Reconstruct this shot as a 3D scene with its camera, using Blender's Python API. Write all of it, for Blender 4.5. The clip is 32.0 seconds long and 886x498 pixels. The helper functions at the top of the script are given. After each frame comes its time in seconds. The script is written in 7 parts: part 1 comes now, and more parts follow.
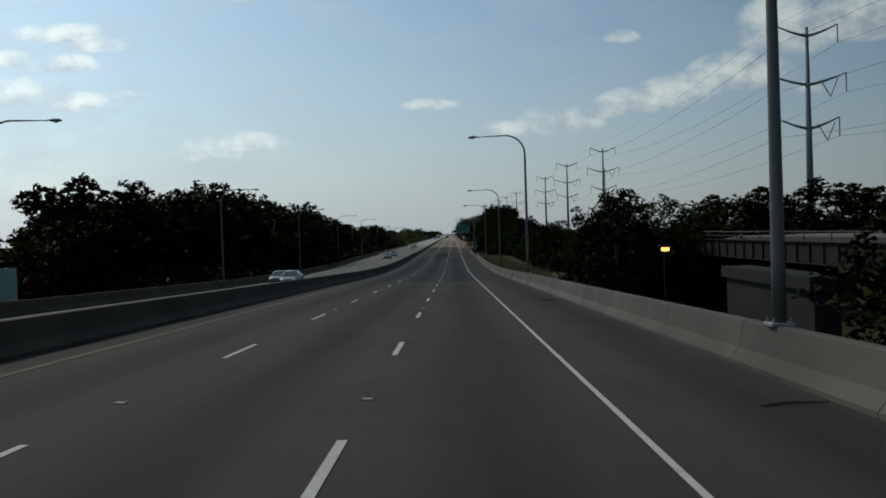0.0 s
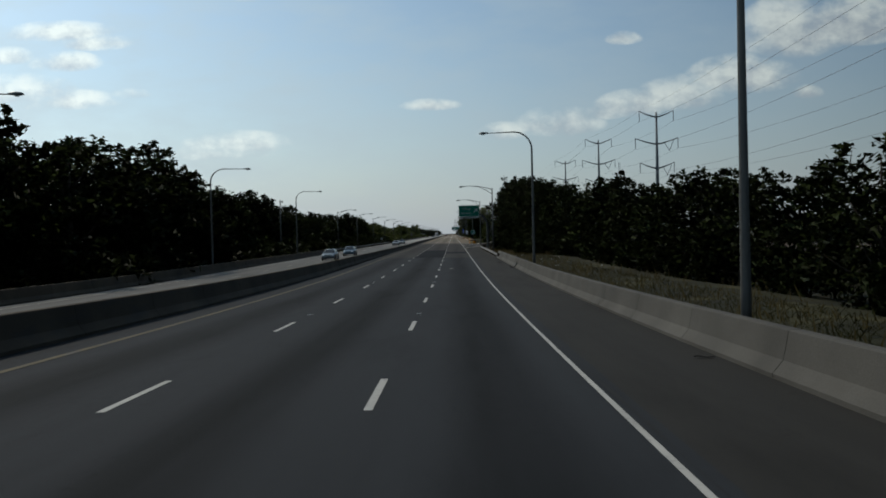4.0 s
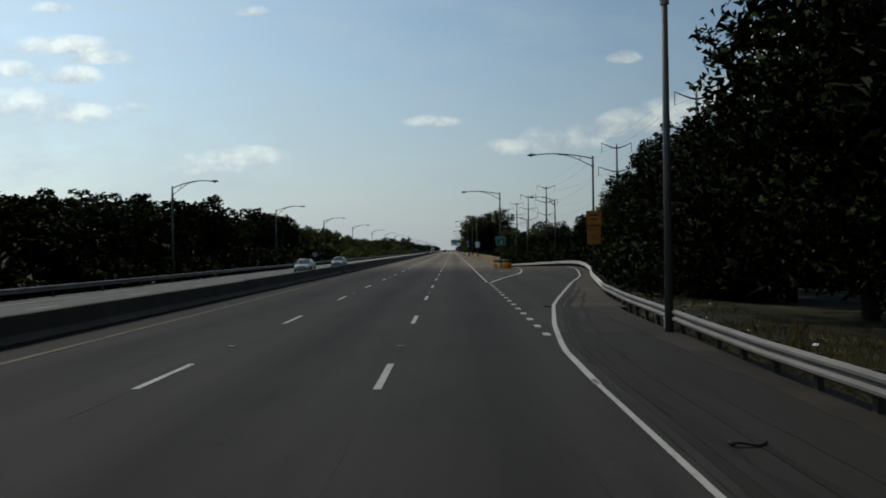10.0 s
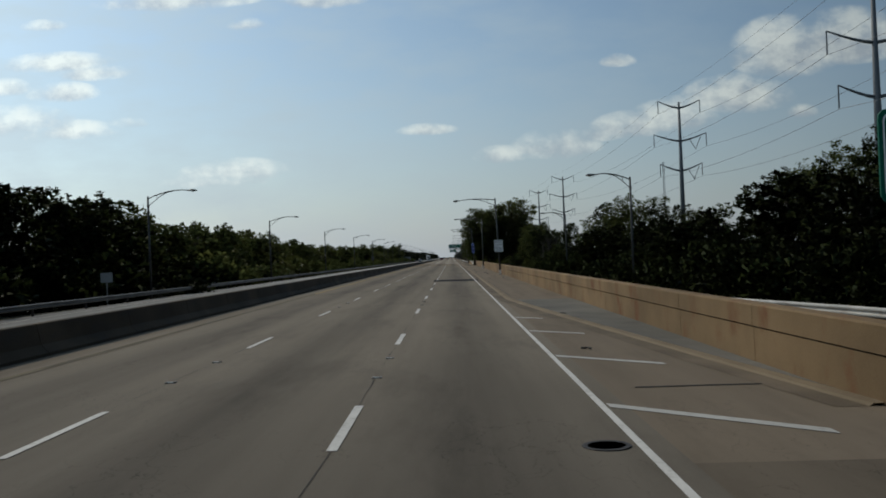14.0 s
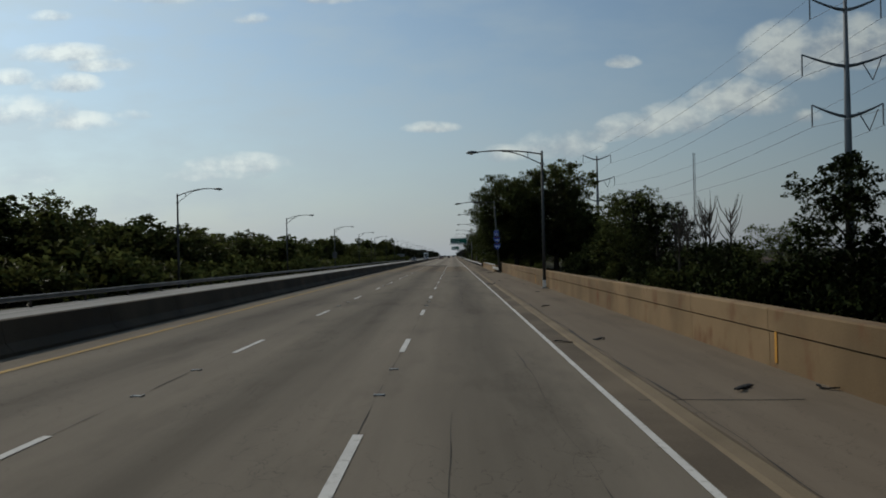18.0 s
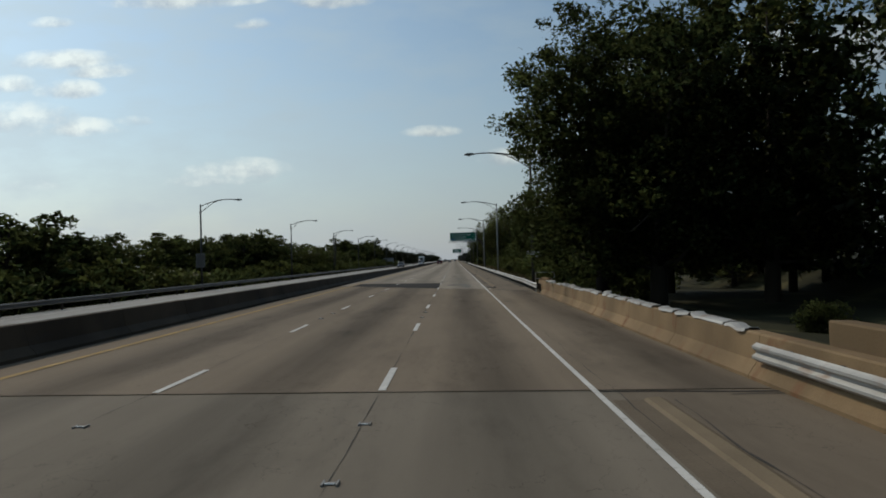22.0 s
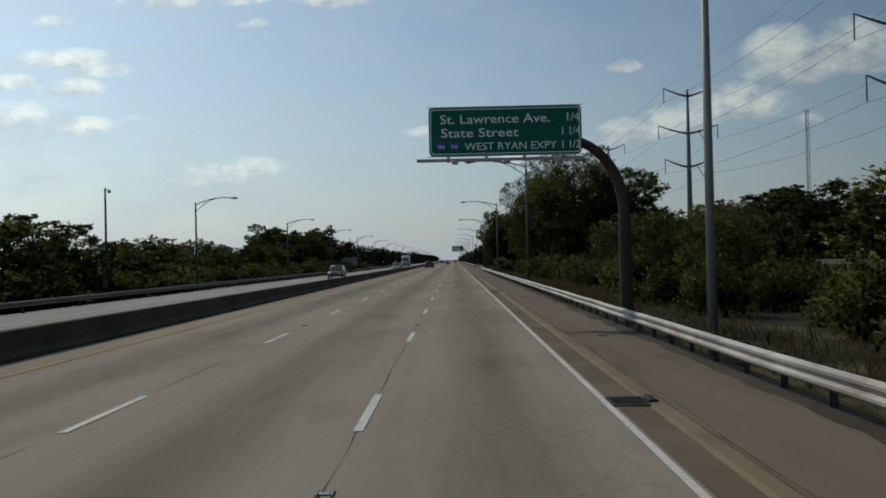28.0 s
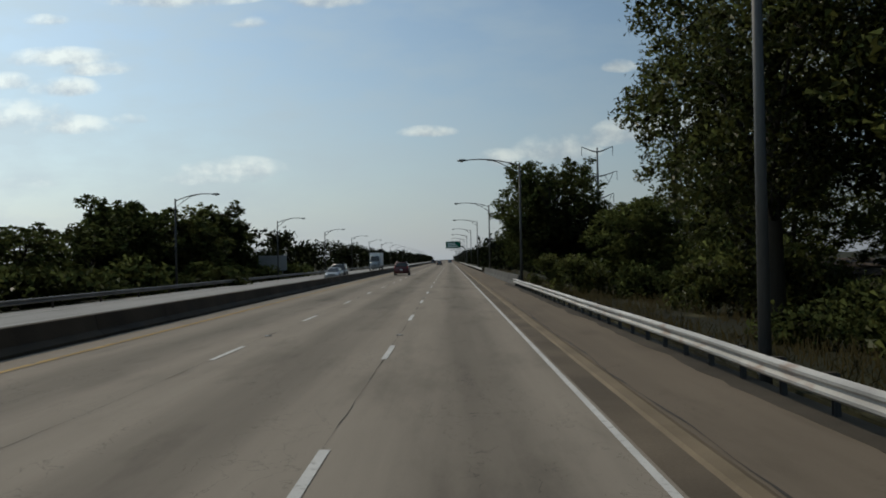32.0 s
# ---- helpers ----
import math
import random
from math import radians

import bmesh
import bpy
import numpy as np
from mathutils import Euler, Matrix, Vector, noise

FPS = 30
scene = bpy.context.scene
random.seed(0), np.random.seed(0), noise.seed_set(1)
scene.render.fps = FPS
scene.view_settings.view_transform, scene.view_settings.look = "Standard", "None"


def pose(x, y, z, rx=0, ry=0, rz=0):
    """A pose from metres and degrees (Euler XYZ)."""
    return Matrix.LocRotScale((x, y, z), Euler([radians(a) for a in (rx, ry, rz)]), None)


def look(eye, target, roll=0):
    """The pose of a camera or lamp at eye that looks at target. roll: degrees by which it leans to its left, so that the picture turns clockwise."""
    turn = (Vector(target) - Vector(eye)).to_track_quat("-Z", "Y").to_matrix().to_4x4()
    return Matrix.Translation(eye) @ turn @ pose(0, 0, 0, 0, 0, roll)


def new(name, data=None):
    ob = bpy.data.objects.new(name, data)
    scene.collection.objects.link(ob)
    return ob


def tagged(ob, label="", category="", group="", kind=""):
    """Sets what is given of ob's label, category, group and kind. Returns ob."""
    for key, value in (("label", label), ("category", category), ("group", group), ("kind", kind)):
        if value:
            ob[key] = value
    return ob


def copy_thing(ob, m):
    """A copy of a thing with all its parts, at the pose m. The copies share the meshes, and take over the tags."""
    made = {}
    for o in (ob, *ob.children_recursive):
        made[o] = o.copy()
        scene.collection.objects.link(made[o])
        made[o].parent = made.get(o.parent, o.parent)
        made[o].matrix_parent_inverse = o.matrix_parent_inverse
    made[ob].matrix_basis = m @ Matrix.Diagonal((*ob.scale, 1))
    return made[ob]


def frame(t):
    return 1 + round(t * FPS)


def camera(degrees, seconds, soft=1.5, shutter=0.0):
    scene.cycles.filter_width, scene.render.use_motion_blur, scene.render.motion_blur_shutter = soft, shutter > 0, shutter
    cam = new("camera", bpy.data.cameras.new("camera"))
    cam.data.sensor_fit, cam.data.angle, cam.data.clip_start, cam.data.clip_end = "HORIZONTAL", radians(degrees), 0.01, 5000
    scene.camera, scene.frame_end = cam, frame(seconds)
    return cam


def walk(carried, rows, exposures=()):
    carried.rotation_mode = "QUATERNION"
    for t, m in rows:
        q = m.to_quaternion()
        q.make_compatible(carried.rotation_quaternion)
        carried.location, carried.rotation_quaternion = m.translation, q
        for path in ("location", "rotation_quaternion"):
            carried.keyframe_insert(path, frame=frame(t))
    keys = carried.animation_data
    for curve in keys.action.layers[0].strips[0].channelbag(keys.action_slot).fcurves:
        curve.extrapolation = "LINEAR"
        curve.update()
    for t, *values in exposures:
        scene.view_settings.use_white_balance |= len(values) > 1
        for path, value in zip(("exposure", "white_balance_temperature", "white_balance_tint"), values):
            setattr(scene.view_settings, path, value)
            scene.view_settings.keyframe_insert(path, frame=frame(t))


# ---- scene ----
# ---- camera and its drive ----
cam = camera(52.0, 32.0, soft=1.8)
# seconds, x, y, z, pitch, yaw, roll
PATH = [
    (0, 1.34, 4.88, 5.860, -1.02, 0.65, -1.82),
    (1, 1.27, 31.87, 5.146, -1.07, 0.41, -1.73),
    (2, 1.28, 58.51, 4.400, -1.03, 0.45, -1.66),
    (3, 1.23, 84.11, 3.683, -1.23, 0.67, -1.37),
    (6, 1.21, 161.98, 2.201, 0.15, 0.61, -1.42),
    (7, 1.14, 188.90, 2.119, 0.57, 0.62, -0.91),
    (8, 1.17, 215.00, 2.119, 0.71, 0.74, -1.02),
    (9, 1.27, 241.51, 2.119, 0.81, 0.83, -0.88),
    (10, 1.17, 266.72, 2.119, 0.04, 0.60, -0.85),
    (11, 1.31, 292.49, 2.119, 0.96, 0.46, -1.53),
    (12, 1.30, 317.05, 2.119, 0.39, 0.37, -1.53),
    (13, 1.33, 342.25, 2.119, 0.92, 0.66, -1.23),
    (14, 1.41, 367.90, 2.119, 0.51, 0.51, -2.27),
    (17, 1.26, 442.74, 2.119, 0.87, 0.81, -1.48),
    (18, 1.16, 467.84, 2.119, 0.39, 0.62, -1.16),
    (19, 1.24, 495.17, 2.119, 0.89, 0.50, -1.86),
    (20, 1.19, 519.89, 2.119, 0.54, 0.48, -1.54),
    (21, 1.20, 545.46, 2.119, 0.64, 0.41, -1.81),
    (22, 1.23, 570.53, 2.119, 0.64, 0.71, -1.50),
    (23, 1.16, 595.62, 2.119, -0.29, 0.67, -1.25),
    (24, 1.07, 620.60, 2.119, 0.74, 0.25, -1.08),
    (27, 1.31, 695.36, 2.119, 0.50, 0.66, -1.51),
    (28, 1.24, 720.30, 2.119, 0.67, 0.72, -1.25),
    (29, 1.23, 745.26, 2.119, 0.56, 0.71, -1.21),
    (30, 1.29, 770.27, 2.119, 0.58, 0.52, -1.43),
    (31, 1.39, 796.49, 2.119, 0.79, 0.42, -1.56),
    (32, 1.43, 821.99, 2.119, 0.64, 0.40, -1.16),
]
walk(cam, [(t, pose(x, y, z, 90 + p, 0, w) @ pose(0, 0, 0, 0, 0, r)) for t, x, y, z, p, w, r in PATH],
     exposures=[(0, -0.03, 6380, 8), (6, 0.02, 6400, 8), (9, -0.02, 6380, 8), (12, -0.04, 6380, 8), (14, -0.04, 6420, 9), (17, -0.10, 6450, 9), (18, -0.20, 6440, 9), (19, -0.10, 6450, 9), (32, -0.08, 6480, 9)])

# ---- world, sun ----
SUN_AZ, SUN_EL = 42.0, 42.0          # degrees to the left of the road's direction; height
world = bpy.data.worlds.new("sky")
scene.world = world
world.use_nodes = True
wn, wl = world.node_tree.nodes, world.node_tree.links
wn.clear()


def wnode(kind, **kw):
    n = wn.new(kind)
    for k, v in kw.items():
        n.inputs[k].default_value = v
    return n


def wmath(op, a, b=None, c=None):
    n = wn.new("ShaderNodeMath")
    n.operation = op
    for i, v in enumerate((a, b, c)):
        if v is None:
            continue
        if isinstance(v, (int, float)):
            n.inputs[i].default_value = v
        else:
            wl.new(v, n.inputs[i])
    return n.outputs[0]


sky = wn.new("ShaderNodeTexSky")
sky.sky_type = "NISHITA"
sky.sun_disc = False
sky.sun_elevation = radians(SUN_EL)
sky.sun_rotation = radians(-SUN_AZ)
sky.air_density, sky.dust_density, sky.ozone_density = 1.0, 0.9, 1.4
out = wn.new("ShaderNodeOutputWorld")
bg = wn.new("ShaderNodeBackground")
bg.inputs["Strength"].default_value = 0.088
coord = wn.new("ShaderNodeTexCoord")
sep = wn.new("ShaderNodeSeparateXYZ")
wl.new(coord.outputs["Generated"], sep.inputs[0])
X, Y, Z = sep.outputs
ahead = wmath("MAXIMUM", Y, 0.05)
U, V = wmath("DIVIDE", X, ahead), wmath("DIVIDE", Z, ahead)
flat = wn.new("ShaderNodeCombineXYZ")
wl.new(U, flat.inputs[0])
wl.new(V, flat.inputs[1])


def wnoise(scale, detail, rough, stretch=1.0, shift=(0, 0)):
    m = wn.new("ShaderNodeMapping")
    m.inputs["Scale"].default_value = (1, stretch, 1)
    m.inputs["Location"].default_value = (shift[0], shift[1] * stretch, 0)
    wl.new(flat.outputs[0], m.inputs[0])
    n = wnode("ShaderNodeTexNoise", Scale=scale, Detail=detail, Roughness=rough)
    wl.new(m.outputs[0], n.inputs["Vector"])
    return n.outputs["Fac"]


puff = wnoise(21, 10, 0.58, 1.3)
wisp = wnoise(9, 5, 0.55, 2.5)
# fair-weather cumulus: middle across, middle up (tangents of the angles), half width, half height, density
CLOUDS = [
    (-0.4303, 0.2294, 0.0747, 0.0164, 1.00),
    (-0.3867, 0.2166, 0.0448, 0.0134, 0.90),
    (-0.4218, 0.1958, 0.0448, 0.0164, 1.10),
    (-0.4845, 0.2043, 0.0299, 0.0149, 1.00),
    (-0.4760, 0.1644, 0.0709, 0.0254, 1.00),
    (-0.4260, 0.1539, 0.0747, 0.0164, 0.70),
    (-0.2902, 0.2950, 0.1045, 0.0224, 1.10),
    (-0.1304, 0.2882, 0.0523, 0.0179, 1.10),
    (-0.2158, 0.2641, 0.0254, 0.0105, 0.90),
    (-0.4418, 0.2720, 0.0299, 0.0097, 0.75),
    (-0.3517, 0.1602, 0.0254, 0.0097, 0.65),
    (-0.2362, 0.1012, 0.0709, 0.0194, 0.85),
    (-0.2584, 0.0919, 0.0672, 0.0119, 0.70),
    (-0.0213, 0.1396, 0.0373, 0.0097, 0.90),
    (0.0574, 0.1076, 0.0328, 0.0149, 0.80),
    (0.1199, 0.1149, 0.0540, 0.0250, 1.00),
    (0.2015, 0.1330, 0.0480, 0.0220, 1.05),
    (0.1670, 0.1258, 0.0299, 0.0119, 0.60),
    (0.2514, 0.1398, 0.0560, 0.0300, 1.20),
    (0.3200, 0.1600, 0.0680, 0.0320, 1.25),
    (0.3750, 0.2060, 0.0680, 0.0500, 1.35),
    (0.4430, 0.2160, 0.0720, 0.0450, 1.30),
    (0.3557, 0.1911, 0.0299, 0.0194, 0.80),
    (0.1916, 0.2068, 0.0224, 0.0112, 0.70),
    (0.3911, 0.1431, 0.0194, 0.0112, 0.80),
    (-0.4716, 0.0909, 0.0448, 0.0105, 0.50),
]
puff_sun = wnoise(21, 10, 0.58, 1.3, (0.010, -0.012))
total, weight, lift = None, None, None
for cu, cv, w, h, d in CLOUDS:
    a = wmath("DIVIDE", wmath("SUBTRACT", U, cu), w)
    b = wmath("DIVIDE", wmath("SUBTRACT", V, cv), h)
    up = b
    b = wmath("MAXIMUM", b, wmath("MULTIPLY", b, -1.9))          # flat base
    r2 = wmath("ADD", wmath("MULTIPLY", a, a), wmath("MULTIPLY", b, b))
    m = wmath("MULTIPLY", wmath("MAXIMUM", wmath("SUBTRACT", 1.0, r2), 0.0), d)
    total = m if total is None else wmath("MAXIMUM", total, m)
    weight = m if weight is None else wmath("ADD", weight, m)
    rise = wmath("MULTIPLY", m, up)
    lift = rise if lift is None else wmath("ADD", lift, rise)
edge = wmath("ADD", wmath("MULTIPLY", total, 1.25), wmath("MULTIPLY", wmath("SUBTRACT", puff, 0.53), 3.4))
ramp = wn.new("ShaderNodeMapRange")
ramp.interpolation_type = "SMOOTHSTEP"
for k, v in (("From Min", -0.25), ("From Max", 1.5)):
    ramp.inputs[k].default_value = v
wl.new(edge, ramp.inputs["Value"])
inside = wmath("MULTIPLY", ramp.outputs[0], wmath("MINIMUM", wmath("MULTIPLY", total, 5.0), 1.0))
# thin veil, thicker towards the sun's side
glow = wmath("MULTIPLY", wmath("MINIMUM", wmath("MAXIMUM", wmath("SUBTRACT", 0.25, U), 0.0), 0.9), 0.22)
veil = wmath("MINIMUM", wmath("MAXIMUM", wmath("SUBTRACT", 0.75, wmath("MULTIPLY", U, 1.1)), 0.25), 1.3)
thin = wmath("MULTIPLY", wmath("MULTIPLY", wmath("MAXIMUM", wmath("SUBTRACT", wisp, 0.40), 0.0), 1.5), veil)
fog = wmath("MULTIPLY", wmath("POWER", wmath("SUBTRACT", 1.0, wmath("MINIMUM", wmath("ABSOLUTE", V), 1.0)), 6.0), 0.85)
tone = wn.new("ShaderNodeMixRGB")
tone.blend_type = "MULTIPLY"
tone.inputs[0].default_value = 1.0
# brighter towards the sun's side
side = wmath("MINIMUM", wmath("MAXIMUM", wmath("SUBTRACT", 0.945, wmath("MULTIPLY", U, 0.66)), 0.60), 1.28)
tint = wn.new("ShaderNodeCombineXYZ")
wl.new(wmath("MULTIPLY", side, 0.88), tint.inputs[0])
wl.new(side, tint.inputs[1])
wl.new(side, tint.inputs[2])
wl.new(tint.outputs[0], tone.inputs[2])
veiled = wn.new("ShaderNodeMixRGB")
veiled.inputs[2].default_value = (5.9, 6.4, 6.9, 1)
wl.new(wmath("MINIMUM", wmath("ADD", thin, glow), 0.6), veiled.inputs[0])
wl.new(sky.outputs[0], veiled.inputs[1])
haze = wn.new("ShaderNodeMixRGB")
haze.inputs[2].default_value = (5.35, 5.2, 5.8, 1)
wl.new(fog, haze.inputs[0])
wl.new(veiled.outputs[0], haze.inputs[1])
shade = wn.new("ShaderNodeMixRGB")
shade.inputs[1].default_value = (5.7, 5.7, 6.2, 1)
shade.inputs[2].default_value = (9.9, 9.4, 9.0, 1)
# lit from the upper left, grey underneath
height = wmath("DIVIDE", lift, wmath("ADD", weight, 0.02))
relief = wmath("MULTIPLY", wmath("SUBTRACT", puff, puff_sun), 3.6)
lit = wmath("ADD", wmath("ADD", wmath("MULTIPLY", height, 0.75), relief), 0.48)
wl.new(wmath("MINIMUM", wmath("MAXIMUM", lit, 0.0), 1.0), shade.inputs[0])
mix = wn.new("ShaderNodeMixRGB")
wl.new(wmath("MULTIPLY", inside, 0.85), mix.inputs[0])
wl.new(haze.outputs[0], mix.inputs[1])
wl.new(shade.outputs[0], mix.inputs[2])
wl.new(mix.outputs[0], tone.inputs[1])
wl.new(tone.outputs[0], bg.inputs["Color"])
wl.new(bg.outputs[0], out.inputs[0])

lamp = bpy.data.lights.new("sun", "SUN")
lamp.energy, lamp.angle, lamp.color = 1.9, radians(0.6), (1.0, 0.90, 0.76)
sun = new("sun", lamp)
sun.matrix_world = look((-400 * math.sin(radians(SUN_AZ)), 400 * math.cos(radians(SUN_AZ)), 400 * math.tan(radians(SUN_EL))), (0, 0, 0))

# ---- materials ----
def material(name):
    m = bpy.data.materials.new(name)
    m.use_nodes = True
    return m, m.node_tree.nodes, m.node_tree.links, m.node_tree.nodes["Principled BSDF"]


def surface(name, dark, light, rough=0.8, scale=6.0, stain=0.25, bump=0.15, metal=0.0, spec=0.15, stretch=(1, 1, 1), fine=9.0,
            vary=0.0, island=0.0, wear=None):
    """A mottled surface: fine grain between two colours, broad stains, light relief, and a slight change from piece to piece."""
    m, n, l, p = material(name)
    tc = n.new("ShaderNodeTexCoord")
    mp = n.new("ShaderNodeMapping")
    mp.inputs["Scale"].default_value = stretch
    l.new(tc.outputs["Object"], mp.inputs[0])
    grain = n.new("ShaderNodeTexNoise")
    grain.inputs["Scale"].default_value, grain.inputs["Detail"].default_value = scale * fine, 5
    broad = n.new("ShaderNodeTexNoise")
    broad.inputs["Scale"].default_value, broad.inputs["Detail"].default_value = scale * 0.12, 6
    for t in (grain, broad):
        l.new(mp.outputs[0], t.inputs["Vector"])
    mixer = n.new("ShaderNodeMixRGB")
    mixer.inputs[1].default_value, mixer.inputs[2].default_value = (*dark, 1), (*light, 1)
    l.new(grain.outputs["Fac"], mixer.inputs[0])
    spread = n.new("ShaderNodeMapRange")
    for k, v in (("From Min", 0.35), ("From Max", 0.68), ("To Min", 1.0 - stain), ("To Max", 1.0)):
        spread.inputs[k].default_value = v
    l.new(broad.outputs["Fac"], spread.inputs["Value"])
    hsv = n.new("ShaderNodeHueSaturation")
    l.new(mixer.outputs[0], hsv.inputs["Color"])
    value = spread.outputs[0]
    if vary or island:
        if island:
            src = n.new("ShaderNodeNewGeometry").outputs["Random Per Island"]
        else:
            src = n.new("ShaderNodeObjectInfo").outputs["Random"]
        rnd = n.new("ShaderNodeMapRange")
        for k, v in (("To Min", 1.0 - (vary or island)), ("To Max", 1.0 + (vary or island))):
            rnd.inputs[k].default_value = v
        l.new(src, rnd.inputs["Value"])
        mul = n.new("ShaderNodeMath")
        mul.operation = "MULTIPLY"
        l.new(value, mul.inputs[0])
        l.new(rnd.outputs[0], mul.inputs[1])
        value = mul.outputs[0]
    l.new(value, hsv.inputs["Value"])
    colour = hsv.outputs[0]
    if wear:
        wc, amount, wscale, wstretch = wear
        wm = n.new("ShaderNodeMapping")
        wm.inputs["Scale"].default_value = wstretch
        l.new(tc.outputs["Object"], wm.inputs[0])
        wt = n.new("ShaderNodeTexNoise")
        wt.inputs["Scale"].default_value, wt.inputs["Detail"].default_value = wscale, 8
        l.new(wm.outputs[0], wt.inputs["Vector"])
        wr = n.new("ShaderNodeMapRange")
        for k, v in (("From Min", 0.55), ("From Max", 0.72), ("To Max", amount)):
            wr.inputs[k].default_value = v
        l.new(wt.outputs["Fac"], wr.inputs["Value"])
        worn = n.new("ShaderNodeMixRGB")
        worn.inputs[2].default_value = (*wc, 1)
        l.new(wr.outputs[0], worn.inputs[0])
        l.new(colour, worn.inputs[1])
        colour = worn.outputs[0]
    l.new(colour, p.inputs["Base Color"])
    p.inputs["Roughness"].default_value, p.inputs["Metallic"].default_value = rough, metal
    p.inputs["Specular IOR Level"].default_value = spec
    if bump:
        b = n.new("ShaderNodeBump")
        b.inputs["Strength"].default_value, b.inputs["Distance"].default_value = bump, 0.02
        l.new(grain.outputs["Fac"], b.inputs["Height"])
        l.new(b.outputs[0], p.inputs["Normal"])
    return m


def pavement(name, dark, light, track=0.30, rough=0.9, lanes=True, crack=0.35, fade=None, gloss=0.07):
    """Worn road: aggregate grain, blotches drawn out along the road, dark wheel and oil bands down each lane, fine cracks."""
    m, n, l, p = material(name)
    tc = n.new("ShaderNodeTexCoord")
    sep = n.new("ShaderNodeSeparateXYZ")
    l.new(tc.outputs["Object"], sep.inputs[0])

    def noise_of(scale, detail, stretch, r=0.55):
        mp = n.new("ShaderNodeMapping")
        mp.inputs["Scale"].default_value = stretch
        l.new(tc.outputs["Object"], mp.inputs[0])
        t = n.new("ShaderNodeTexNoise")
        t.inputs["Scale"].default_value, t.inputs["Detail"].default_value, t.inputs["Roughness"].default_value = scale, detail, r
        l.new(mp.outputs[0], t.inputs["Vector"])
        return t.outputs["Fac"]

    def calc(op, a, b):
        q = n.new("ShaderNodeMath")
        q.operation = op
        for i, v in enumerate((a, b)):
            if isinstance(v, (int, float)):
                q.inputs[i].default_value = v
            else:
                l.new(v, q.inputs[i])
        return q.outputs[0]

    grain, blotch, streak = noise_of(45, 4, (1, 1, 1)), noise_of(0.5, 6, (1, 0.3, 1)), noise_of(1.6, 5, (1, 0.04, 1))
    mixer = n.new("ShaderNodeMixRGB")
    mixer.inputs[1].default_value, mixer.inputs[2].default_value = (*dark, 1), (*light, 1)
    l.new(calc("ADD", calc("MULTIPLY", grain, 0.45), calc("MULTIPLY", blotch, 0.55)), mixer.inputs[0])
    base = mixer.outputs[0]
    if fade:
        y0, y1, dark2, light2 = fade            # the tone passes from the first pair of colours to the second
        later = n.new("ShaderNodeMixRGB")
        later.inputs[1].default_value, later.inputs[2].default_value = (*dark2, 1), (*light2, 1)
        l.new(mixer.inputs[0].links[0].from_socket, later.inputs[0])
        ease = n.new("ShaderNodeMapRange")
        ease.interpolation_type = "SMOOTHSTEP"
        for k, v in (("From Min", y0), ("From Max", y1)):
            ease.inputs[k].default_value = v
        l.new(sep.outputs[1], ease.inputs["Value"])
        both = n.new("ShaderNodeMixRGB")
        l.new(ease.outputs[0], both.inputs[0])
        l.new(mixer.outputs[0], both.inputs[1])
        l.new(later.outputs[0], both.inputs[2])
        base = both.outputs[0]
    broad = noise_of(0.11, 5, (1, 0.35, 1), 0.6)
    smudge = n.new("ShaderNodeMapRange")
    for k, v in (("From Min", 0.52), ("From Max", 0.74), ("To Min", 0.0), ("To Max", 0.28)):
        smudge.inputs[k].default_value = v
    l.new(noise_of(0.55, 7, (1, 0.22, 1), 0.65), smudge.inputs["Value"])
    value = calc("ADD", 0.58, calc("ADD", calc("MULTIPLY", streak, 0.46), calc("MULTIPLY", broad, 0.40)))
    value = calc("SUBTRACT", value, smudge.outputs[0])
    if lanes:
        # distance from a lane's middle, lanes 3.66 m wide
        part_of = calc("FRACT", calc("DIVIDE", calc("ADD", sep.outputs[0], 36.6), 3.66), 0)
        off = calc("ABSOLUTE", calc("SUBTRACT", part_of, 0.5), 0)
        band = n.new("ShaderNodeMapRange")
        band.interpolation_type = "SMOOTHSTEP"
        for k, v in (("From Min", 0.34), ("From Max", 0.02), ("To Min", 0.0), ("To Max", 1.0)):
            band.inputs[k].default_value = v
        l.new(off, band.inputs["Value"])
        soot = calc("MULTIPLY", band.outputs[0], calc("ADD", 0.45, calc("MULTIPLY", noise_of(0.9, 5, (1, 0.05, 1)), 1.1)))
        value = calc("SUBTRACT", value, calc("MULTIPLY", soot, track))
    vor = n.new("ShaderNodeTexVoronoi")
    vor.feature = "DISTANCE_TO_EDGE"
    mp = n.new("ShaderNodeMapping")
    mp.inputs["Scale"].default_value = (0.42, 0.1, 1)
    warp = n.new("ShaderNodeMixRGB")
    warp.blend_type = "ADD"
    warp.inputs[0].default_value = 0.35
    l.new(tc.outputs["Object"], mp.inputs[0])
    wob = n.new("ShaderNodeTexNoise")
    wob.inputs["Scale"].default_value, wob.inputs["Detail"].default_value = 1.4, 6
    l.new(tc.outputs["Object"], wob.inputs["Vector"])
    l.new(mp.outputs[0], warp.inputs[1])
    l.new(wob.outputs["Color"], warp.inputs[2])
    l.new(warp.outputs[0], vor.inputs["Vector"])
    line = n.new("ShaderNodeMapRange")
    for k, v in (("From Min", 0.0), ("From Max", 0.010), ("To Min", crack), ("To Max", 0.0)):
        line.inputs[k].default_value = v
    l.new(vor.outputs["Distance"], line.inputs["Value"])
    value = calc("SUBTRACT", value, calc("MULTIPLY", line.outputs[0], calc("GREATER_THAN", blotch, 0.52)))
    hsv = n.new("ShaderNodeHueSaturation")
    l.new(base, hsv.inputs["Color"])
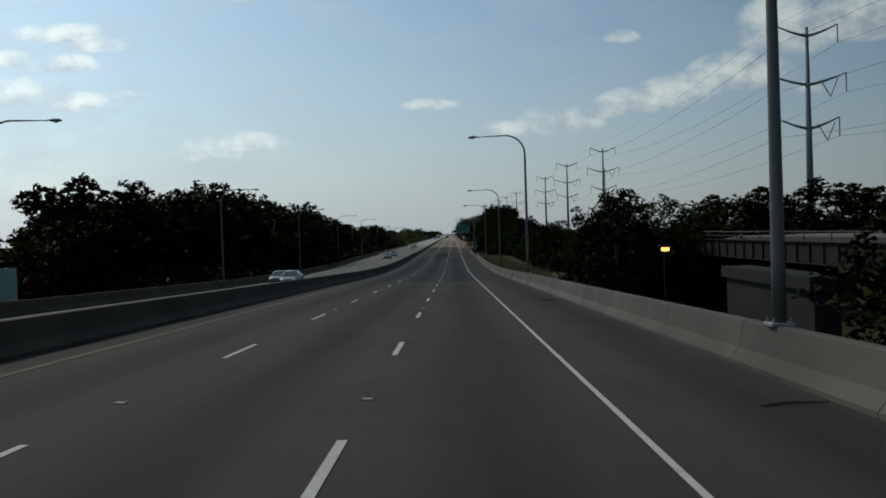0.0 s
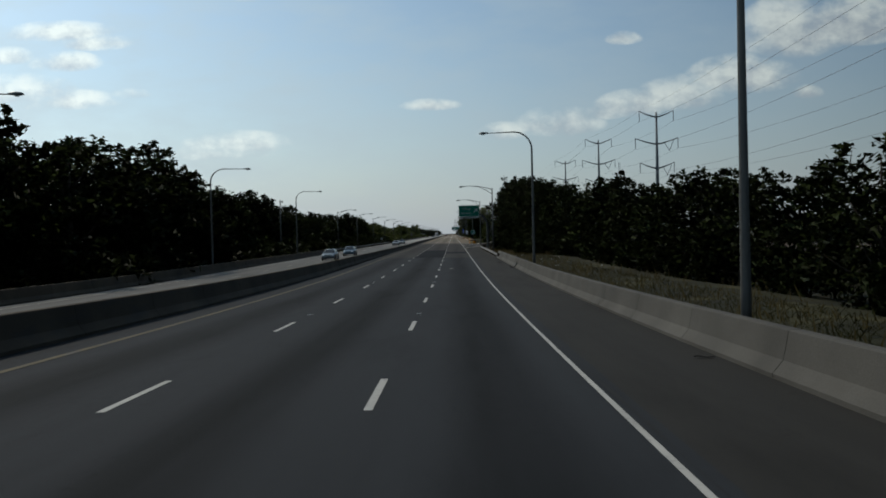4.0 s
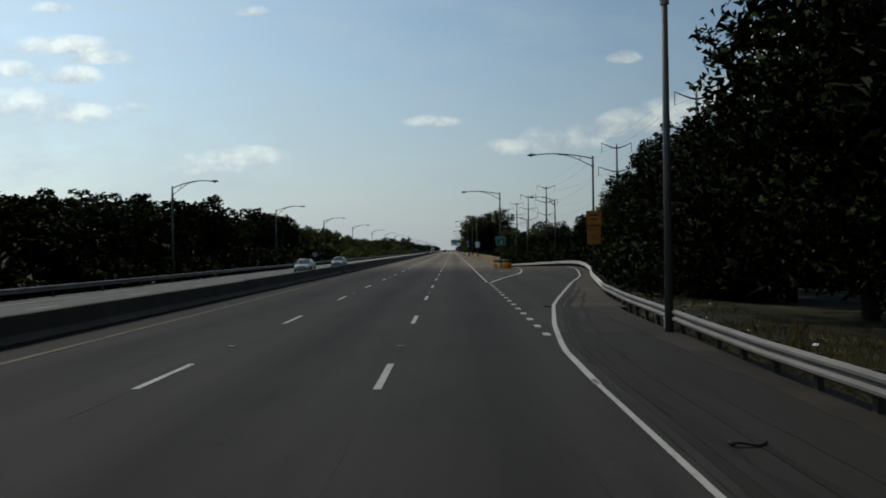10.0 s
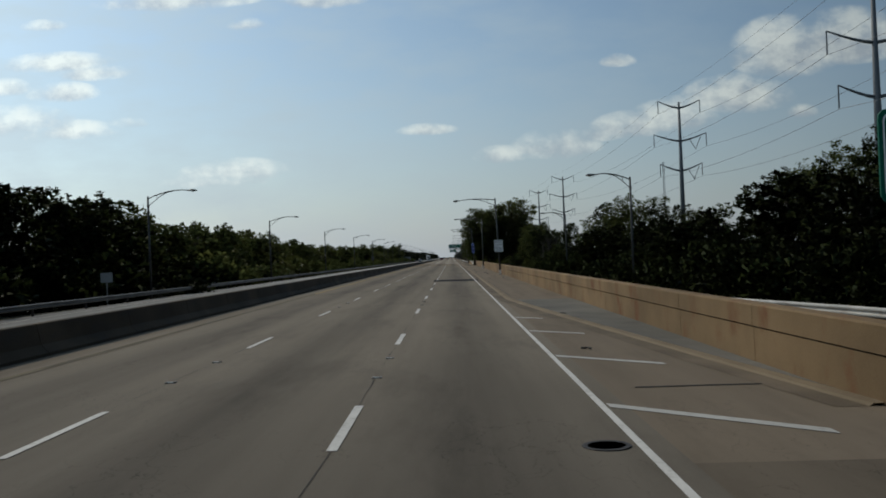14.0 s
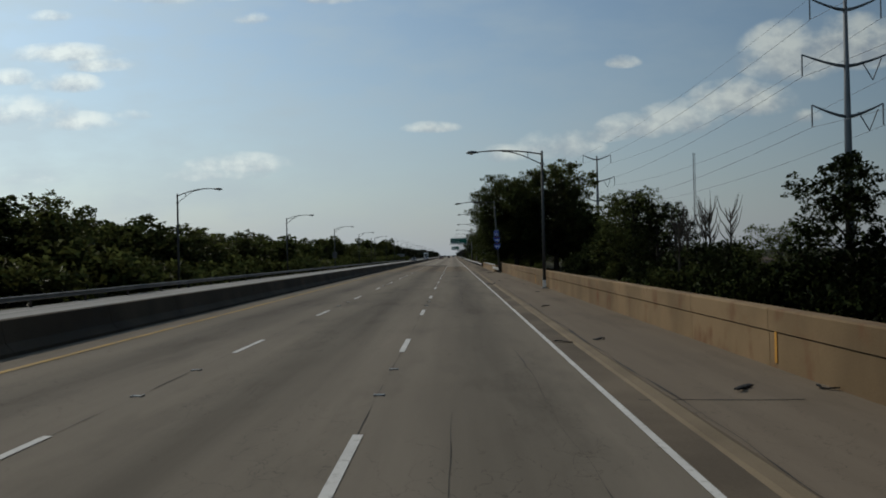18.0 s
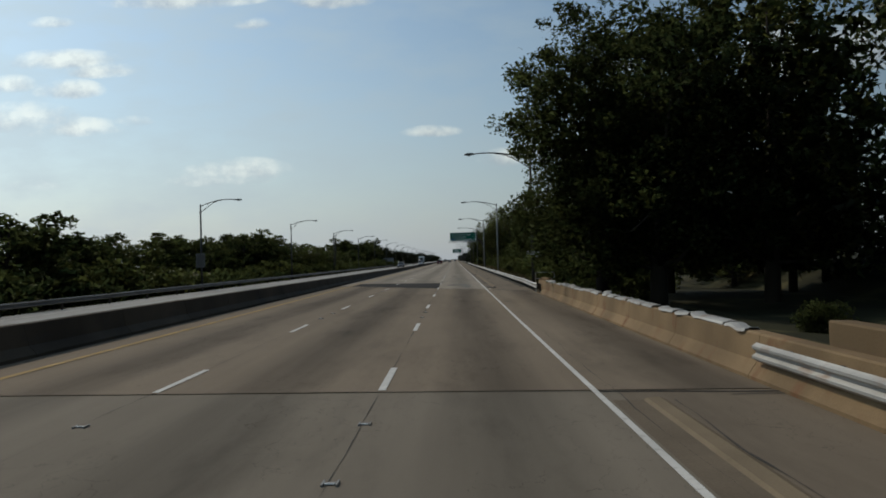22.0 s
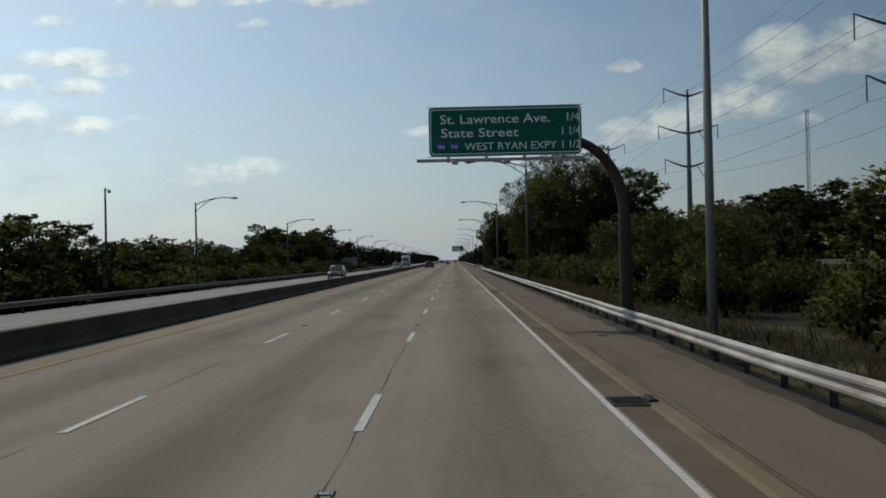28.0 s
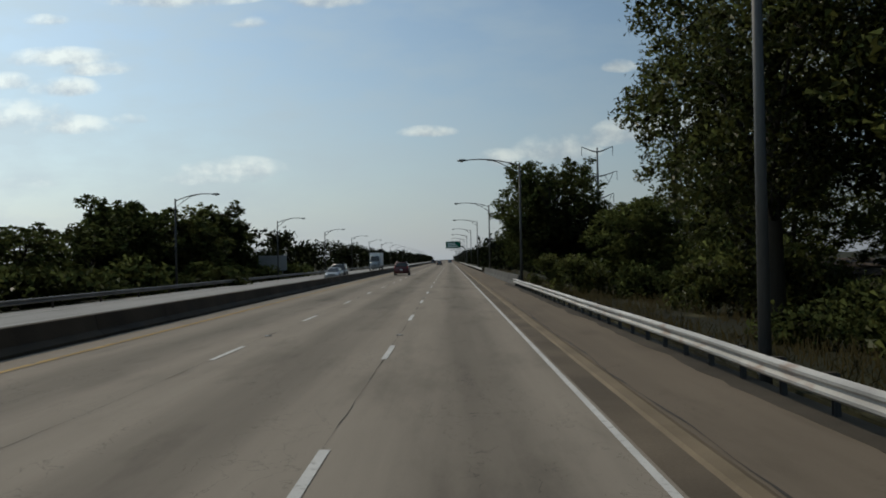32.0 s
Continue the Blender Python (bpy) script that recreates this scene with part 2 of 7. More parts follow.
    l.new(value, hsv.inputs["Value"])
    l.new(hsv.outputs[0], p.inputs["Base Color"])
    p.inputs["Roughness"].default_value = rough
    p.inputs["Specular IOR Level"].default_value = gloss
    b = n.new("ShaderNodeBump")
    b.inputs["Strength"].default_value, b.inputs["Distance"].default_value = 0.25, 0.01
    l.new(grain, b.inputs["Height"])
    l.new(b.outputs[0], p.inputs["Normal"])
    return m


def leaf_material(name, dark, light, back=0.35, gloss=0.05):
    m, n, l, p = material(name)
    geo = n.new("ShaderNodeNewGeometry")
    info = n.new("ShaderNodeObjectInfo")
    mixer = n.new("ShaderNodeMixRGB")
    mixer.inputs[1].default_value, mixer.inputs[2].default_value = (*dark, 1), (*light, 1)
    even = n.new("ShaderNodeMapRange")
    for k, v in (("To Min", 0.30), ("To Max", 0.66)):
        even.inputs[k].default_value = v
    l.new(geo.outputs["Random Per Island"], even.inputs["Value"])
    l.new(even.outputs[0], mixer.inputs[0])
    hsv = n.new("ShaderNodeHueSaturation")
    rng = n.new("ShaderNodeMapRange")
    for k, v in (("To Min", 0.75), ("To Max", 1.2)):
        rng.inputs[k].default_value = v
    l.new(info.outputs["Random"], rng.inputs["Value"])
    l.new(rng.outputs[0], hsv.inputs["Value"])
    l.new(mixer.outputs[0], hsv.inputs["Color"])
    l.new(hsv.outputs[0], p.inputs["Base Color"])
    p.inputs["Roughness"].default_value = 0.75 - 0.8 * gloss
    p.inputs["Specular IOR Level"].default_value = gloss
    thin = n.new("ShaderNodeBsdfTranslucent")
    l.new(hsv.outputs[0], thin.inputs["Color"])
    both = n.new("ShaderNodeMixShader")
    both.inputs[0].default_value = back
    l.new(p.outputs[0], both.inputs[1])
    l.new(thin.outputs[0], both.inputs[2])
    l.new(both.outputs[0], n["Material Output"].inputs[0])
    return m


def plain(name, colour, rough=0.5, metal=0.0, glow=0.0):
    m, n, l, p = material(name)
    p.inputs["Base Color"].default_value = (*colour, 1)
    p.inputs["Roughness"].default_value, p.inputs["Metallic"].default_value = rough, metal
    if glow:
        p.inputs["Emission Color"].default_value, p.inputs["Emission Strength"].default_value = (*colour, 1), glow
    return m


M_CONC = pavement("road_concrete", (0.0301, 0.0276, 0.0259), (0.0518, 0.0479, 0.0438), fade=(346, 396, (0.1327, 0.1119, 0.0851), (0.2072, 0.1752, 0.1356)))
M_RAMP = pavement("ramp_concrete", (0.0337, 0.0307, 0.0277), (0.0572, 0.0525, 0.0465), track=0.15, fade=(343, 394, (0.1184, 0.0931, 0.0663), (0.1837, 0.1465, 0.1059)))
M_CONCC = pavement("road_concrete_pale", (0.2058, 0.1757, 0.1372), (0.3001, 0.2557, 0.2016))
M_ASPH = pavement("road_overlay", (0.018, 0.020, 0.022), (0.034, 0.036, 0.039), track=0.62)
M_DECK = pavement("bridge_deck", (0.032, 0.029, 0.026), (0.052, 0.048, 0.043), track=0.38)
M_DECKB = pavement("bridge_deck_brown", (0.1408, 0.1098, 0.0782), (0.2307, 0.1821, 0.1317), track=0.42)
M_PATCH = pavement("asphalt_patch", (0.010, 0.011, 0.013), (0.018, 0.019, 0.022), lanes=False, track=0.0, gloss=0.03)
M_PATCHB = pavement("asphalt_patch_worn", (0.030, 0.028, 0.026), (0.052, 0.048, 0.043), lanes=False, track=0.0, gloss=0.03)
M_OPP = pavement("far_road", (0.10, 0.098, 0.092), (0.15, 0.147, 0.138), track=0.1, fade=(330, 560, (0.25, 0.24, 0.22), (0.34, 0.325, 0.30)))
# darker than the later shoulder; some roadside shade is put into the tone
M_SHOULDB = pavement("shoulder_dark", (0.0223, 0.0209, 0.0188), (0.0390, 0.0369, 0.0327), lanes=False)
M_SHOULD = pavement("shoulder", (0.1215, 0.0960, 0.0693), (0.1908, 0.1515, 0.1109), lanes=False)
M_GUTTER = surface("gutter", (0.118, 0.090, 0.061), (0.185, 0.143, 0.098), 0.9, 3, 0.4, 0.3)
M_CURB = surface("kerb_concrete", (0.165, 0.122, 0.076), (0.243, 0.186, 0.118), 0.85, 4, 0.3, 0.25)
M_PAD = surface("pad_concrete", (0.115, 0.105, 0.088), (0.185, 0.170, 0.143), 0.9, 3, 0.4, 0.25)
M_BARR = surface("barrier_concrete", (0.0705, 0.0656, 0.0564), (0.1128, 0.1044, 0.0903), 0.85, 3, 0.35, 0.25, vary=0.08,
                 wear=((0.075, 0.068, 0.058), 0.7, 1.1, (0.5, 0.5, 2.2)))
M_TAN = surface("tan_concrete", (0.200, 0.130, 0.066), (0.285, 0.192, 0.102), 0.85, 3, 0.4, 0.25, vary=0.10,
                wear=((0.15, 0.065, 0.03), 0.85, 1.3, (0.5, 0.9, 0.8)))
M_MEDIAN = surface("median_concrete", (0.066, 0.0495, 0.0325), (0.110, 0.084, 0.056), 0.9, 3, 0.4, 0.25, vary=0.07,
                   wear=((0.05, 0.045, 0.04), 0.6, 1.0, (0.5, 0.5, 2.0)))
M_WHITE = surface("white_paint", (0.35, 0.335, 0.30), (0.52, 0.50, 0.455), 0.7, 5, 0.2, 0.1, wear=((0.25, 0.24, 0.22), 0.9, 9, (1, 1, 1)))
M_WHITEB = surface("fresh_white_paint", (0.50, 0.48, 0.44), (0.68, 0.655, 0.60), 0.7, 5, 0.2, 0.1, wear=((0.30, 0.28, 0.24), 0.8, 9, (1, 1, 1)))
M_OLDYELLOW = surface("worn_yellow_paint", (0.085, 0.070, 0.040), (0.135, 0.105, 0.05), 0.8, 5, 0.4, 0.1, wear=((0.06, 0.055, 0.05), 0.95, 3, (1, 0.3, 1)))
M_YELLOW = surface("yellow_paint", (0.30, 0.185, 0.045), (0.42, 0.26, 0.06), 0.7, 5, 0.3, 0.1, wear=((0.14, 0.125, 0.1), 0.95, 6, (1, 0.3, 1)))
M_GALV = surface("galvanised_steel", (0.34, 0.33, 0.305), (0.50, 0.485, 0.45), 0.6, 4, 0.35, 0.05, 0.4, 0.35,
                 wear=((0.20, 0.12, 0.07), 0.65, 2.5, (1, 0.5, 1.6)))
M_POST = surface("post_wood", (0.04, 0.032, 0.026), (0.08, 0.064, 0.05), 0.9, 6, 0.3, 0.3)
M_STEEL = surface("post_steel", (0.20, 0.19, 0.18), (0.32, 0.31, 0.29), 0.6, 5, 0.3, 0.1, 0.4)
M_POLEC = surface("pole_weathered", (0.085, 0.083, 0.078), (0.145, 0.14, 0.132), 0.6, 4, 0.25, 0.05, 0.45, stretch=(1, 1, 0.1))
M_POLEB = surface("pole_galvanised", (0.20, 0.20, 0.19), (0.30, 0.295, 0.28), 0.55, 4, 0.25, 0.05, 0.4, stretch=(1, 1, 0.1))
M_POLE = surface("pole_aluminium", (0.055, 0.055, 0.054), (0.10, 0.10, 0.097), 0.6, 4, 0.25, 0.05, 0.5, stretch=(1, 1, 0.1))
M_HEAD = surface("lamp_housing", (0.10, 0.105, 0.105), (0.17, 0.175, 0.175), 0.5, 6, 0.2, 0.05, 0.3)
M_LENS = plain("lamp_lens", (0.55, 0.57, 0.55), 0.25)
M_TOWER = surface("tower_steel", (0.10, 0.11, 0.12), (0.16, 0.17, 0.18), 0.6, 2, 0.2, 0.0, 0.4)
M_WIRE = plain("cable", (0.08, 0.085, 0.09), 0.5)
M_SIGN = surface("green_sheeting", (0.0, 0.085, 0.054), (0.004, 0.12, 0.076), 0.6, 2, 0.12, 0.0, spec=0.2)
M_LEGEND = plain("sign_legend", (0.72, 0.75, 0.72), 0.5)
# greyed copy of the legend, with the shade of backlit signs in its colour
M_DIMLEGEND = surface("shaded_legend", (0.26, 0.29, 0.28), (0.36, 0.40, 0.38), 0.7, 3, 0.3, 0.0)
M_BLUE = surface("blue_sheeting", (0.008, 0.036, 0.26), (0.012, 0.05, 0.34), 0.4, 2, 0.1, 0.0, spec=0.4)
M_ORANGE = surface("orange_sheeting", (0.33, 0.11, 0.012), (0.42, 0.15, 0.018), 0.5, 2, 0.15, 0.0)
M_WHITESIGN = surface("white_sheeting", (0.70, 0.70, 0.68), (0.78, 0.78, 0.76), 0.45, 2, 0.1, 0.0)
M_NOTICE = surface("weathered_white_sheeting", (0.36, 0.36, 0.35), (0.48, 0.48, 0.465), 0.5, 3, 0.25, 0.0, wear=((0.20, 0.15, 0.11), 0.5, 3, (1, 1, 1)))
M_BLACK = plain("black_legend", (0.02, 0.02, 0.02), 0.6)
M_BACK = surface("sign_back", (0.25, 0.25, 0.25), (0.36, 0.36, 0.36), 0.5, 3, 0.2, 0.0, 0.4)
M_RUST = surface("weathering_steel", (0.045, 0.034, 0.026), (0.085, 0.064, 0.048), 0.75, 4, 0.3, 0.15, 0.2)
M_GRASS = surface("grass", (0.015, 0.017, 0.006), (0.042, 0.039, 0.014), 0.95, 1.2, 0.6, 0.4, wear=((0.115, 0.098, 0.042), 0.8, 0.33, (1, 0.7, 1)))
M_BLADES = leaf_material("grass_blades", (0.018, 0.020, 0.008), (0.055, 0.050, 0.020), 0.5)
M_WEEDS = leaf_material("dry_weeds", (0.040, 0.034, 0.013), (0.135, 0.105, 0.042), 0.45)
M_BARK = surface("bark", (0.03, 0.025, 0.02), (0.075, 0.06, 0.045), 0.95, 6, 0.3, 0.6, stretch=(1, 1, 0.2))
# near-black leaves here and in M_LEAFC: the backlit side's shade is in the colour
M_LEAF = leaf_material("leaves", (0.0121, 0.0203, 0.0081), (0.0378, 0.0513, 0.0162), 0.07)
M_LEAFB = leaf_material("leaves_pale", (0.058, 0.078, 0.024), (0.190, 0.206, 0.062), 0.54, 0.3)
M_LEAFD = leaf_material("leaves_olive", (0.070, 0.092, 0.030), (0.178, 0.200, 0.062), 0.55)
M_LEAFE = leaf_material("leaves_deep", (0.050, 0.068, 0.025), (0.130, 0.154, 0.051), 0.52)
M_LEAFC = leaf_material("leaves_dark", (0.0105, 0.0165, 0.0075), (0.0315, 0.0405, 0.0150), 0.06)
M_PALE_BOX = surface("cabinet_paint", (0.22, 0.27, 0.25), (0.30, 0.36, 0.33), 0.6, 3, 0.3, 0.0)
# near-black tone: the shade on these walls and girders is put into the colour
M_SHADOWED = surface("shadowed_concrete", (0.009, 0.0085, 0.008), (0.021, 0.020, 0.018), 0.9, 3, 0.4, 0.25)
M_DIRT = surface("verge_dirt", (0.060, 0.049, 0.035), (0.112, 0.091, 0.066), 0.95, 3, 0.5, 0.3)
# darker copy of the verge dirt, with the roadside shade in its colour
M_SHADE = surface("shaded_dirt", (0.030, 0.026, 0.020), (0.056, 0.047, 0.036), 0.95, 3, 0.5, 0.3)
M_GRIME = surface("road_grime", (0.020, 0.018, 0.016), (0.040, 0.036, 0.031), 0.95, 3, 0.5, 0.2)
M_BALLAST = surface("ballast", (0.022, 0.019, 0.016), (0.045, 0.038, 0.032), 0.95, 8, 0.3, 0.6)
M_RAIL = surface("rail_steel", (0.09, 0.07, 0.058), (0.16, 0.125, 0.105), 0.5, 4, 0.2, 0.0, 0.6)


# ---- building helpers ----
def thing(name, at=(0, 0, 0), label="", category="", group="", kind="", turn=0.0):
    ob = new(name)
    ob.matrix_world = Matrix.Translation(at) @ pose(0, 0, 0, 0, 0, turn)
    return tagged(ob, label, category, group, kind)


def mesh_of(name, verts, faces, mat, smooth=False):
    me = bpy.data.meshes.new(name)
    me.from_pydata([tuple(v) for v in verts], [], faces)
    me.materials.append(mat)
    if smooth:
        me.polygons.foreach_set("use_smooth", [True] * len(me.polygons))
    me.update()
    return me


def part(name, shape, mat, parent=None, label="", smooth=False, at=None):
    """Links a shape (a bmesh, a mesh, or verts and faces) as one mesh object, under a thing or a part if one is given."""
    if isinstance(shape, bmesh.types.BMesh):
        me = bpy.data.meshes.new(name)
        shape.to_mesh(me)
        shape.free()
        me.materials.append(mat)
        if smooth:
            me.polygons.foreach_set("use_smooth", [True] * len(me.polygons))
    elif isinstance(shape, bpy.types.Mesh):
        me = shape
    else:
        me = mesh_of(name, shape[0], shape[1], mat, smooth)
    ob = new(name, me)
    if parent is not None:
        ob.parent = parent
    if at is not None:
        ob.matrix_basis = at if isinstance(at, Matrix) else Matrix.Translation(at)
    return tagged(ob, label)


def box(sx, sy, sz, at=(0, 0, 0), bevel=0.0, turn=None):
    bm = bmesh.new()
    bmesh.ops.create_cube(bm, size=1)
    bmesh.ops.scale(bm, vec=(sx, sy, sz), verts=bm.verts)
    if bevel:
        bmesh.ops.bevel(bm, geom=bm.edges[:], offset=bevel, segments=1, affect="EDGES")
    if turn:
        bmesh.ops.rotate(bm, cent=(0, 0, 0), matrix=Euler([radians(a) for a in turn]).to_matrix(), verts=bm.verts)
    bmesh.ops.translate(bm, vec=at, verts=bm.verts)
    return bm


def tube(points, radii, sides=10, cap=True):
    """Verts and faces of a round tube along points, with a radius at each."""
    pts = [Vector(p) for p in points]
    if isinstance(radii, (int, float)):
        radii = [radii] * len(pts)
    verts, faces = [], []
    side = None
    for i, p in enumerate(pts):
        d = (pts[min(i + 1, len(pts) - 1)] - pts[max(i - 1, 0)]).normalized()
        if side is None:
            side = d.orthogonal().normalized()
        else:
            side = (side - d * side.dot(d))
            side = side.normalized() if side.length > 1e-6 else d.orthogonal().normalized()
        up = d.cross(side)
        for k in range(sides):
            a = 2 * math.pi * k / sides
            verts.append(p + (side * math.cos(a) + up * math.sin(a)) * radii[i])
    for i in range(len(pts) - 1):
        for k in range(sides):
            a, b = i * sides + k, i * sides + (k + 1) % sides
            faces.append((a, b, b + sides, a + sides))
    if cap:
        faces.append(tuple(reversed(range(sides))))
        faces.append(tuple(range((len(pts) - 1) * sides, len(pts) * sides)))
    return verts, faces


def joined(*shapes):
    verts, faces = [], []
    for v, f in shapes:
        k = len(verts)
        verts += list(v)
        faces += [tuple(i + k for i in q) for q in f]
    return verts, faces


def block(x0, x1, y0, y1, z0, z1):
    v = [(x, y, z) for z in (z0, z1) for y in (y0, y1) for x in (x0, x1)]
    return v, [(0, 2, 3, 1), (4, 5, 7, 6), (0, 1, 5, 4), (2, 6, 7, 3), (0, 4, 6, 2), (1, 3, 7, 5)]


def spun(profile, sides=20):
    """A turned body from (radius, height) pairs."""
    verts, faces = [], []
    for r, z in profile:
        for k in range(sides):
            a = 2 * math.pi * k / sides
            verts.append((r * math.cos(a), r * math.sin(a), z))
    for i in range(len(profile) - 1):
        for k in range(sides):
            a, b = i * sides + k, i * sides + (k + 1) % sides
            faces.append((a, b, b + sides, a + sides))
    faces.append(tuple(reversed(range(sides))))
    faces.append(tuple(range((len(profile) - 1) * sides, len(profile) * sides)))
    return verts, faces


# ---- the lie of the land ----
END = 2600.0


def road_z(y):
    """Height of the road's line: down from an overpass, then level."""
    if y < 95:
        return 1.26 + 0.028 * (95 - y)
    if y < 185:
        return 0.028 * (185 - y) ** 2 / 180
    return 0.0


def cross_z(x):
    """Fall of the two carriageways away from the median."""
    if x > -9.2:
        return -0.014 * (x - 1.25)
    return 0.05 - 0.030 * (-9.6 - x)


def along(table, y):
    for (a, p), (b, q) in zip(table, table[1:]):
        if y <= b:
            return p + (q - p) * max(0.0, (y - a) / (b - a))
    return table[-1][1]


def ramp_bank(x, y):
    """The exit ramp is banked up to its outer edge, then runs downhill behind the barrier."""
    if x < 7.45 or y < 326 or y > 560:
        return 0.0
    up = along([(326, 0.0), (341, 0.12), (352, 0.30), (365, 0.28), (374, 0.14), (382, 0.0)], y)
    down = along([(376, 0.0), (382, 0.04), (390, 0.2), (400, 0.42), (412, 0.7), (540, 3.2)], y)
    return up * min(1.0, (x - 7.45) / 5.5) - down * min(1.0, (x - 7.45) / 1.3)


def road(x, y, up=0.0):
    return (x, y, road_z(y) + cross_z(x) + ramp_bank(x, y) + up)


def smooth01(a):
    a = max(0.0, min(1.0, a))
    return a * a * (3 - 2 * a)


def ramp_x(y):
    """Outer paved edge of the exit ramp, as it swings away."""
    pts = [(280, 6.6), (290, 6.8), (298, 7.1), (308, 7.9), (321, 9.5), (330, 10.7), (341, 12.3), (350, 13.2), (360, 14.0), (372, 14.1), (395, 13.6), (410, 13.4), (560, 13.2)]
    if y <= pts[0][0]:
        return pts[0][1]
    for (a, p), (b, q) in zip(pts, pts[1:]):
        if y <= b:
            return p + (q - p) * (y - a) / (b - a)
    return pts[-1][1]


def rail_z(y):
    return 0.85 + 3.7 * smooth01((150 - y) / 70)


def ground_z(x, y):
    base = road_z(y)
    if -23.2 < x < 7.2:
        return base + cross_z(x) - 0.35
    if x >= 7.2:
        edge, edge_z, low = 7.2, base + cross_z(7.2) - 0.12, -0.7
        if 285 < y < 560:
            edge = max(7.2, ramp_x(y) + 0.3)
            edge_z += ramp_bank(edge, y) - 0.10 * smooth01((y - 285) / 10)
        if x <= edge and y > 224:
            return base + cross_z(x) + ramp_bank(x, y) - 0.38
        if y < 88:
            low, edge_z = -2.6, -1.2
        elif y < 224:
            lift = smooth01((y - 88) / 10) * smooth01((224 - y) / 6)
            edge_z += 0.42 * lift
            edge += 4.5 * lift
            if x <= edge:
                return edge_z + 0.05 * noise.noise((x * 0.6, y * 0.3, 8))
        z = edge_z + (low - edge_z) * smooth01((x - edge) / 9)
        rail = rail_z(y)
        z += (rail - low) * smooth01((x - 23.5) / 3.5) * smooth01((39 - x) / 4)
        z += 0.5 * noise.noise((x * 0.05, y * 0.05, 0)) * smooth01((x - edge) / 8)
        return z
    edge_z = base + cross_z(-23.2) - 0.12
    low = -1.2
    if y < 88:
        edge_z, low = -1.2, -2.6
    return edge_z + (low - edge_z) * smooth01((-23.2 - x) / 10) + 0.5 * noise.noise((x * 0.05, y * 0.05, 3)) * smooth01((-23.2 - x) / 8)


def ground_sheet():
    xs = [-3400, -1500, -700, -350, -180, -100, -70, -52, -42, -36, -32, -29, -27, -25.5, -24, -23.21, -23.19, -9.4, -9.2, 7.19, 7.21, 8.5, 10, 12, 14, 16, 18, 20,
          22, 23.5, 25, 26, 27, 29, 31, 33, 35, 36.5, 38, 39.5, 42, 48, 56, 66, 80, 110, 180, 350, 700, 1500, 3400]
    ys = [-600, -300, -150] + list(range(-80, 1000, 8)) + [1040, 1100, 1200, 1350, 1600, 2000, 2600, 3400, 4600]
    verts = [(x, y, ground_z(x, y)) for y in ys for x in xs]
    n = len(xs)
    faces = [(j * n + i, j * n + i + 1, (j + 1) * n + i + 1, (j + 1) * n + i) for j in range(len(ys) - 1) for i in range(n - 1)]
    tagged(part("ground", (verts, faces), M_GRASS), "rough dry grass and weeds over gently uneven ground", "ground", kind="structure")


def strip(name, x0, x1, y0, y1, up, mat, step=6.0, thick=0.30, nx=1, skew=None, tail=None):
    """A slab of road from x0 to x1 and y0 to y1 (either x may be a function of y), lying on the road's own shape."""
    count = max(2, int((y1 - y0) / step) + 1)
    ys = [y0 + (y1 - y0) * i / (count - 1) for i in range(count)]
    verts, faces = [], []
    for i, y in enumerate(ys):
        a = x0(y) if callable(x0) else x0
        b = x1(y) if callable(x1) else x1
        for k in range(nx + 1):
            x = a + (b - a) * k / nx
            yy = y
            if skew:
                yy += skew(x) * max(0.0, 1 - (y - y0) / (40 if y1 - y0 > 60 else 12))
            if tail:
                yy += tail(x) * max(0.0, 1 - (y1 - y) / 40)
            verts.append(road(x, yy, up))
        for k in (0, nx):
            x = a + (b - a) * k / nx
            verts.append(road(x, y, up - thick))
    w = nx + 3
    for i in range(count - 1):
        p, q = i * w, (i + 1) * w
        for k in range(nx):
            faces.append((p + k, p + k + 1, q + k + 1, q + k))
        faces.append((p + nx + 1, p, q, q + nx + 1))
        faces.append((p + nx, p + nx + 2, q + nx + 2, q + nx))
    return tagged(part(name, (verts, faces), mat), kind="structure")


ground_sheet()

# ---- carriageways ----
def lane_r(y):
    """The white line on the ramp's outer side."""
    pts = [(281, 3.42), (286, 3.50), (292, 3.97), (301, 4.94), (306, 5.7), (324, 8.6), (337, 11.0), (347, 12.25), (355, 13.0), (365, 13.4), (380, 13.25), (400, 12.8), (430, 12.6), (560, 12.5)]
    for (a, p), (b, q) in zip(pts, pts[1:]):
        if y <= b:
            return p + (q - p) * max(0.0, (y - a) / (b - a))
    return pts[-1][1]


def ramp_inner(y):
    """The line on the ramp's inner side, from the tip of the gore."""
    pts = [(325, 3.6), (333, 4.75), (337, 5.4), (347, 7.1), (358, 8.1), (367, 8.4), (380, 8.5), (410, 8.3), (560, 8.2)]
    for (a, p), (b, q) in zip(pts, pts[1:]):
        if y <= b:
            return p + (q - p) * max(0.0, (y - a) / (b - a))
    return pts[-1][1]


def lay(name, *args, label="", category="road", **kw):
    return tagged(strip(name, *args, **kw), label, category)


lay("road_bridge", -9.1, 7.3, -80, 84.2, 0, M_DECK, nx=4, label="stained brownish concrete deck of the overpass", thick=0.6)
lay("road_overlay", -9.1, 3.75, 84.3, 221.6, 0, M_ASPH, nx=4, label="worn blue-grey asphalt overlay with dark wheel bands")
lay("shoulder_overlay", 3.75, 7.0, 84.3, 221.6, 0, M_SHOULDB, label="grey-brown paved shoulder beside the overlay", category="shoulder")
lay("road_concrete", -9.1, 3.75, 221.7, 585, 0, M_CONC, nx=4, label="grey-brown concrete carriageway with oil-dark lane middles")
SLANT = lambda x: -1.0 * x
